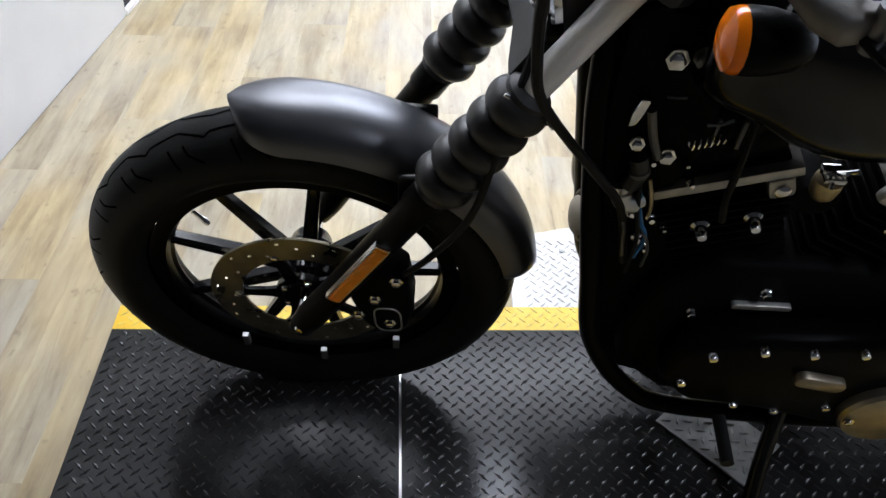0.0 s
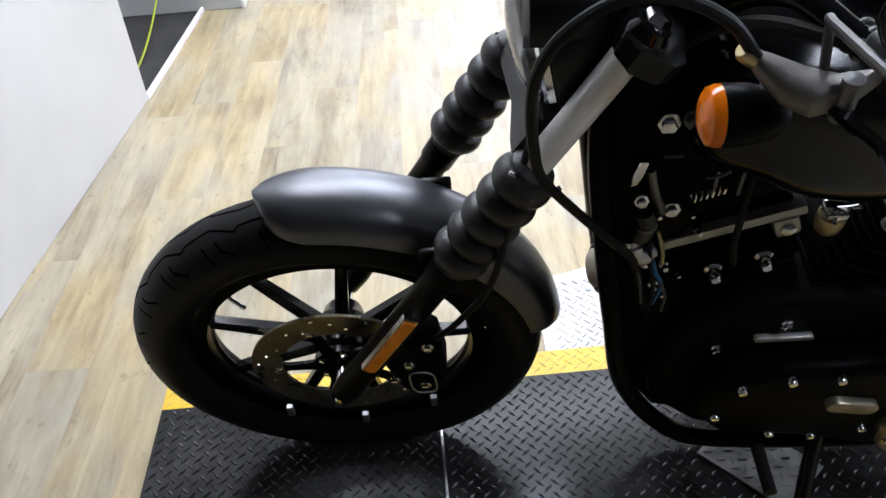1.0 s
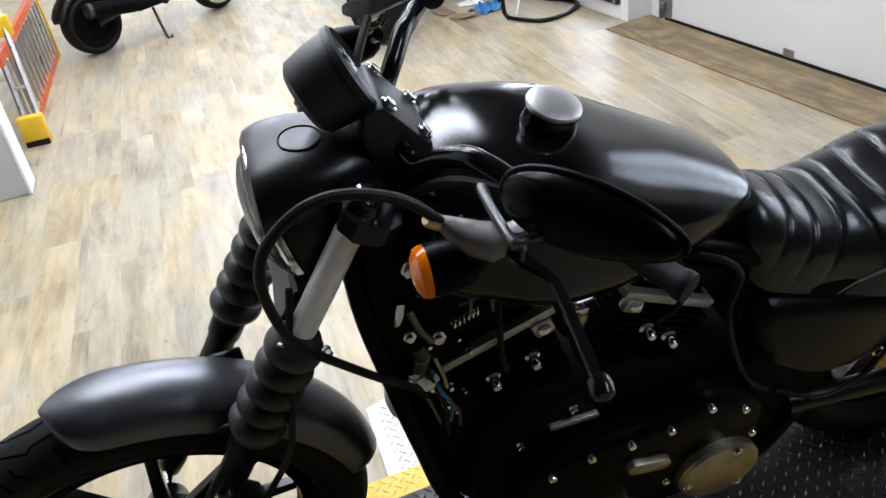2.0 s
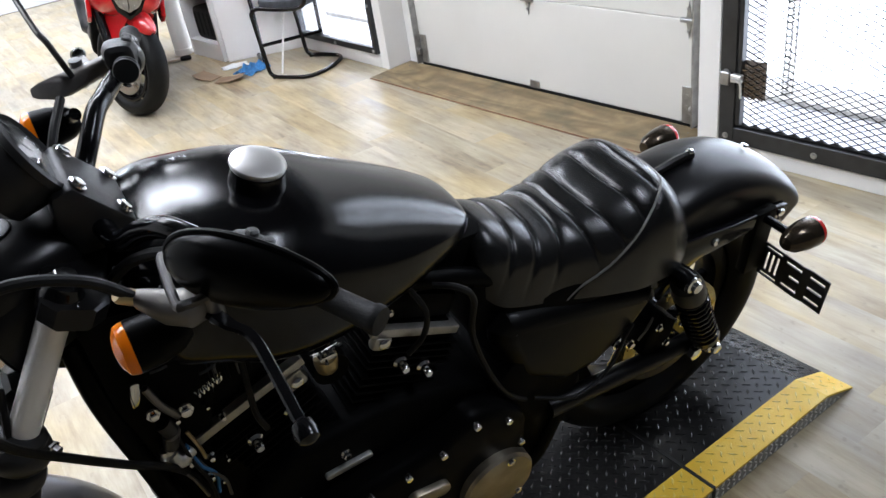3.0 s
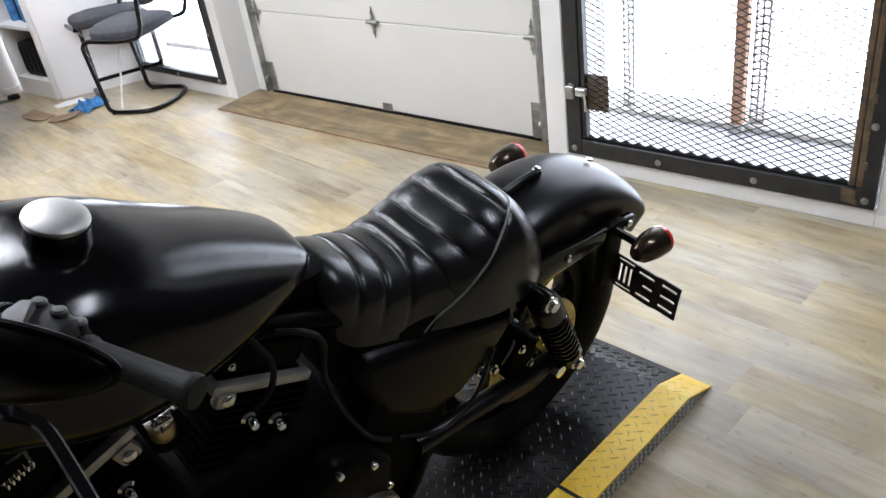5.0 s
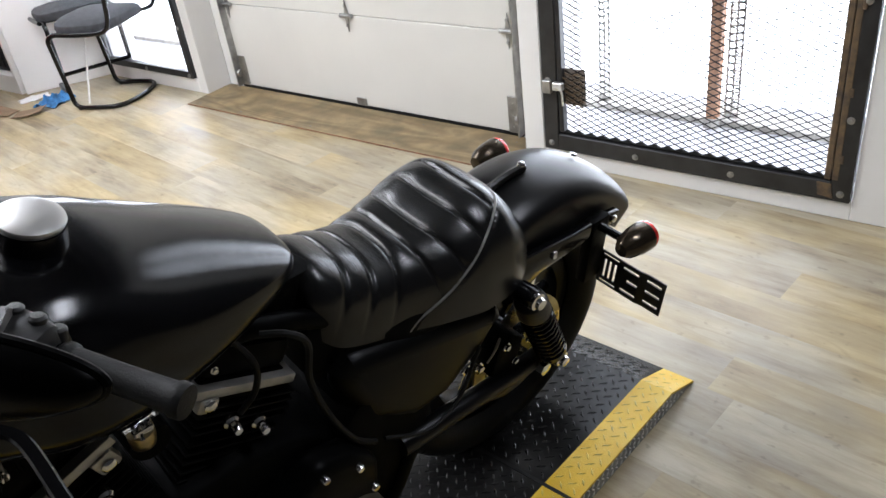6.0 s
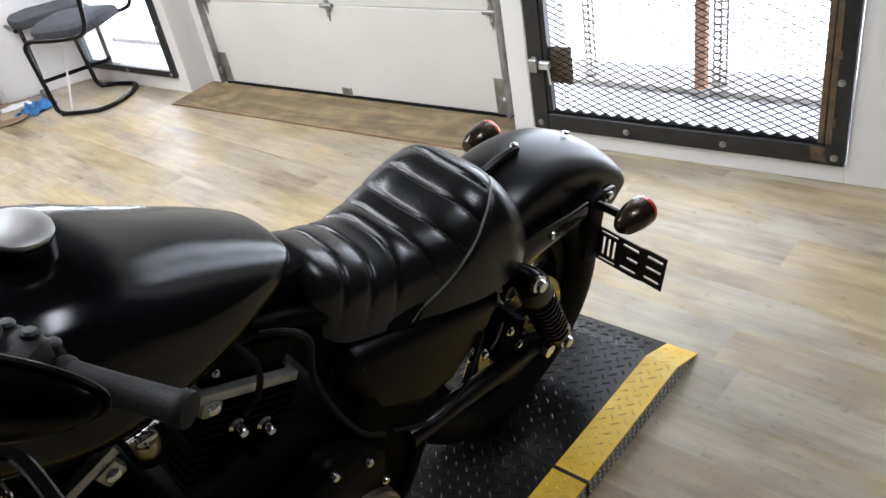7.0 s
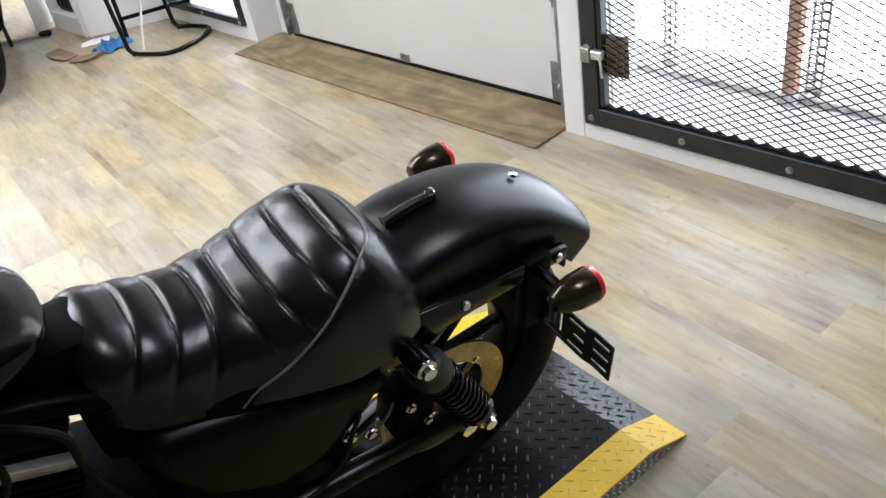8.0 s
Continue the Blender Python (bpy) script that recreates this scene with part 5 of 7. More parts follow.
# sensor and petcock between the rocker boxes
pet = part("intake_sensor", lathe_bm([(0.0, 0), (0.010, 0.001), (0.0165, 0.009), (0.0185, 0.022), (0.018, 0.034), (0.012, 0.036), (0, 0.036)], (0.687, -0.080, 0.686), (0, 0, 1), 20), M_BRASS, bike, "cream brass sensor cup")
part("sensor_clip", box_bm((0.674, -0.096, 0.724), (0.701, -0.066, 0.734), 0.003, 2), M_CHROME, pet, "chrome clip", smooth=False)
for dx, dy, dz in ((-0.024, -0.012, 0.016), (-0.012, -0.016, 0.022), (0.004, -0.018, 0.020), (0.018, -0.014, 0.022), (0.026, -0.008, 0.012), (-0.006, -0.02, -0.006)):
    part("sensor_spring", tube_bm([(0.687, -0.080, 0.730), (0.687 + dx * 0.6, -0.082 + dy * 0.6, 0.732 + dz * 0.5), (0.687 + dx, -0.082 + dy, 0.730 + dz)], 0.0028, 6), M_CHROME, pet)
part("intake", lathe_bm([(0.03, -0.06), (0.032, 0.06)], (0.70, 0.0, 0.66), (0, 1, 0), 20), M_WRINKLE, bike)

# ---- frame ----
for y in (-1, 1):
    part("frame_tube", tube_bm([(0.385, 0.04 * y, 0.90), (0.388, 0.06 * y, 0.80), (0.406, 0.07 * y, 0.666), (0.432, 0.085 * y, 0.50), (0.466, 0.09 * y, 0.325), (0.545, 0.105 * y, 0.205), (0.64, 0.115 * y, 0.165), (0.90, 0.12 * y, 0.165), (1.05, 0.125 * y, 0.21), (1.12, 0.125 * y, 0.34)], 0.016, 12), M_COVER, bike, "gloss black frame tube")
    part("upper_frame_tube", tube_bm([(0.42, 0.03 * y, 0.90), (0.60, 0.05 * y, 0.83), (0.90, 0.07 * y, 0.76), (1.08, 0.08 * y, 0.66), (1.30, 0.09 * y, 0.58)], 0.016, 12), M_COVER, bike, "gloss black frame tube")
    part("rear_frame_tube", tube_bm([(1.08, 0.08 * y, 0.66), (1.11, 0.08 * y, 0.50), (1.12, 0.10 * y, 0.34)], 0.016, 12), M_COVER, bike)
    part("swingarm", tube_bm([(1.09, 0.125 * y, 0.355), (1.25, 0.13 * y, 0.345), (1.38, 0.128 * y, 0.325), (1.50, 0.125 * y, 0.314)], 0.021, 12), M_SATIN, bike, "satin black swingarm")
part("steering_head", lathe_bm([(0.03, -0.10), (0.034, -0.09), (0.034, 0.08), (0.03, 0.09)], (0.415, 0, 0.94), tuple(FORK_DIR), 24), M_GLOSS, bike)
part("backbone", box_bm((0.80, -0.05, 0.70), (1.01, 0.05, 0.80), 0.02, 2), M_WRINKLE, bike)
part("seat_pan", box_bm((0.945, -0.085, 0.60), (1.06, 0.085, 0.745), 0.02, 2), M_WRINKLE, bike)
part("battery_box", box_bm((0.99, -0.095, 0.42), (1.24, 0.095, 0.64), 0.012, 2), M_WRINKLE, bike)
part("gearbox_cover", slab_bm([(0.98, 0.24), (0.97, 0.50), (1.03, 0.56), (1.15, 0.52), (1.17, 0.40), (1.15, 0.28), (1.08, 0.22)], "y", -0.125, 0.10, 0.02, 2), M_WRINKLE, bike, "black gearbox and oil tank")
reg = part("regulator", slab_bm([(0.415, 0.70), (0.440, 0.50), (0.472, 0.30), (0.535, 0.195), (0.62, 0.17), (0.62, 0.45), (0.56, 0.70)], "y", -0.062, 0.062, 0.006, 2), M_WRINKLE, bike, "black voltage regulator and its mount")
for k in range(7):
    part("cooling_fin", box_bm((0.446 - 0.0065 * k, -0.058, 0.40 + 0.034 * k), (0.478 - 0.0065 * k, 0.058, 0.407 + 0.034 * k), 0.001, 1), M_WRINKLE, reg, smooth=False)
part("coil_cover", box_bm((0.485, -0.060, 0.735), (0.60, 0.02, 0.80), 0.01, 2), M_WRINKLE, bike)
part("rear_axle", lathe_bm([(0.0, -0.165), (0.016, -0.163), (0.018, -0.150), (0.012, -0.148), (0.012, 0.16), (0, 0.161)], (1.457, 0, 0.314), (0, 1, 0), 6), M_CHROME, bike)
part("exhaust_header", tube_bm([(0.56, 0.10, 0.62), (0.50, 0.16, 0.60), (0.45, 0.19, 0.50), (0.47, 0.20, 0.36), (0.60, 0.20, 0.24), (0.90, 0.20, 0.22)], 0.021, 14), M_SMOKE, bike, "dark heat-stained exhaust header")
rc = part("rear_caliper", slab_bm([(1.33, 0.35), (1.345, 0.42), (1.385, 0.44), (1.42, 0.41), (1.405, 0.35), (1.365, 0.325)], "y", -0.125, -0.055, 0.008, 2), M_WRINKLE, bike, "black rear brake caliper")
for x, z in ((1.365, 0.42), (1.395, 0.36)):
    part("caliper_bolt", bolt_bm((x, -0.125, z), (0, -1, 0), 0.007, 0.009), M_CHROME, rc)
for x, z, r in ((1.235, 0.475, 0.012), (1.255, 0.435, 0.008), (1.29, 0.415, 0.008)):
    part("linkage_bolt", bolt_bm((x, -0.122, z), (0, -1, 0), r, 0.012), M_CHROME, bike)
part("brake_line", tube_bm([(1.05, -0.13, 0.42), (1.14, -0.15, 0.385), (1.22, -0.145, 0.41), (1.255, -0.14, 0.47), (1.27, -0.14, 0.50)], 0.004, 8), M_RUBBER, bike)
part("brake_line_clip", tube_bm([(1.30, -0.135, 0.43), (1.315, -0.14, 0.46), (1.33, -0.135, 0.475), (1.322, -0.13, 0.44)], 0.0022, 6), M_PIPING, bike)


# ---- shocks ----
def shock(sg):
    a, b = V(1.367, 0.158 * sg, 0.581), V(1.482, 0.155 * sg, 0.342)
    d = (b - a).normalized()
    ln = (b - a).length
    s = part("rear_shock", lathe_bm([(0.012, 0.0), (0.012, ln)], a, d, 16), M_BLACKSTEEL, bike, "black rear shock absorber with coil spring")
    part("upper_cup", lathe_bm([(0.018, 0.012), (0.030, 0.02), (0.033, 0.035), (0.033, 0.062), (0.028, 0.066)], a, d, 28), M_CAST, s, "black spring collar")
    part("lower_cup", lathe_bm([(0.024, ln - 0.04), (0.033, ln - 0.035), (0.033, ln - 0.02), (0.02, ln - 0.012)], a, d, 28), M_GLOSS, s)
    part("body", lathe_bm([(0.022, 0.06), (0.022, ln - 0.05)], a, d, 20), M_GLOSS, s)
    x, y, _ = frame_of(d)
    turns, pts = 9, []
    for i in range(turns * 12 + 1):
        t = i / (turns * 12)
        w = 2 * math.pi * turns * t
        pts.append(a + d * (0.064 + (ln - 0.104) * t) + (x * math.cos(w) + y * math.sin(w)) * 0.030)
    part("coil_spring", tube_bm(pts, 0.0042, 8, 1, smooth=False), M_GLOSS, s, "black coil spring")
    for p in (a, b):
        part("eye", lathe_bm([(0.0, -0.02), (0.02, -0.02), (0.022, 0), (0.02, 0.02), (0, 0.02)], p, (0, 1, 0), 24), M_GLOSS, s)
        part("eye_bolt", lathe_bm([(0.017, 0), (0.017, 0.006), (0.012, 0.008), (0.011, 0.016), (0.0, 0.017)], p + V(0, 0.02 * sg, 0), (0, sg, 0), 24), M_CHROME, s, "chrome acorn bolt")
    return s


shock(-1)
shock(1)


# ---- turn signals ----
def signal(at, facing, lens, body, stalk_to, label, r=0.039, length=0.062):
    f = Vector(facing).normalized()
    at = Vector(at)
    s = part("turn_signal", lathe_bm([(0.0, -length), (r * 0.45, -length * 0.97), (r * 0.78, -length * 0.75), (r * 0.97, -length * 0.35), (r, 0.0), (r * 0.98, 0.004), (0, 0.004)], at, f, 32), body, bike, label)
    part("lens", lathe_bm([(r * 0.985, 0.004), (r * 0.98, 0.008), (r * 0.9, 0.014), (r * 0.6, 0.019), (r * 0.25, 0.021), (0.0, 0.0215)], at, f, 32), lens, s, "coloured lens")
    part("stalk", tube_bm([at - f * length * 0.5, Vector(stalk_to)], 0.009, 10, smooth=False), M_GLOSS, s)
    return s


for sg in (-1, 1):
    signal((0.450, 0.234 * sg, 1.033), (-1, 0, 0.0), M_AMBER, M_COVER, (0.50, 0.20 * sg, 1.06), "front turn signal with amber lens and black housing", 0.0285, 0.056)
    signal((1.660, 0.200 * sg, 0.583), (1, 0.05 * sg, 0), M_REDLENS, M_SMOKE, (1.62, 0.11 * sg, 0.585), "rear turn signal with red lens and smoked housing", 0.031, 0.070)

# ---- headlamp ----
HL = Vector((-1, 0, -0.20)).normalized()
hc = V(0.330, 0, 0.968)
lamp_shell = part("headlamp", lathe_bm([(0.0, -0.115), (0.040, -0.112), (0.066, -0.098), (0.084, -0.06), (0.0925, -0.02), (0.0935, 0.008), (0.090, 0.012)], hc, HL, 48), M_SATIN, bike, "satin black bullet headlamp")
part("trim_ring", lathe_bm([(0.090, 0.010), (0.0945, 0.012), (0.0945, 0.020), (0.089, 0.024), (0.086, 0.020), (0.086, 0.010)], hc, HL, 48), M_CHROME, lamp_shell, "thin chrome trim ring")
part("reflector_bowl", lathe_bm([(0.086, 0.014), (0.075, -0.015), (0.05, -0.045), (0.015, -0.055), (0.0, -0.055)], hc, HL, 40), M_CHROME, lamp_shell)
part("lamp_lens", lathe_bm([(0.0875, 0.014), (0.0865, 0.022), (0.078, 0.036), (0.055, 0.048), (0.025, 0.054), (0.0, 0.055)], hc, HL, 48), M_CLEAR, lamp_shell, "clear domed headlamp lens")
part("mount_button", lathe_bm([(0.026, -0.012), (0.026, 0.0005), (0.0245, 0.0012), (0.0235, -0.0006), (0, 0.0)], V(0.358, -0.006, 1.0665), (0.03, 0, 1), 28), M_SATIN, lamp_shell, "round mounting plug")
rings = []
for x, w, zt, dz in ((0.288, 0.078, 1.046, 0.050), (0.294, 0.085, 1.057, 0.055), (0.312, 0.089, 1.064, 0.060), (0.348, 0.086, 1.067, 0.055), (0.395, 0.074, 1.064, 0.045), (0.428, 0.058, 1.056, 0.035), (0.440, 0.048, 1.048, 0.028)):
    ring = [(x, w * math.copysign(abs(math.cos(a)) ** 0.65, math.cos(a)), zt - dz + dz * math.sin(a) ** 0.75) for a in [math.pi * q / 24 for q in range(25)]]
    ring += [(x, w * 0.9 * math.cos(a), zt - dz - 0.004 + (dz - 0.006) * max(math.sin(a), 0) ** 0.8) for a in [math.pi * (24 - q) / 24 for q in range(25)]]
    rings.append(ring)
part("visor", loft(rings), M_SATIN, lamp_shell, "satin black headlamp visor")

# ---- speedometer and riser ----
SD = Vector((0.9, 0, 0.42)).normalized()
sc = V(0.412, 0.005, 1.124)
sp = part("speedometer", lathe_bm([(0.0, -0.044), (0.038, -0.043), (0.047, -0.036), (0.051, -0.010), (0.052, 0.018), (0.050, 0.024)], sc, SD, 44), M_CAST, bike, "round black speedometer housing")
part("bezel", lathe_bm([(0.050, 0.016), (0.0545, 0.018), (0.0545, 0.026), (0.050, 0.029), (0.048, 0.024)], sc, SD, 44), M_CAST, sp)
part("dial", lathe_bm([(0.049, 0.018), (0.0, 0.018)], sc, SD, 32), M_RUBBER, sp, "dark speedometer dial")
part("dial_glass", lathe_bm([(0.049, 0.0245), (0.0, 0.0255)], sc, SD, 32), M_CLEAR, sp)
rb = part("riser_block", slab_bm([(0.425, 1.065), (0.43, 1.105), (0.455, 1.112), (0.508, 1.045), (0.50, 1.02), (0.44, 1.02)], "y", -0.052, 0.052, 0.006, 2), M_CAST, bike, "black handlebar riser clamp")
for x, y, z in ((0.462, -0.038, 1.106), (0.462, 0.038, 1.106), (0.50, -0.038, 1.058), (0.50, 0.038, 1.058)):
    part("riser_bolt", bolt_bm((x, y, z), (0.8, 0, 0.6), 0.0075, 0.006, False), M_CHROME, rb)

# ---- handlebar, controls ----
hb = part("handlebar", tube_bm([(0.653, -0.366, 1.067), (0.599, -0.262, 1.074), (0.556, -0.195, 1.083), (0.537, -0.165, 1.089), (0.521, -0.14, 1.088), (0.501, -0.11, 1.071), (0.476, -0.075, 1.045), (0.466, 0, 1.062), (0.476, 0.075, 1.045), (0.501, 0.11, 1.071), (0.521, 0.14, 1.088), (0.537, 0.165, 1.089), (0.55, 0.19, 1.087), (0.598, 0.27, 1.086), (0.624, 0.385, 1.06)], 0.0127, 14), M_GLOSS, bike, "gloss black handlebar")


def controls(sg):
    e, i0 = (V(0.656, -0.372, 1.067), V(0.600, -0.264, 1.074)) if sg < 0 else (V(0.628, 0.395, 1.058), V(0.598, 0.272, 1.085))
    d = (i0 - e).normalized()
    g = part("grip", lathe_bm([(0.0, 0), (0.0148, 0.001), (0.0158, 0.004), (0.0158, 0.010), (0.0138, 0.014), (0.0132, 0.06), (0.0134, 0.106), (0.0156, 0.109), (0.0160, 0.114), (0.014, 0.118)], e, d, 28), M_RUBBER, hb, "black rubber grip")
    sw = part("switch_housing", lathe_bm([(0.016, 0.0), (0.021, 0.003), (0.023, 0.012), (0.023, 0.034), (0.019, 0.044), (0.014, 0.046)], i0, d, 24), M_SATIN, hb)
    pod = i0 + d * 0.026 + V(-0.006, 0, 0.012)
    cr = V(d.y, -d.x, 0).normalized()
    rings = []
    for t, w, h in ((-0.030, 0.012, 0.010), (-0.026, 0.019, 0.017), (-0.010, 0.023, 0.021), (0.014, 0.023, 0.022), (0.028, 0.019, 0.018), (0.033, 0.012, 0.011)):
        rings.append([pod + d * t + cr * w * math.copysign(abs(math.cos(q)) ** 0.6, math.cos(q)) + V(0, 0, h) * math.copysign(abs(math.sin(q)) ** 0.6, math.sin(q)) for q in [2 * math.pi * i / 28 for i in range(28)]])
    part("switch_pod", loft(rings), M_CAST, hb, "black switch pod on the handlebar")
    for t, c, z in ((-0.014, 0.012, 0.017), (0.008, 0.013, 0.018), (-0.024, 0.018, 0.002)):
        at = pod + d * t + cr * c * (1 if sg < 0 else -1) + V(0, 0, z)
        part("button", lathe_bm([(0.0075, -0.006), (0.0075, 0.004), (0.0055, 0.0065), (0, 0.007)], at, V(0, 0, 1) + cr * 0.3 * (1 if sg < 0 else -1), 12), M_CAST, hb)
    for t in (0.040, 0.052):
        part("strap", lathe_bm([(0.0165, -0.003), (0.0175, 0), (0.0165, 0.003)], i0 + d * (0.03 + t), d, 18), M_CAST, hb, "grey strap round the handlebar")
    perch = part("lever_perch", loft([[V(*c) + V(0, a * w * 0.6, b * h) + V(a * w * 0.6, 0, 0) for a, b in [(math.copysign(abs(math.cos(q)) ** 0.7, math.cos(q)), math.copysign(abs(math.sin(q)) ** 0.7, math.sin(q))) for q in [2 * math.pi * i / 24 for i in range(24)]]] for c, w, h in (((0.463, 0.230 * sg, 1.091), 0.006, 0.007), ((0.470, 0.236 * sg, 1.088), 0.011, 0.010), ((0.492, 0.252 * sg, 1.079), 0.020, 0.015), ((0.515, 0.262 * sg, 1.075), 0.025, 0.016), ((0.540, 0.262 * sg, 1.080), 0.022, 0.015), ((0.565, 0.250 * sg, 1.092), 0.018, 0.014), ((0.582, 0.238 * sg, 1.104), 0.013, 0.014))]), M_BRACKET, hb, "dark grey lever bracket")
    part("lever_pivot", lathe_bm([(0.009, -0.02), (0.009, 0.02), (0.0, 0.021)], (0.528, 0.272 * sg, 1.080), (0, 0, 1), 16), M_DULL, hb)
    rings = []
    for p, w in zip(spline([(0.520, 0.262 * sg, 1.072), (0.532, 0.295 * sg, 1.069), (0.546, 0.32 * sg, 1.066), (0.548, 0.37 * sg, 1.052), (0.548, 0.418 * sg, 1.038)], 6), [0.010 - 0.004 * min(k, 12) / 12 for k in range(25)]):
        rings.append([p + V(a * w, 0, b * w * 0.6) for a, b in ((-1, 0), (-0.7, -0.8), (0.7, -0.8), (1, 0), (0.7, 0.8), (-0.7, 0.8))])
    lv = part("lever", loft(rings), M_GLOSS, hb, "black hand lever with ball end")
    part("lever_ball", lathe_bm([(0.004, -0.014), (0.010, -0.009), (0.012, 0.0), (0.010, 0.008), (0.004, 0.0115), (0, 0.012)], (0.548, 0.424 * sg, 1.036), (0, sg, -0.25), 16), M_GLOSS, hb)
    # mirror on a bent flat stalk
    mr = part("mirror", mirror_bm(sg), M_MIRROR, bike, "black teardrop mirror")
    part("mirror_rim", mirror_rim_bm(sg), M_COVER, mr, "satin rim of the mirror")
    part("mirror_stalk", tube_bm([(0.516, 0.245 * sg, 1.090), (0.502, 0.256 * sg, 1.140), (0.495, 0.275 * sg, 1.153), (0.486, 0.37 * sg, 1.187), (0.490, 0.380 * sg, 1.190), (0.510, 0.377 * sg, 1.187), (0.530, 0.384 * sg, 1.196)], 0.0042, 10, 4), M_STALK, mr, "bare metal mirror stalk")
    return g


def mirror_rim_bm(sg):
    c = V(0.540, 0.390 * sg, 1.206)
    u = V(0.598, 0.80 * sg, 0.10).normalized()
    n = V(-0.80, 0.598 * sg, 0.10)
    n = (n - u * n.dot(u)).normalized()
    v = n.cross(u)
    ring = [c - n * 0.002 + u * math.cos(a) * 0.0765 + v * math.sin(a) * (0.0315 - 0.007 * math.cos(a)) for a in [2 * math.pi * q / 48 for q in range(49)]]
    return tube_bm(ring, 0.0032, 8, smooth=False)


def mirror_bm(sg):
    """A teardrop shell, domed towards the front, its glass to the rear."""
    c = V(0.540, 0.390 * sg, 1.206)
    u = V(0.598, 0.80 * sg, 0.10).normalized()
    n = V(-0.80, 0.598 * sg, 0.10)
    n = (n - u * n.dot(u)).normalized()
    v = n.cross(u)
    rings = []
    for k in range(11):
        t = k / 10
        r = math.cos(t * math.pi / 2 * 0.93) ** 0.8
        rings.append([c + n * (0.020 * math.sin(t * math.pi / 2)) + (u * math.cos(a) * 0.076 + v * math.sin(a) * (0.031 - 0.007 * math.cos(a))) * r for a in [2 * math.pi * q / 44 for q in range(44)]])
    return loft(rings)


controls(-1)
controls(1)

# ---- cables ----
part("clutch_cable", tube_bm([(0.468, -0.233, 1.089), (0.433, -0.24, 1.134), (0.386, -0.243, 1.160), (0.345, -0.243, 1.159), (0.308, -0.24, 1.130), (0.289, -0.235, 1.092), (0.285, -0.225, 1.045), (0.290, -0.21, 0.98), (0.302, -0.185, 0.915), (0.335, -0.165, 0.85), (0.39, -0.145, 0.765), (0.430, -0.115, 0.69), (0.455, -0.085, 0.61), (0.475, -0.075, 0.52)], 0.0057, 10), M_RUBBER, bike, "black clutch cable")
part("cable_ferrule", lathe_bm([(0.0085, 0), (0.0085, 0.014), (0.006, 0.018)], (0.464, -0.232, 1.091), (-0.75, -0.1, 0.65), 14), M_BRASS, bike)
part("brake_cable", tube_bm([(0.490, 0.205, 1.085), (0.46, 0.15, 1.06), (0.43, 0.11, 1.00), (0.40, 0.08, 0.94), (0.36, 0.06, 0.89)], 0.006, 10), M_RUBBER, bike)
part("wiring_loom", tube_bm([(0.56, -0.215, 1.085), (0.50, -0.14, 1.06), (0.46, -0.08, 1.0), (0.43, -0.05, 0.93)], 0.007, 8), M_RUBBER, bike)
for pts, r in (([(0.57, -0.075, 0.80), (0.565, -0.095, 0.74), (0.565, -0.10, 0.69), (0.575, -0.095, 0.645)], 0.005), ([(0.83, -0.08, 0.79), (0.85, -0.10, 0.74), (0.845, -0.10, 0.69), (0.82, -0.09, 0.65)], 0.005), ([(0.87, -0.09, 0.775), (0.90, -0.115, 0.775), (0.925, -0.12, 0.74), (0.925, -0.115, 0.66), (0.95, -0.12, 0.56), (0.99, -0.125, 0.47), (1.03, -0.13, 0.43)], 0.0055)):
    part("plug_lead", tube_bm(pts, r, 8), M_RUBBER, bike)
for x, z, r in ((0.453, 0.891, 0.009), (0.479, 0.746, 0.0075), (0.439, 0.764, 0.0065), (0.460, 0.640, 0.0055)):
    ff = part("frame_fitting", bolt_bm((x, -0.085, z), (0, -1, 0.2), r, 0.009), M_CHROME, bike)
    part("washer", lathe_bm([(r * 1.35, 0.0), (r * 1.35, 0.0025), (0, 0.003)], (x, -0.083, z), (0, -1, 0.2), 18), M_DULL, ff)
part("coil_strap", slab_bm([(0.428, 0.838), (0.439, 0.836), (0.436, 0.818), (0.430, 0.798), (0.419, 0.794), (0.421, 0.815)], "y", -0.092, -0.082, 0.003, 2), M_CHROME, bike, "chrome strap by the neck")
part("drain_tube", tube_bm([(0.442, -0.09, 0.822), (0.452, -0.094, 0.785), (0.467, -0.09, 0.748)], 0.0055, 10), M_DULL, bike, "grey breather tube")
part("coil_spring_cap", tube_bm([(0.497 + 0.0011 * k, -0.090 + 0.0055 * math.sin(k * 1.05), 0.770 + 0.00045 * k + 0.0055 * math.cos(k * 1.05)) for k in range(37)], 0.0014, 6, 1, smooth=False), M_CHROME, bike, "small bright spring")
part("harness_clip", tube_bm([(0.455, -0.086, 0.840), (0.466, -0.088, 0.841), (0.477, -0.086, 0.840)], 0.0018, 6), M_DULL, bike)
part("harness_clip", tube_bm([(0.511, -0.086, 0.801), (0.525, -0.088, 0.805), (0.539, -0.086, 0.811)], 0.0022, 6), M_DULL, bike)
elbow = part("breather_elbow", tube_bm([(0.436, -0.086, 0.690), (0.440, -0.092, 0.672), (0.452, -0.093, 0.664), (0.468, -0.085, 0.664)], [0.010, 0.0135, 0.0125, 0.009], 14), M_CAPSTEEL, bike, "bright elbow fitting beside the rocker box")
part("hose_clamp", lathe_bm([(0.0125, -0.003), (0.0135, 0), (0.0125, 0.003)], (0.451, -0.09, 0.722), (0.25, 0, -1), 18), M_DULL, elbow)
part("hose", tube_bm([(0.445, -0.088, 0.745), (0.451, -0.09, 0.722), (0.444, -0.089, 0.695)], 0.0115, 12), M_BOOT, elbow, "short rubber hose")
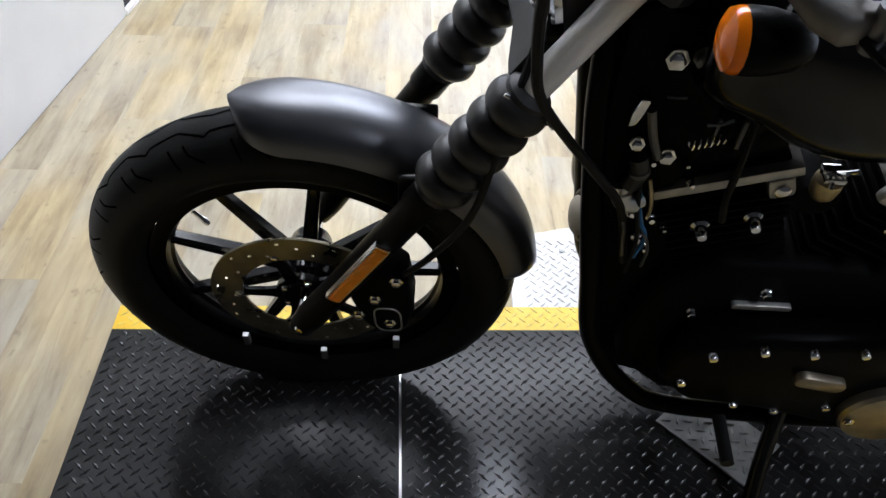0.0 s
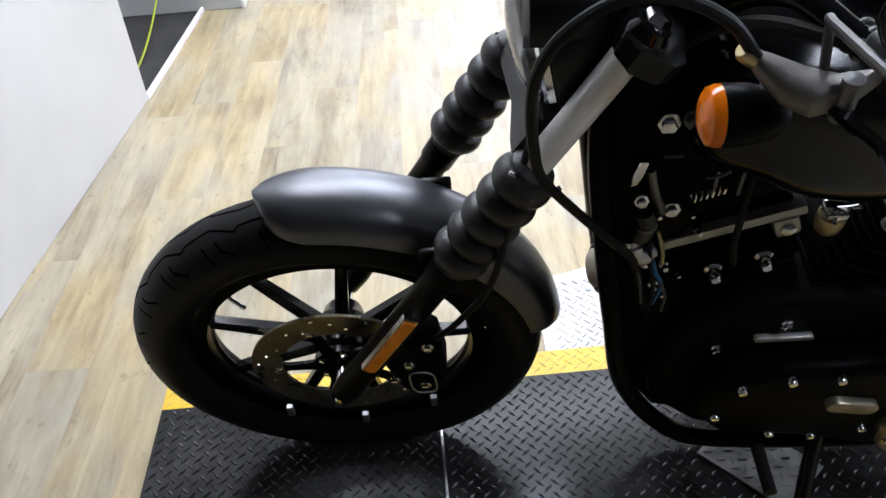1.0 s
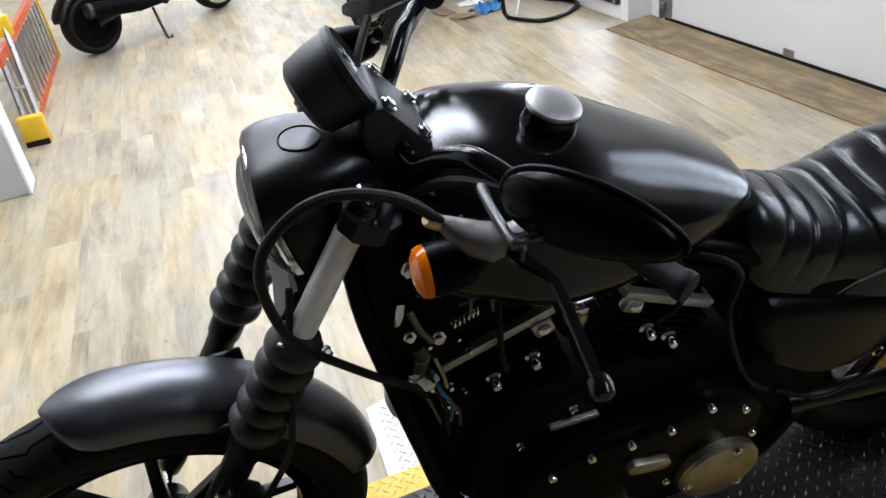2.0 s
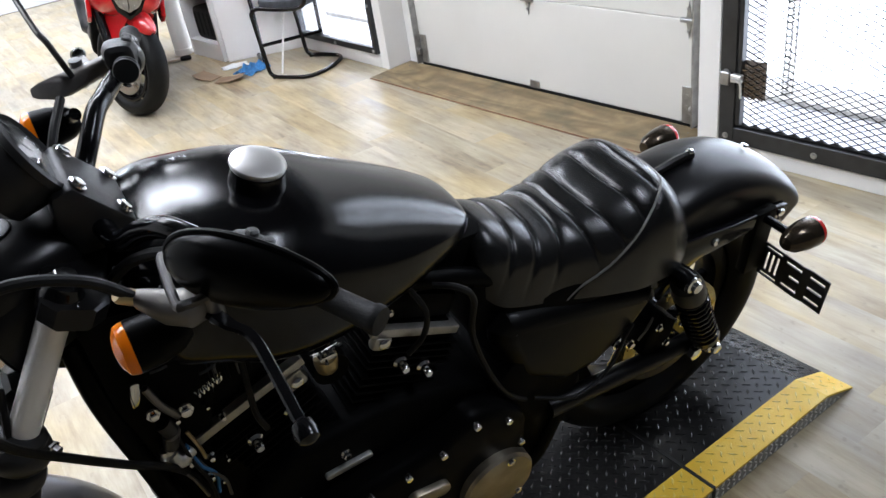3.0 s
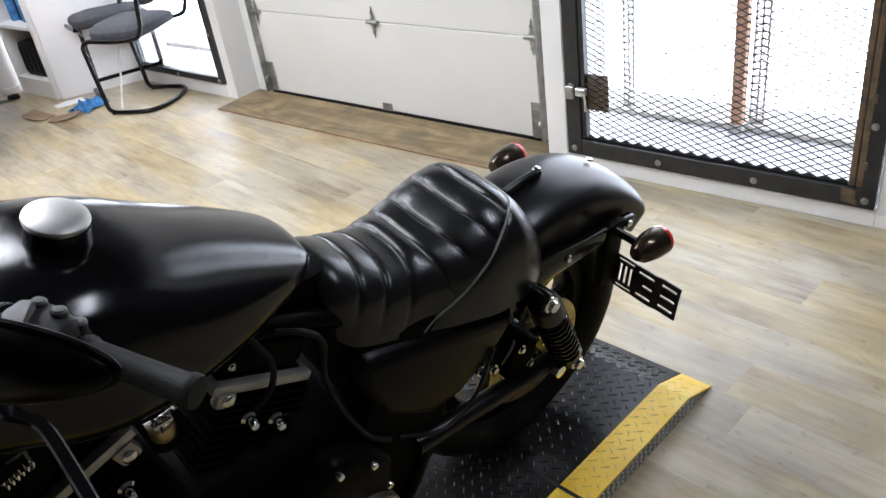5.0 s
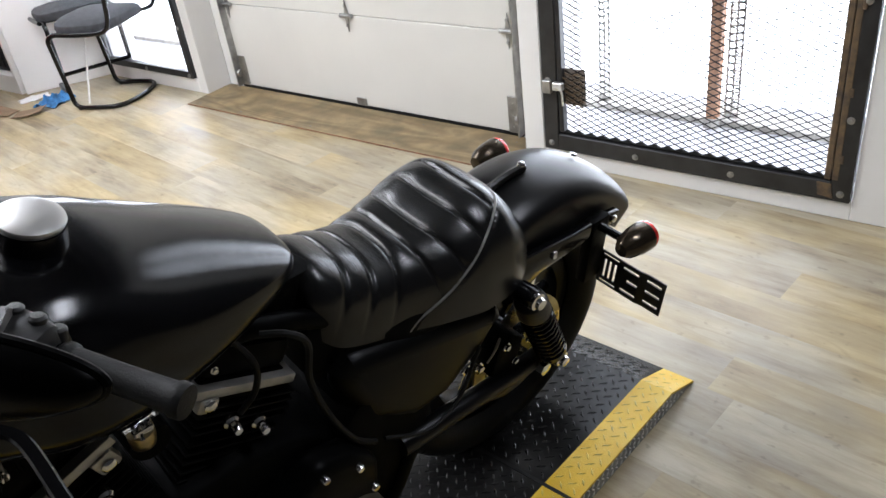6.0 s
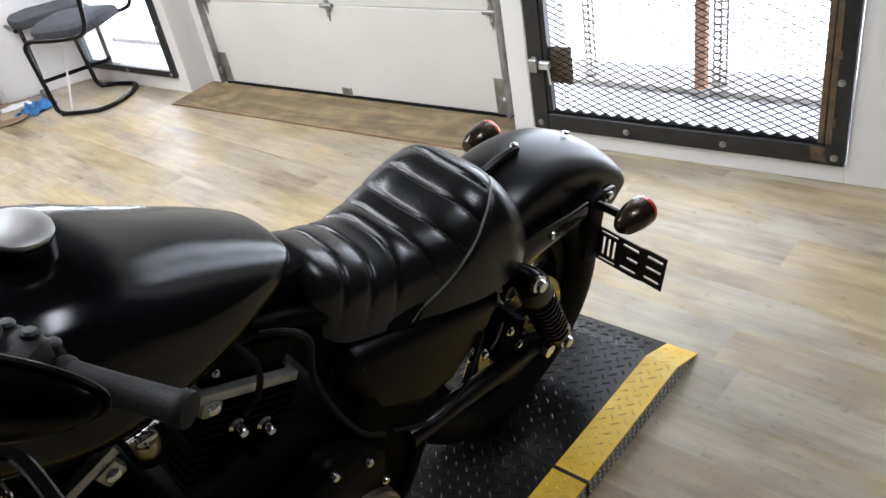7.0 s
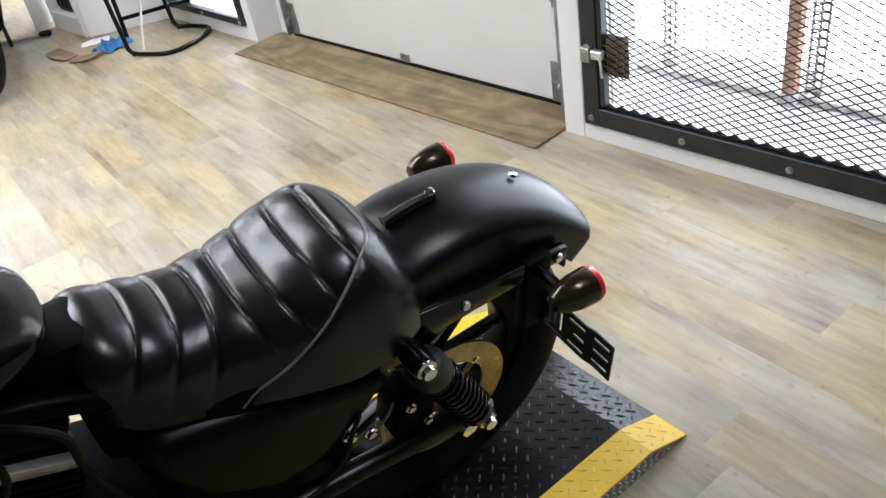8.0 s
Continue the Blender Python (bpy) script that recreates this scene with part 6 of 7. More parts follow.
hn = part("horn", lathe_bm([(0.0, 0.010), (0.018, 0.012), (0.031, 0.016), (0.038, 0.012), (0.040, 0.004), (0.038, -0.004), (0.026, -0.020), (0.0, -0.022)], (0.420, -0.030, 0.562), (-1, -0.15, 0.12), 32), M_COVER, bike, "round horn with a pale face")
part("horn_face", lathe_bm([(0.029, 0.0165), (0.025, 0.021), (0.012, 0.025), (0.0, 0.025)], (0.420, -0.030, 0.562), (-1, -0.15, 0.12), 32), M_PLATE, hn, "pale yellowed horn face")
for pts in ([(0.439, -0.088, 0.655), (0.452, -0.097, 0.625), (0.458, -0.092, 0.596), (0.466, -0.088, 0.55)], [(0.470, -0.088, 0.645), (0.478, -0.096, 0.620), (0.495, -0.093, 0.576), (0.497, -0.09, 0.53)]):
    part("wire", tube_bm(pts, 0.0026, 6), M_DULL, bike)
part("neck_panel", slab_bm([(0.395, 0.95), (0.398, 0.78), (0.418, 0.64), (0.485, 0.60), (0.525, 0.74), (0.53, 0.93)], "y", -0.075, 0.075, 0.01, 2), M_WRINKLE, bike)

# ---- plate bracket ----
def plate_bracket():
    bm = bmesh.new()
    y0, y1, z0, z1 = -0.278, -0.120, 0.422, 0.507
    slots = [(0.73, 0.14, 0.95, 0.22), (0.73, 0.46, 0.95, 0.54), (0.73, 0.78, 0.95, 0.86), (0.38, 0.12, 0.62, 0.20), (0.38, 0.80, 0.62, 0.88), (0.46, 0.46, 0.62, 0.54), (0.08, 0.22, 0.12, 0.78), (0.16, 0.22, 0.20, 0.78), (0.24, 0.22, 0.28, 0.78), (0.05, 0.06, 0.30, 0.12), (0.05, 0.88, 0.30, 0.94)]
    us = sorted({0.0, 1.0, *[s[0] for s in slots], *[s[2] for s in slots]})
    vs = sorted({0.0, 1.0, *[s[1] for s in slots], *[s[3] for s in slots]})
    for a, b in zip(us, us[1:]):
        for c, d in zip(vs, vs[1:]):
            m, n = (a + b) / 2, (c + d) / 2
            if any(s[0] < m < s[2] and s[1] < n < s[3] for s in slots):
                continue
            q = [(1.650 + 0.004 * (u > 0.66), y1 + (y0 - y1) * u, z0 + (z1 - z0) * v - 0.0 * u) for u, v in ((a, c), (b, c), (b, d), (a, d))]
            bm.faces.new([bm.verts.new(p) for p in q])
    bmesh.ops.remove_doubles(bm, verts=bm.verts, dist=0.0003)
    bmesh.ops.solidify(bm, geom=list(bm.faces), thickness=0.003)
    pb = part("plate_bracket", bm, M_BLACKSTEEL, bike, "black slotted number plate bracket, empty", smooth=False)
    part("bracket_arm", box_bm((1.60, -0.125, 0.44), (1.652, -0.100, 0.60), 0.004, 2), M_WRINKLE, pb)


plate_bracket()
# side stand
ss = part("side_stand", tube_bm([(0.80, -0.135, 0.215), (0.785, -0.20, 0.13), (0.775, -0.262, 0.058)], 0.014, 12), M_GLOSS, bike, "black side stand, folded out")
part("foot", box_bm((0.745, -0.30, 0.048), (0.81, -0.235, 0.060), 0.004, 2), M_GLOSS, ss)
part("stand_end", lathe_bm([(0.016, -0.004), (0.016, 0.004), (0, 0.005)], (0.775, -0.266, 0.062), (0, -0.6, -0.3), 16), M_CHROME, ss)
part("shift_peg", tube_bm([(0.70, -0.15, 0.20), (0.70, -0.235, 0.205)], 0.011, 12, smooth=False), M_RUBBER, bike, "black rubber foot peg")

for x, z, r in ((0.463, 0.735, 0.006), (0.487, 0.628, 0.007), (0.478, 0.585, 0.008), (0.492, 0.566, 0.006), (0.505, 0.735, 0.005), (0.520, 0.700, 0.006), (0.508, 0.610, 0.005)):
    part("wire_terminal", lathe_bm([(r, 0), (r, 0.006), (r * 0.6, 0.009), (r * 0.55, 0.015), (0, 0.016)], (x, -0.078, z), (0.1, -1, 0.15), 10), M_CHROME, bike)
for m, pts in ((M_BLUE, [(0.462, -0.085, 0.68), (0.470, -0.098, 0.64), (0.486, -0.094, 0.60), (0.482, -0.09, 0.55)]), (M_RUBBER, [(0.455, -0.085, 0.72), (0.462, -0.10, 0.66), (0.474, -0.10, 0.60), (0.476, -0.095, 0.52)]), (M_BRASS, [(0.47, -0.082, 0.70), (0.478, -0.092, 0.67), (0.481, -0.09, 0.64)])):
    part("wire", tube_bm(pts, 0.003, 6), m, bike)
for k in range(5):
    part("coil_fin", box_bm((0.515 + 0.016 * k, -0.066, 0.745), (0.520 + 0.016 * k, -0.056, 0.79), 0.001, 1), M_DULL if k % 2 else M_COVER, bike, smooth=False)


# the front end is turned slightly to the right about the steering axis
STEER = Matrix.Translation((0.415, 0.007, 0.942)) @ Matrix.Rotation(radians(1.8), 4, FORK_DIR) @ Matrix.Translation((-0.415, 0, -0.94))
for ob in bike.children:
    if ob.name.split(".")[0] in ("front_wheel", "fork_leg", "front_axle", "front_caliper", "brake_hose", "front_fender", "fender_bracket", "lower_clamp", "upper_clamp"):
        ob.matrix_local = STEER


# ---------------- chair ----------------
def cantilever_chair(m, crossbar, label):
    """Front legs stand over the origin; the floor loop and the seat run back along +y."""
    c = thing("chair", m, label, "chair", "chairs by the window")
    r = 0.0125
    for sg in (-1, 1):
        x = 0.195 * sg
        part("leg", tube_bm([(x * 0.9, 0.10, 0.415), (x * 0.98, 0.02, 0.412), (x, -0.022, 0.385), (x, -0.022, 0.32), (x, -0.004, 0.10), (x, 0.004, 0.035), (x, 0.04, r), (x * 1.02, 0.12, r), (x * 1.0, 0.19, r)], r, 12), M_GLOSS, c, "bent black steel leg")
        part("seat_tube", tube_bm([(x * 1.08, 0.03, 0.42), (x * 1.12, 0.20, 0.415), (x * 1.13, 0.34, 0.425), (x * 1.13, 0.395, 0.47), (x * 1.12, 0.42, 0.60), (x * 1.05, 0.45, 0.84)], r * 0.95, 12), M_GLOSS, c, "black steel back upright")
        part("foot_pad", lathe_bm([(0.012, 0), (0.012, 0.008), (0.008, 0.010)], (x, 0.03, 0.0), (0, 0, 1), 10), M_RUBBER, c)
    part("base_bar", tube_bm([(-0.195, 0.185, r), (-0.185, 0.245, r), (-0.13, 0.295, r), (0, 0.318, r), (0.13, 0.295, r), (0.185, 0.245, r), (0.195, 0.185, r)], r, 12), M_GLOSS, c, "curved black floor bar")
    if crossbar:
        part("cross_bar", tube_bm([(-0.195, 0.0, 0.125), (0.195, 0.0, 0.125)], r * 0.9, 10, smooth=False), M_GLOSS, c)
    rings = []
    for z, k in ((0.418, 0.90), (0.428, 0.98), (0.448, 1.0), (0.468, 0.97), (0.482, 0.86), (0.487, 0.55)):
        rings.append([(0.205 * k * math.copysign(abs(math.cos(a)) ** 0.5, math.cos(a)), 0.180 + 0.185 * k * math.copysign(abs(math.sin(a)) ** 0.5, math.sin(a)), z - 0.012 * math.cos(a) ** 2 * k) for a in [2 * math.pi * q / 40 for q in range(40)]])
    part("seat", loft(rings), M_FABRIC, c, "grey padded fabric seat")
    rings = []
    for y, k in ((0.405, 0.9), (0.415, 1.0), (0.44, 1.0), (0.45, 0.88)):
        rings.append([(0.215 * k * math.copysign(abs(math.cos(a)) ** 0.5, math.cos(a)), y + 0.04 * math.sin(a), 0.72 + 0.15 * k * math.copysign(abs(math.sin(a)) ** 0.5, math.sin(a))) for a in [2 * math.pi * q / 40 for q in range(40)]])
    part("backrest", loft(rings), M_RUBBER, c, "black padded backrest")


cantilever_chair(pose(2.243, 3.665, 0, 0, 0, 208), False, "black steel cantilever chair with grey padded seat, turned to the wall")
cantilever_chair(pose(2.352, 3.80, 0, 0, 0, -12.7), True, "black steel cantilever chair with grey padded seat, against its twin")
stick = tagged(part("rod", tube_bm([(2.155, 3.588, 0.002), (2.275, 3.60, 0.40), (2.295, 3.605, 0.46)], 0.006, 8, smooth=False), M_WALL, None), "thin white rod leaning on the chair", "rod")

# ---------------- shelf and post ----------------
shelf = thing("shelf_unit", pose(1.9975, 4.40, 0, 0, 0, -82.9), "white open shelf unit with a black case and bottles", "shelf unit")
part("side_panel", box_bm((-0.205, 0.0, 0), (-0.19, 0.33, 1.3), 0.002, 1), M_WALL, shelf, smooth=False)
part("side_panel", box_bm((0.195, 0.0, 0), (0.215, 0.33, 1.3), 0.002, 1), M_WALL, shelf, smooth=False)
part("back_panel", box_bm((-0.19, 0.315, 0.0), (0.195, 0.33, 1.3)), M_WALL, shelf, smooth=False)
part("plinth", box_bm((-0.19, 0.003, 0.0), (0.195, 0.018, 0.09), 0.002, 1), M_WALL, shelf, smooth=False)
for z in (0.09, 0.42, 0.74, 1.06):
    part("shelf_board", box_bm((-0.19, 0.0, z), (0.195, 0.315, z + 0.022), 0.002, 1), M_WALL, shelf, smooth=False)
case_box = thing("tool_case", shelf.matrix_world @ pose(0.015, 0.12, 0.112), "black ribbed plastic tool case on the shelf", "case")
part("shell", box_bm((-0.15, -0.08, 0.0), (0.15, 0.09, 0.21), 0.022, 3), M_RUBBER, case_box)
for k in range(5):
    part("rib", box_bm((-0.13 + 0.055 * k, -0.086, 0.03), (-0.105 + 0.055 * k, -0.078, 0.18), 0.003, 1), M_RUBBER, case_box)
part("handle", tube_bm([(-0.05, 0, 0.205), (-0.045, 0, 0.235), (0.045, 0, 0.235), (0.05, 0, 0.205)], 0.008, 8), M_RUBBER, case_box)
for k, (x, m, nm) in enumerate(((-0.12, M_BLUE, "blue"), (-0.05, M_RUBBER, "dark"), (0.02, M_BLUE, "blue"), (0.10, M_RUBBER, "dark"))):
    bt = thing("bottle", shelf.matrix_world @ pose(x, 0.10 + 0.02 * (k % 2), 0.442), nm + " bottle of workshop fluid on the shelf", "bottle", "bottles on the shelf")
    part("body", lathe_bm([(0.0, 0), (0.03, 0.001), (0.032, 0.01), (0.032, 0.13), (0.015, 0.155), (0.013, 0.165)], (0, 0, 0), (0, 0, 1), 18), m, bt)
    part("cap", lathe_bm([(0.016, 0.163), (0.016, 0.19), (0, 0.191)], (0, 0, 0), (0, 0, 1), 14), M_WALL, bt)
pipe = thing("column", pose(1.94, 4.70, 0), "white round plastic pipe column", "pipe")
part("tube", lathe_bm([(0.062, 0.0), (0.066, 0.004), (0.066, 0.04), (0.062, 0.045), (0.062, H - 0.01)], (0, 0, 0), (0, 0, 1), 32), M_WALL, pipe)
pole = thing("broom", pose(1.80, 4.50, 0), "broom lying on the floor by the column", "broom")
part("handle", tube_bm([(-0.30, 0.22, 0.015), (0.06, 0.02, 0.012)], 0.011, 10, smooth=False), M_PLATE, pole, "pale wooden handle")
part("socket", lathe_bm([(0.014, 0), (0.017, 0.02), (0.017, 0.06), (0.01, 0.07)], (0.05, 0.025, 0.018), (0.85, -0.5, 0), 12), M_RUBBER, pole)

# ---------------- rag and cardboard ----------------
def crumpled(name, at, sx, sy, hz, material, label, category, seed):
    rng = random.Random(seed)
    ob = thing(name, pose(*at), label, category)
    bm = bmesh.new()
    n = 14
    rows = []
    for i in range(n + 1):
        row = []
        for j in range(n + 1):
            u, v = i / n - 0.5, j / n - 0.5
            d = noise.noise((u * 5 + seed, v * 5, 0.3)) + 0.5 * noise.noise((u * 11, v * 11 + seed, 2.0))
            edge = 1 + 0.25 * noise.noise((u * 3, v * 3, seed + 4.0))
            row.append(bm.verts.new((u * sx * edge, v * sy * edge, 0.004 + hz * max(0.0, 0.35 + d) * (1 - 3.2 * (u * u + v * v) * 0.6))))
        rows.append(row)
    for a, b in zip(rows, rows[1:]):
        for j in range(n):
            bm.faces.new((a[j], a[j + 1], b[j + 1], b[j]))
    bmesh.ops.recalc_face_normals(bm, faces=bm.faces)
    bmesh.ops.solidify(bm, geom=list(bm.faces), thickness=0.003)
    part("cloth" if material is M_BLUE else "sheet", bm, material, ob)
    return ob


crumpled("rag", (2.07, 3.83, 0, 0, 0, 20), 0.17, 0.15, 0.06, M_BLUE, "crumpled blue shop rag on the floor", "rag", 3)
crumpled("rag", (2.03, 4.03, 0, 0, 0, -10), 0.16, 0.09, 0.015, M_WALL, "flat white cloth on the floor", "rag", 8)
for sg, x in ((1, 1.90), (-1, 1.82)):
    cb = thing("cardboard", pose(x, 3.88 - 0.09 * sg, 0, 0, 0, -58 + 14 * sg), "torn brown cardboard flap on the floor", "cardboard", "cardboard scraps")
    rings = []
    for k in range(9):
        t = k / 8
        rings.append([(-0.085 + 0.17 * t, v * (0.055 - 0.02 * abs(t - 0.4)), 0.004 + 0.022 * (t if sg > 0 else 1 - t) ** 3 + w * 0.003) for v, w in ((-1, 0), (1, 0), (1, 1), (-1, 1))])
    part("sheet", loft(rings), M_CARD, cb, smooth=False)

# ---------------- sockets on the grey wall ----------------
sock = thing("wall_plate", pose(-0.662, 2.7845, 0.378), "blank beige wall plate on the grey wall", "wall plate")
part("plate", box_bm((-0.046, -0.006, -0.052), (0.046, 0.0, 0.052), 0.003, 2), M_PLATE, sock, smooth=False)
for x, z in ((-0.03, 0.04), (0.03, -0.04), (0.0, -0.042)):
    part("screw", bolt_bm((x, -0.006, z), (0, -1, 0), 0.003, 0.002, False), M_BRASS, sock)
adp = thing("power_adapter", pose(-0.825, 2.7845, 0.365), "black plug-in power adapter with red light in its socket", "adapter")
part("socket_box", box_bm((-0.050, -0.012, -0.02), (0.012, 0.0, 0.075), 0.004, 2), M_CAST, adp)
part("body", box_bm((-0.018, -0.045, -0.070), (0.040, -0.012, 0.040), 0.006, 2), M_RUBBER, adp)
part("plug", box_bm((-0.030, -0.040, 0.03), (0.004, -0.012, 0.062), 0.006, 2), M_PLATE, adp, "pale plug of the cord")
part("light", lathe_bm([(0.004, 0), (0.003, 0.003), (0, 0.0035)], (0.028, -0.045, -0.012), (0, -1, 0), 10), M_REDLENS, adp)
cord = thing("extension_cord", pose(0, 0, 0), "lime green extension cord hanging down the wall", "cord")
part("cable", tube_bm([(-0.838, 2.745, 0.410), (-0.82, 2.735, 0.365), (-0.767, 2.75, 0.346), (-0.70, 2.765, 0.362), (-0.64, 2.77, 0.45), (-0.60, 2.775, 0.58), (-0.585, 2.775, 0.80), (-0.60, 2.775, 1.4), (-0.62, 2.775, 2.2)], 0.0045, 8), M_CORD, cord)
part("cable", tube_bm([(-0.70, 2.765, 2.2), (-0.695, 2.765, 1.2), (-0.725, 2.755, 0.60), (-0.795, 2.72, 0.34), (-0.875, 2.62, 0.16), (-0.905, 2.45, 0.055), (-0.915, 2.25, 0.012), (-0.93, 2.10, 0.010)], 0.0045, 8), M_CORD, cord)

# ---------------- ladder ----------------
lad = thing("ladder", pose(-0.60, 3.46, 0, 0, 0, -1.8), "orange fibreglass ladder lying on its side against the wall", "ladder")
for z in (0.03, 0.42):
    part("rail", box_bm((-0.012, 0.0, z - 0.03), (0.012, 1.52, z + 0.03), 0.003, 1), M_ORANGE, lad, "orange ladder rail", smooth=False)
for k in range(12):
    part("rung", box_bm((-0.018, 0.09 + 0.12 * k, 0.05), (0.018, 0.125 + 0.12 * k, 0.40), 0.003, 1), M_BRUSHED, lad, "ribbed aluminium rung", smooth=False)
part("end_cap", box_bm((-0.02, 1.50, 0.0), (0.02, 1.56, 0.46), 0.006, 2), M_YELLOWPL, lad, "yellow plastic end cap")
lad2 = thing("step_ladder", pose(-0.55, 3.40, 0, 0, 0, -3), "aluminium ladder with yellow feet leaning on the wall", "ladder")
for x in (-0.045, 0.02):
    part("rail", tube_bm([(x, 0.01, 0.03), (x - 0.05, 0.42, 1.25)], 0.014, 4, smooth=False), M_BRUSHED, lad2, "aluminium ladder rail", smooth=False)
for k in range(4):
    part("rung", tube_bm([(-0.05 - 0.012 * k, 0.09 + 0.10 * k, 0.27 + 0.29 * k), (0.018 - 0.012 * k, 0.09 + 0.10 * k, 0.27 + 0.29 * k)], 0.011, 8, smooth=False), M_BRUSHED, lad2)
part("foot", box_bm((-0.075, -0.03, 0.0), (0.045, 0.03, 0.15), 0.008, 2), M_YELLOWPL, lad2, "yellow plastic foot")
part("foot_pad", box_bm((-0.072, -0.034, 0.0), (0.042, -0.028, 0.03), 0.002, 1), M_RUBBER, lad2)
part("brace", box_bm((-0.08, 0.17, 0.50), (0.03, 0.22, 0.60), 0.008, 2), M_YELLOWPL, lad2, "yellow plastic bracket")


# ---------------- the other motorcycles ----------------
def plain_wheel(parent, x, R, half, name, spokes, rim, discs=True):
    w = part(name, rim_bm(x, R, R * 0.60, R * 0.68, half * 0.8), rim, parent)
    part("tyre", tyre_bm(x, R, R, half, R * 0.68, 20, 180, 16), M_TYRE, w, angle=50)
    part("hub", lathe_bm([(0, -0.05), (0.035, -0.05), (0.04, 0), (0.035, 0.05), (0, 0.05)], (x, 0, R), (0, 1, 0), 20), rim, w)
    for k in range(spokes):
        part("spoke", spoke_bm(x, R, 0.03, R * 0.62, 0.2 + 2 * math.pi * k / spokes, 0.014, 0.009, 0.018), rim, w)
    for y in (-0.055, 0.055) if discs else ():
        part("brake_disc", disc_bm(x, y, R, 0.115, 0.155, 0.004, 18), M_BRUSHED, w, "steel brake disc", smooth=False)
    return w


def red_motorcycle():
    """Faces its own -x; the front axle stands over the origin."""
    m = thing("red_motorcycle", pose(1.302, 3.752, 0, 13, 0, 78), "red sport touring motorcycle with amber signals and black wheels", "motorcycle")
    plain_wheel(m, 0, 0.278, 0.06, "front_wheel", 6, M_GLOSS)
    plain_wheel(m, 1.42, 0.31, 0.075, "rear_wheel", 6, M_GLOSS)
    part("front_fender", fender_bm(0, 0.290, 138, 40, 30, lambda t: 0.322, 0.072, 0.075, 0.45, 0.15), M_RED, m, "glossy red front fender", angle=60)
    for y in (-0.10, 0.10):
        part("fork_leg", tube_bm([(0.0, y, 0.29), (0.22, y, 0.78)], 0.027, 16, smooth=False), M_GLOSS, m, "black fork leg")
        part("fender_stay", slab_bm([(-0.12, 0.56), (-0.05, 0.47), (0.015, 0.33), (0.05, 0.33), (0.12, 0.55), (0.05, 0.60)], "y", y * 0.80 - 0.004, y * 0.80 + 0.004, 0.002, 1), M_RED, m)
        part("caliper", slab_bm([(0.03, 0.24), (0.05, 0.34), (0.10, 0.34), (0.12, 0.25), (0.08, 0.22)], "y", y * 0.55 - 0.025, y * 0.55 + 0.025, 0.006, 2), M_BLACKSTEEL, m)
    # fairing with headlamp
    rings = []
    for x, w, z0, z1 in ((-0.06, 0.05, 0.86, 0.94), (-0.03, 0.11, 0.80, 1.0), (0.05, 0.17, 0.74, 1.08), (0.16, 0.20, 0.70, 1.14), (0.30, 0.21, 0.68, 1.05), (0.46, 0.19, 0.66, 0.98)):
        rings.append([(x, w * math.copysign(abs(math.cos(a)) ** 0.7, math.cos(a)), (z0 + z1) / 2 + (z1 - z0) / 2 * math.copysign(abs(math.sin(a)) ** 0.7, math.sin(a))) for a in [2 * math.pi * q / 32 for q in range(32)]])
    part("fairing", loft(rings), M_RED, m, "glossy red fairing")
    hl = part("headlamp", slab_bm([(-0.115, 0.90), (-0.07, 0.83), (0.0, 0.795), (0.07, 0.83), (0.115, 0.90), (0.06, 0.955), (-0.06, 0.955)], "x", -0.085, 0.06, 0.012, 3), M_BRUSHED, m, "clear headlamp with bright reflector")
    part("lamp_glass", slab_bm([(-0.10, 0.895), (-0.06, 0.84), (0.0, 0.81), (0.06, 0.84), (0.10, 0.895), (0.05, 0.94), (-0.05, 0.94)], "x", -0.100, -0.0855, 0.004, 2), M_CLEAR, hl)
    part("lamp_surround", slab_bm([(-0.14, 0.92), (-0.09, 0.80), (0.0, 0.74), (0.09, 0.80), (0.14, 0.92), (0.12, 0.94), (0.0, 0.785), (-0.12, 0.94)], "x", -0.07, -0.03, 0.006, 2), M_GLOSS, m)
    part("windscreen", slab_bm([(-0.12, 1.05), (-0.10, 1.28), (0.10, 1.28), (0.12, 1.05)], "x", 0.06, 0.066, 0.002, 1), M_CLEAR, m, "clear windscreen")
    for sg in (-1, 1):
        s = part("turn_signal", lathe_bm([(0.0, -0.05), (0.022, -0.04), (0.030, 0.0), (0.0, 0.001)], (0.05, 0.205 * sg, 0.89), (-1, 0.2 * sg, 0), 20), M_GLOSS, m)
        part("lens", lathe_bm([(0.030, 0.001), (0.027, 0.014), (0.012, 0.022), (0, 0.023)], (0.05, 0.205 * sg, 0.89), (-1, 0.2 * sg, 0), 20), M_AMBER, s, "amber signal lens")
        part("stalk", tube_bm([(0.07, 0.205 * sg, 0.89), (0.10, 0.17 * sg, 0.90)], 0.009, 8, smooth=False), M_GLOSS, s)
        part("side_panel", slab_bm([(0.12, 0.72), (0.20, 1.02), (0.52, 0.98), (0.60, 0.84), (0.42, 0.72), (0.28, 0.66), (0.20, 0.66)], "y", 0.19 * sg - 0.012, 0.19 * sg + 0.012, 0.008, 2), M_RED, m, "red side fairing")
        part("handlebar", tube_bm([(0.28, 0.05 * sg, 1.08), (0.30, 0.20 * sg, 1.12), (0.40, 0.38 * sg, 1.08)], 0.012, 10), M_GLOSS, m)
        part("pannier", box_bm((1.15, 0.22 * sg if sg > 0 else -0.44, 0.48), (1.62, 0.44 if sg > 0 else -0.22, 0.82), 0.05, 3), M_RUBBER, m, "black side case")
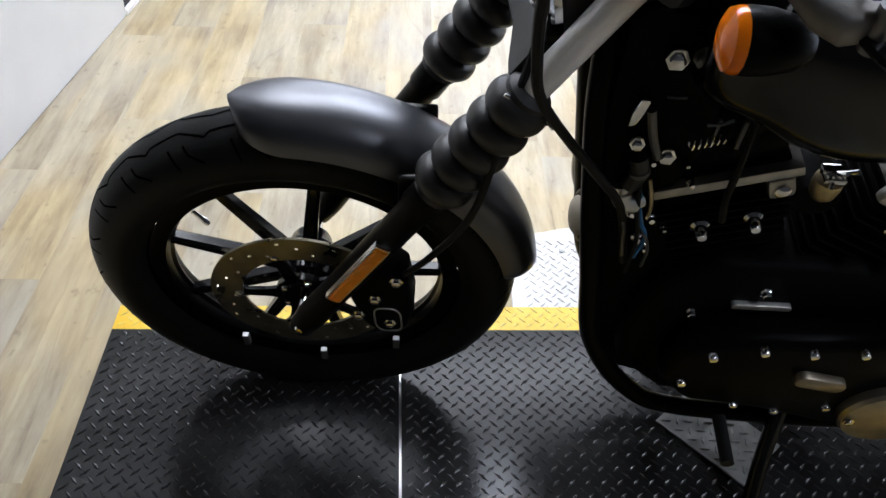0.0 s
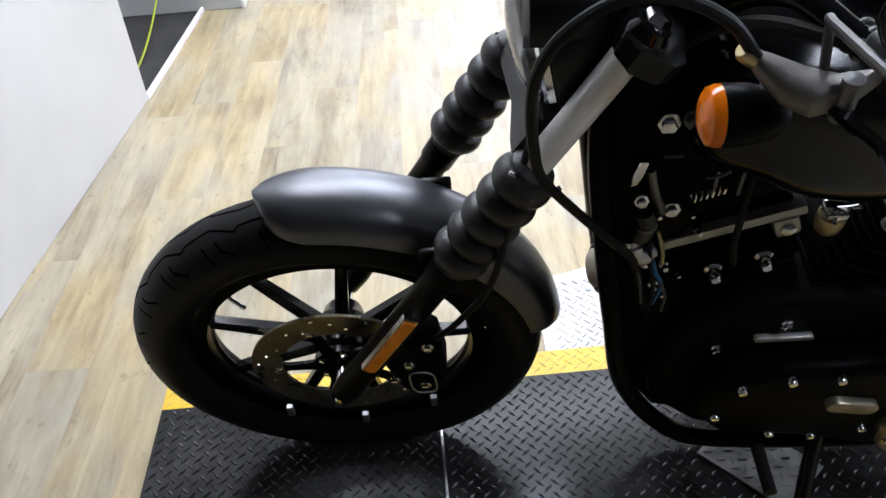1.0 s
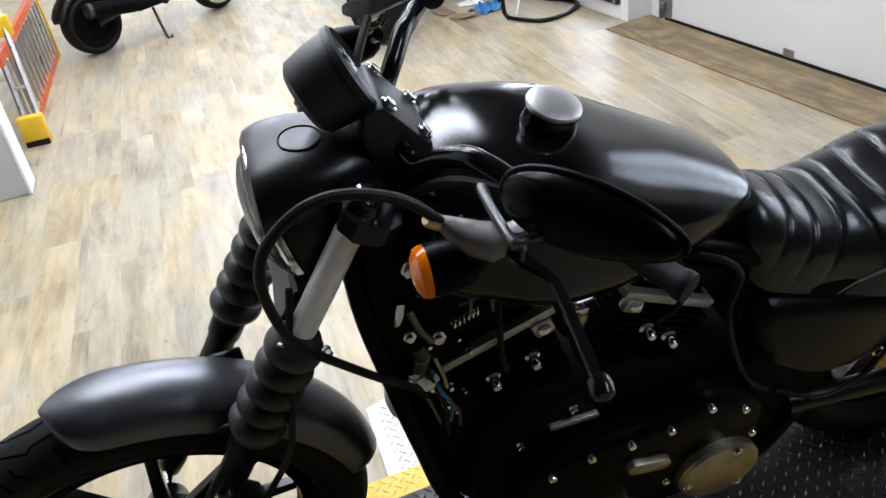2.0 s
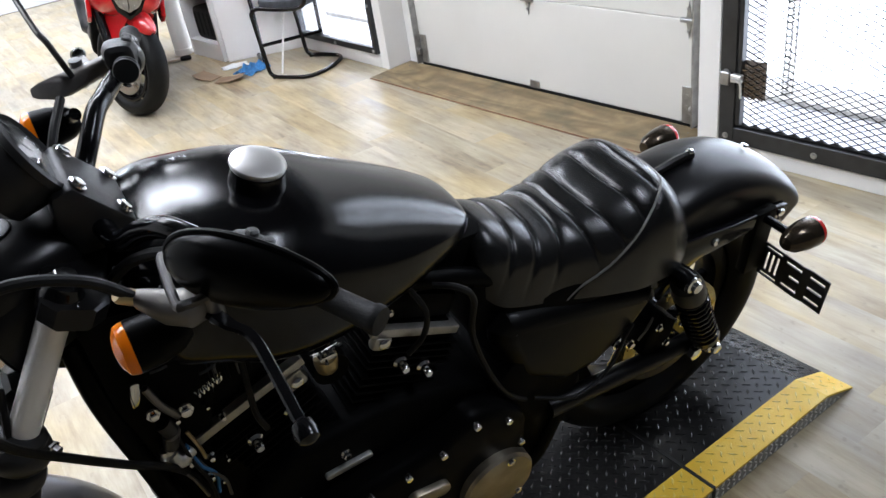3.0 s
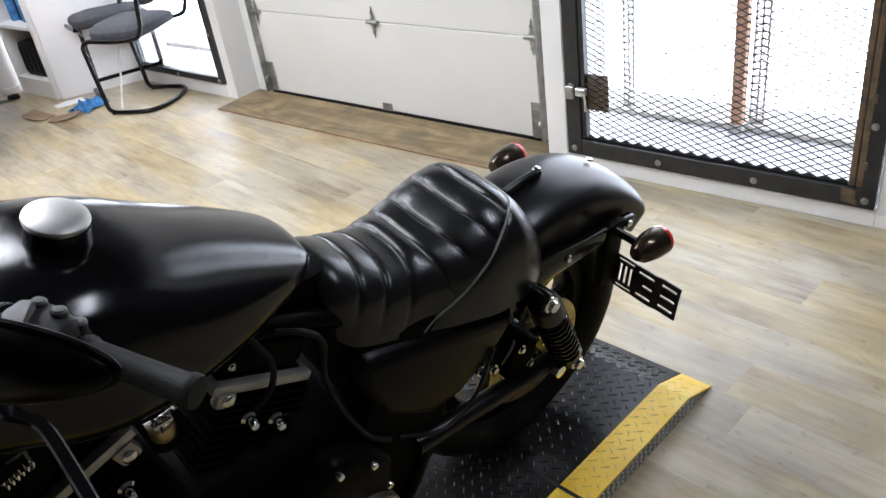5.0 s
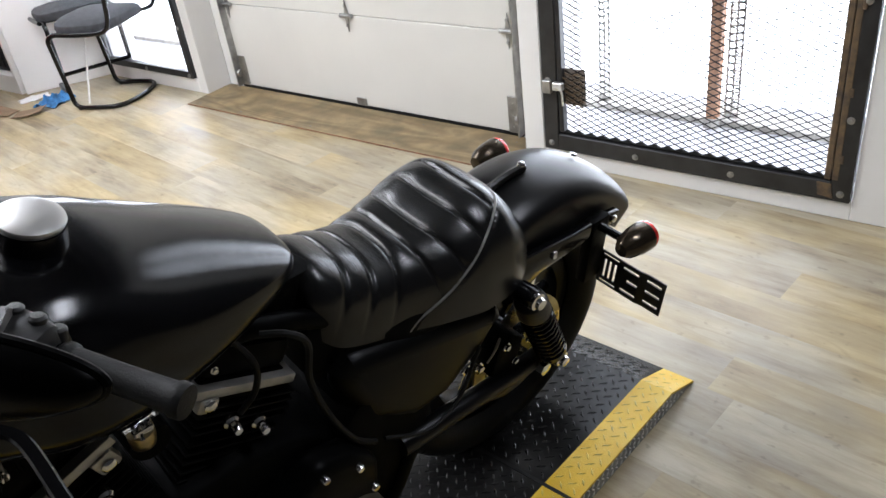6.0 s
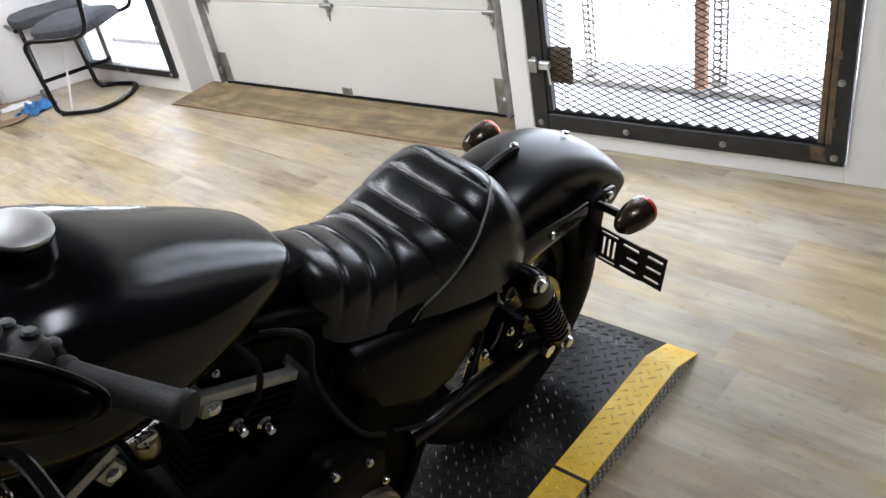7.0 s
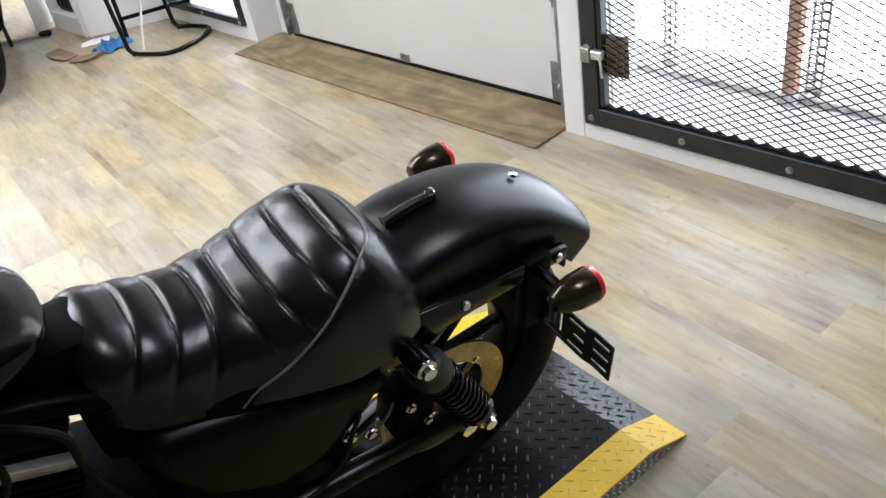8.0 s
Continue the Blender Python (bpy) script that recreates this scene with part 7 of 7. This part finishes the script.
    for ob in list(m.children):
        if ob.name.split(".")[0] in ("fairing", "headlamp", "lamp_surround", "windscreen", "turn_signal", "side_panel", "handlebar"):
            ob.matrix_local = Matrix.Translation((-0.10, 0, -0.01)) @ Matrix.Diagonal((1, 0.68 if "lamp" in ob.name else 1, 0.76, 1))
    for ob in list(m.children):
        if ob.name.split(".")[0] in ("front_wheel", "front_fender", "fork_leg", "fender_stay", "caliper"):
            ob.matrix_local = Matrix.Rotation(radians(29), 4, "Z")
    part("radiator", box_bm((0.26, -0.15, 0.42), (0.32, 0.15, 0.70), 0.006, 2), M_WRINKLE, m)
    part("engine", box_bm((0.36, -0.19, 0.24), (0.86, 0.19, 0.62), 0.05, 3), M_WRINKLE, m, "dark engine block")
    part("tank", loft([[(x, w * math.cos(a), zc + h * math.sin(a)) for a in [2 * math.pi * q / 24 for q in range(24)]] for x, w, zc, h in ((0.36, 0.08, 0.90, 0.08), (0.45, 0.15, 0.92, 0.13), (0.62, 0.16, 0.90, 0.13), (0.80, 0.10, 0.84, 0.08))]), M_RED, m, "red tank")
    part("seat", loft([[(x, w * math.copysign(abs(math.cos(a)) ** 0.6, math.cos(a)), zc + 0.05 * math.copysign(abs(math.sin(a)) ** 0.6, math.sin(a))) for a in [2 * math.pi * q / 24 for q in range(24)]] for x, w, zc in ((0.78, 0.09, 0.80), (0.95, 0.14, 0.79), (1.15, 0.15, 0.82), (1.42, 0.11, 0.88))]), M_LEATHER, m, "black seat")
    part("swingarm", tube_bm([(0.85, -0.11, 0.38), (1.42, -0.11, 0.31)], 0.03, 10, smooth=False), M_BLACKSTEEL, m)
    part("exhaust", tube_bm([(0.70, 0.14, 0.24), (0.95, 0.17, 0.28), (1.25, 0.20, 0.45), (1.45, 0.20, 0.52)], [0.03, 0.03, 0.055, 0.055, 0.05], 16), M_BLACKSTEEL, m)
    part("side_stand", tube_bm([(0.75, -0.15, 0.30), (0.80, -0.20, 0.06)], 0.012, 8, smooth=False), M_BLACKSTEEL, m)


red_motorcycle()


def small_motorcycle():
    """A small black bike seen from its rear wheel; the rear axle stands over the origin and it points along +x."""
    m = thing("small_motorcycle", pose(-0.265, 4.86, 0, 0, 0, 31), "small black motorcycle with chunky tyres and short black muffler", "motorcycle")
    plain_wheel(m, 0, 0.195, 0.068, "rear_wheel", 5, M_COVER, False)
    part("wheel_dish", lathe_bm([(0, -0.03), (0.12, -0.03), (0.125, 0.03), (0, 0.03)], (0, 0, 0.195), (0, 1, 0), 28), M_WRINKLE, m)
    plain_wheel(m, 0.98, 0.195, 0.06, "front_wheel", 5, M_GLOSS)
    part("rear_fender", fender_bm(0, 0.195, 165, 60, 24, lambda t: 0.245, 0.07, 0.04, 0.1, 0.05), M_SATIN, m, "black rear fender", angle=60)
    mu = part("muffler", tube_bm([(0.42, -0.13, 0.22), (0.30, -0.15, 0.24), (0.22, -0.155, 0.26), (-0.05, -0.155, 0.30)], [0.02, 0.022, 0.045, 0.05, 0.05], 18), M_WRINKLE, m, "short black muffler")
    part("muffler_tip", lathe_bm([(0.047, 0), (0.047, 0.03), (0.03, 0.035), (0.025, 0.01)], (-0.05, -0.155, 0.30), (-1, 0, 0.15), 18), M_BLACKSTEEL, mu)
    part("engine", box_bm((0.30, -0.10, 0.18), (0.58, 0.10, 0.40), 0.03, 3), M_WRINKLE, m, "black finned engine")
    for k in range(6):
        part("engine_fin", box_bm((0.52, -0.085, 0.21 + 0.028 * k), (0.66, 0.085, 0.219 + 0.028 * k), 0.002, 1), M_BLACKSTEEL, m)
    part("swingarm", tube_bm([(0.0, -0.09, 0.195), (0.36, -0.08, 0.26)], 0.02, 10, smooth=False), M_BLACKSTEEL, m)
    part("frame", tube_bm([(0.86, 0, 0.75), (0.66, 0, 0.52), (0.40, 0, 0.44), (0.10, 0, 0.56), (-0.15, 0, 0.62)], 0.025, 12), M_RED, m, "red frame tube")
    part("body_panel", slab_bm([(0.28, 0.42), (0.36, 0.66), (0.74, 0.72), (0.80, 0.56), (0.62, 0.42)], "y", -0.10, 0.10, 0.025, 3), M_SATIN, m, "black body panel")
    part("seat", slab_bm([(-0.15, 0.66), (0.34, 0.66), (0.38, 0.72), (0.10, 0.75), (-0.15, 0.72)], "y", -0.10, 0.10, 0.025, 3), M_LEATHER, m)
    for y in (-0.085, 0.085):
        part("fork_leg", tube_bm([(0.98, y, 0.195), (0.86, y, 0.68)], 0.02, 12, smooth=False), M_BLACKSTEEL, m)
    part("front_fender", fender_bm(0.98, 0.195, 150, 50, 24, lambda t: 0.235, 0.065, 0.04, 0.1, 0.1), M_SATIN, m, angle=60)
    part("side_stand", tube_bm([(0.40, -0.10, 0.18), (0.36, -0.24, 0.01), (0.39, -0.26, 0.01)], 0.010, 8), M_BLACKSTEEL, m, "black side stand")
    part("foot_peg", tube_bm([(0.44, -0.10, 0.22), (0.43, -0.24, 0.22)], 0.011, 8, smooth=False), M_RUBBER, m)
    part("shock", lathe_bm([(0.02, 0), (0.03, 0.02), (0.03, 0.16), (0.02, 0.18)], (0.12, -0.09, 0.32), (0.3, 0, 1), 12), M_BRUSHED, m)
    part("handlebar", tube_bm([(0.80, -0.32, 0.88), (0.84, -0.1, 0.86), (0.84, 0.1, 0.86), (0.80, 0.32, 0.88)], 0.011, 10), M_BLACKSTEEL, m)


small_motorcycle()


# ---------------- floor planks ----------------
def floor_planks():
    wide, lengths = 0.152, (1.22, 0.90, 0.61)
    meshes = []
    for ln in lengths:
        bm = box_bm((-wide / 2 + 0.00008, 0.00008, -0.004), (wide / 2 - 0.00008, ln - 0.00008, 0.0))
        me = bpy.data.meshes.new("plank")
        bm.to_mesh(me)
        bm.free()
        me.materials.append(M_PLANK)
        meshes.append((ln, me))
    rng = random.Random(5)
    turn = Matrix.Rotation(radians(-1.0), 4, "Z")
    rest = bmesh.new()
    for i in range(-24, 31):
        y = -3.9 - rng.random() * 1.2
        while y < 8.2:
            ln, me = meshes[0] if rng.random() < 0.8 else meshes[rng.choice((1, 2))]
            x = i * wide
            c = turn @ Vector((x, y + ln / 2, 0))
            if -1.9 < c.x < 2.95 and c.y + ln / 2 > -1.2 and c.y - ln / 2 < 6.6:
                p = new("plank", me)
                p.parent = floor
                p.matrix_world = turn @ Matrix.Translation((x, y, 0))
            elif -3.1 < c.x < 2.7 and min(y + ln, 7.98) - max(y, -3.58) > 0.02:
                m = turn @ Matrix.Translation((x, y, 0))
                box = box_bm((-wide / 2 + 0.00008, max(0.00008, -3.58 - y), -0.004), (wide / 2 - 0.00008, min(ln - 0.00008, 7.98 - y), 0.0))
                box.transform(m)
                for f in box.faces:
                    rest.faces.new([rest.verts.new(v.co) for v in f.verts])
                box.free()
            y += ln
    tagged(part("outer_floor", rest, M_PLANK, floor, "planks along the far edges of the floor", smooth=False), kind="stuff")


floor_planks()
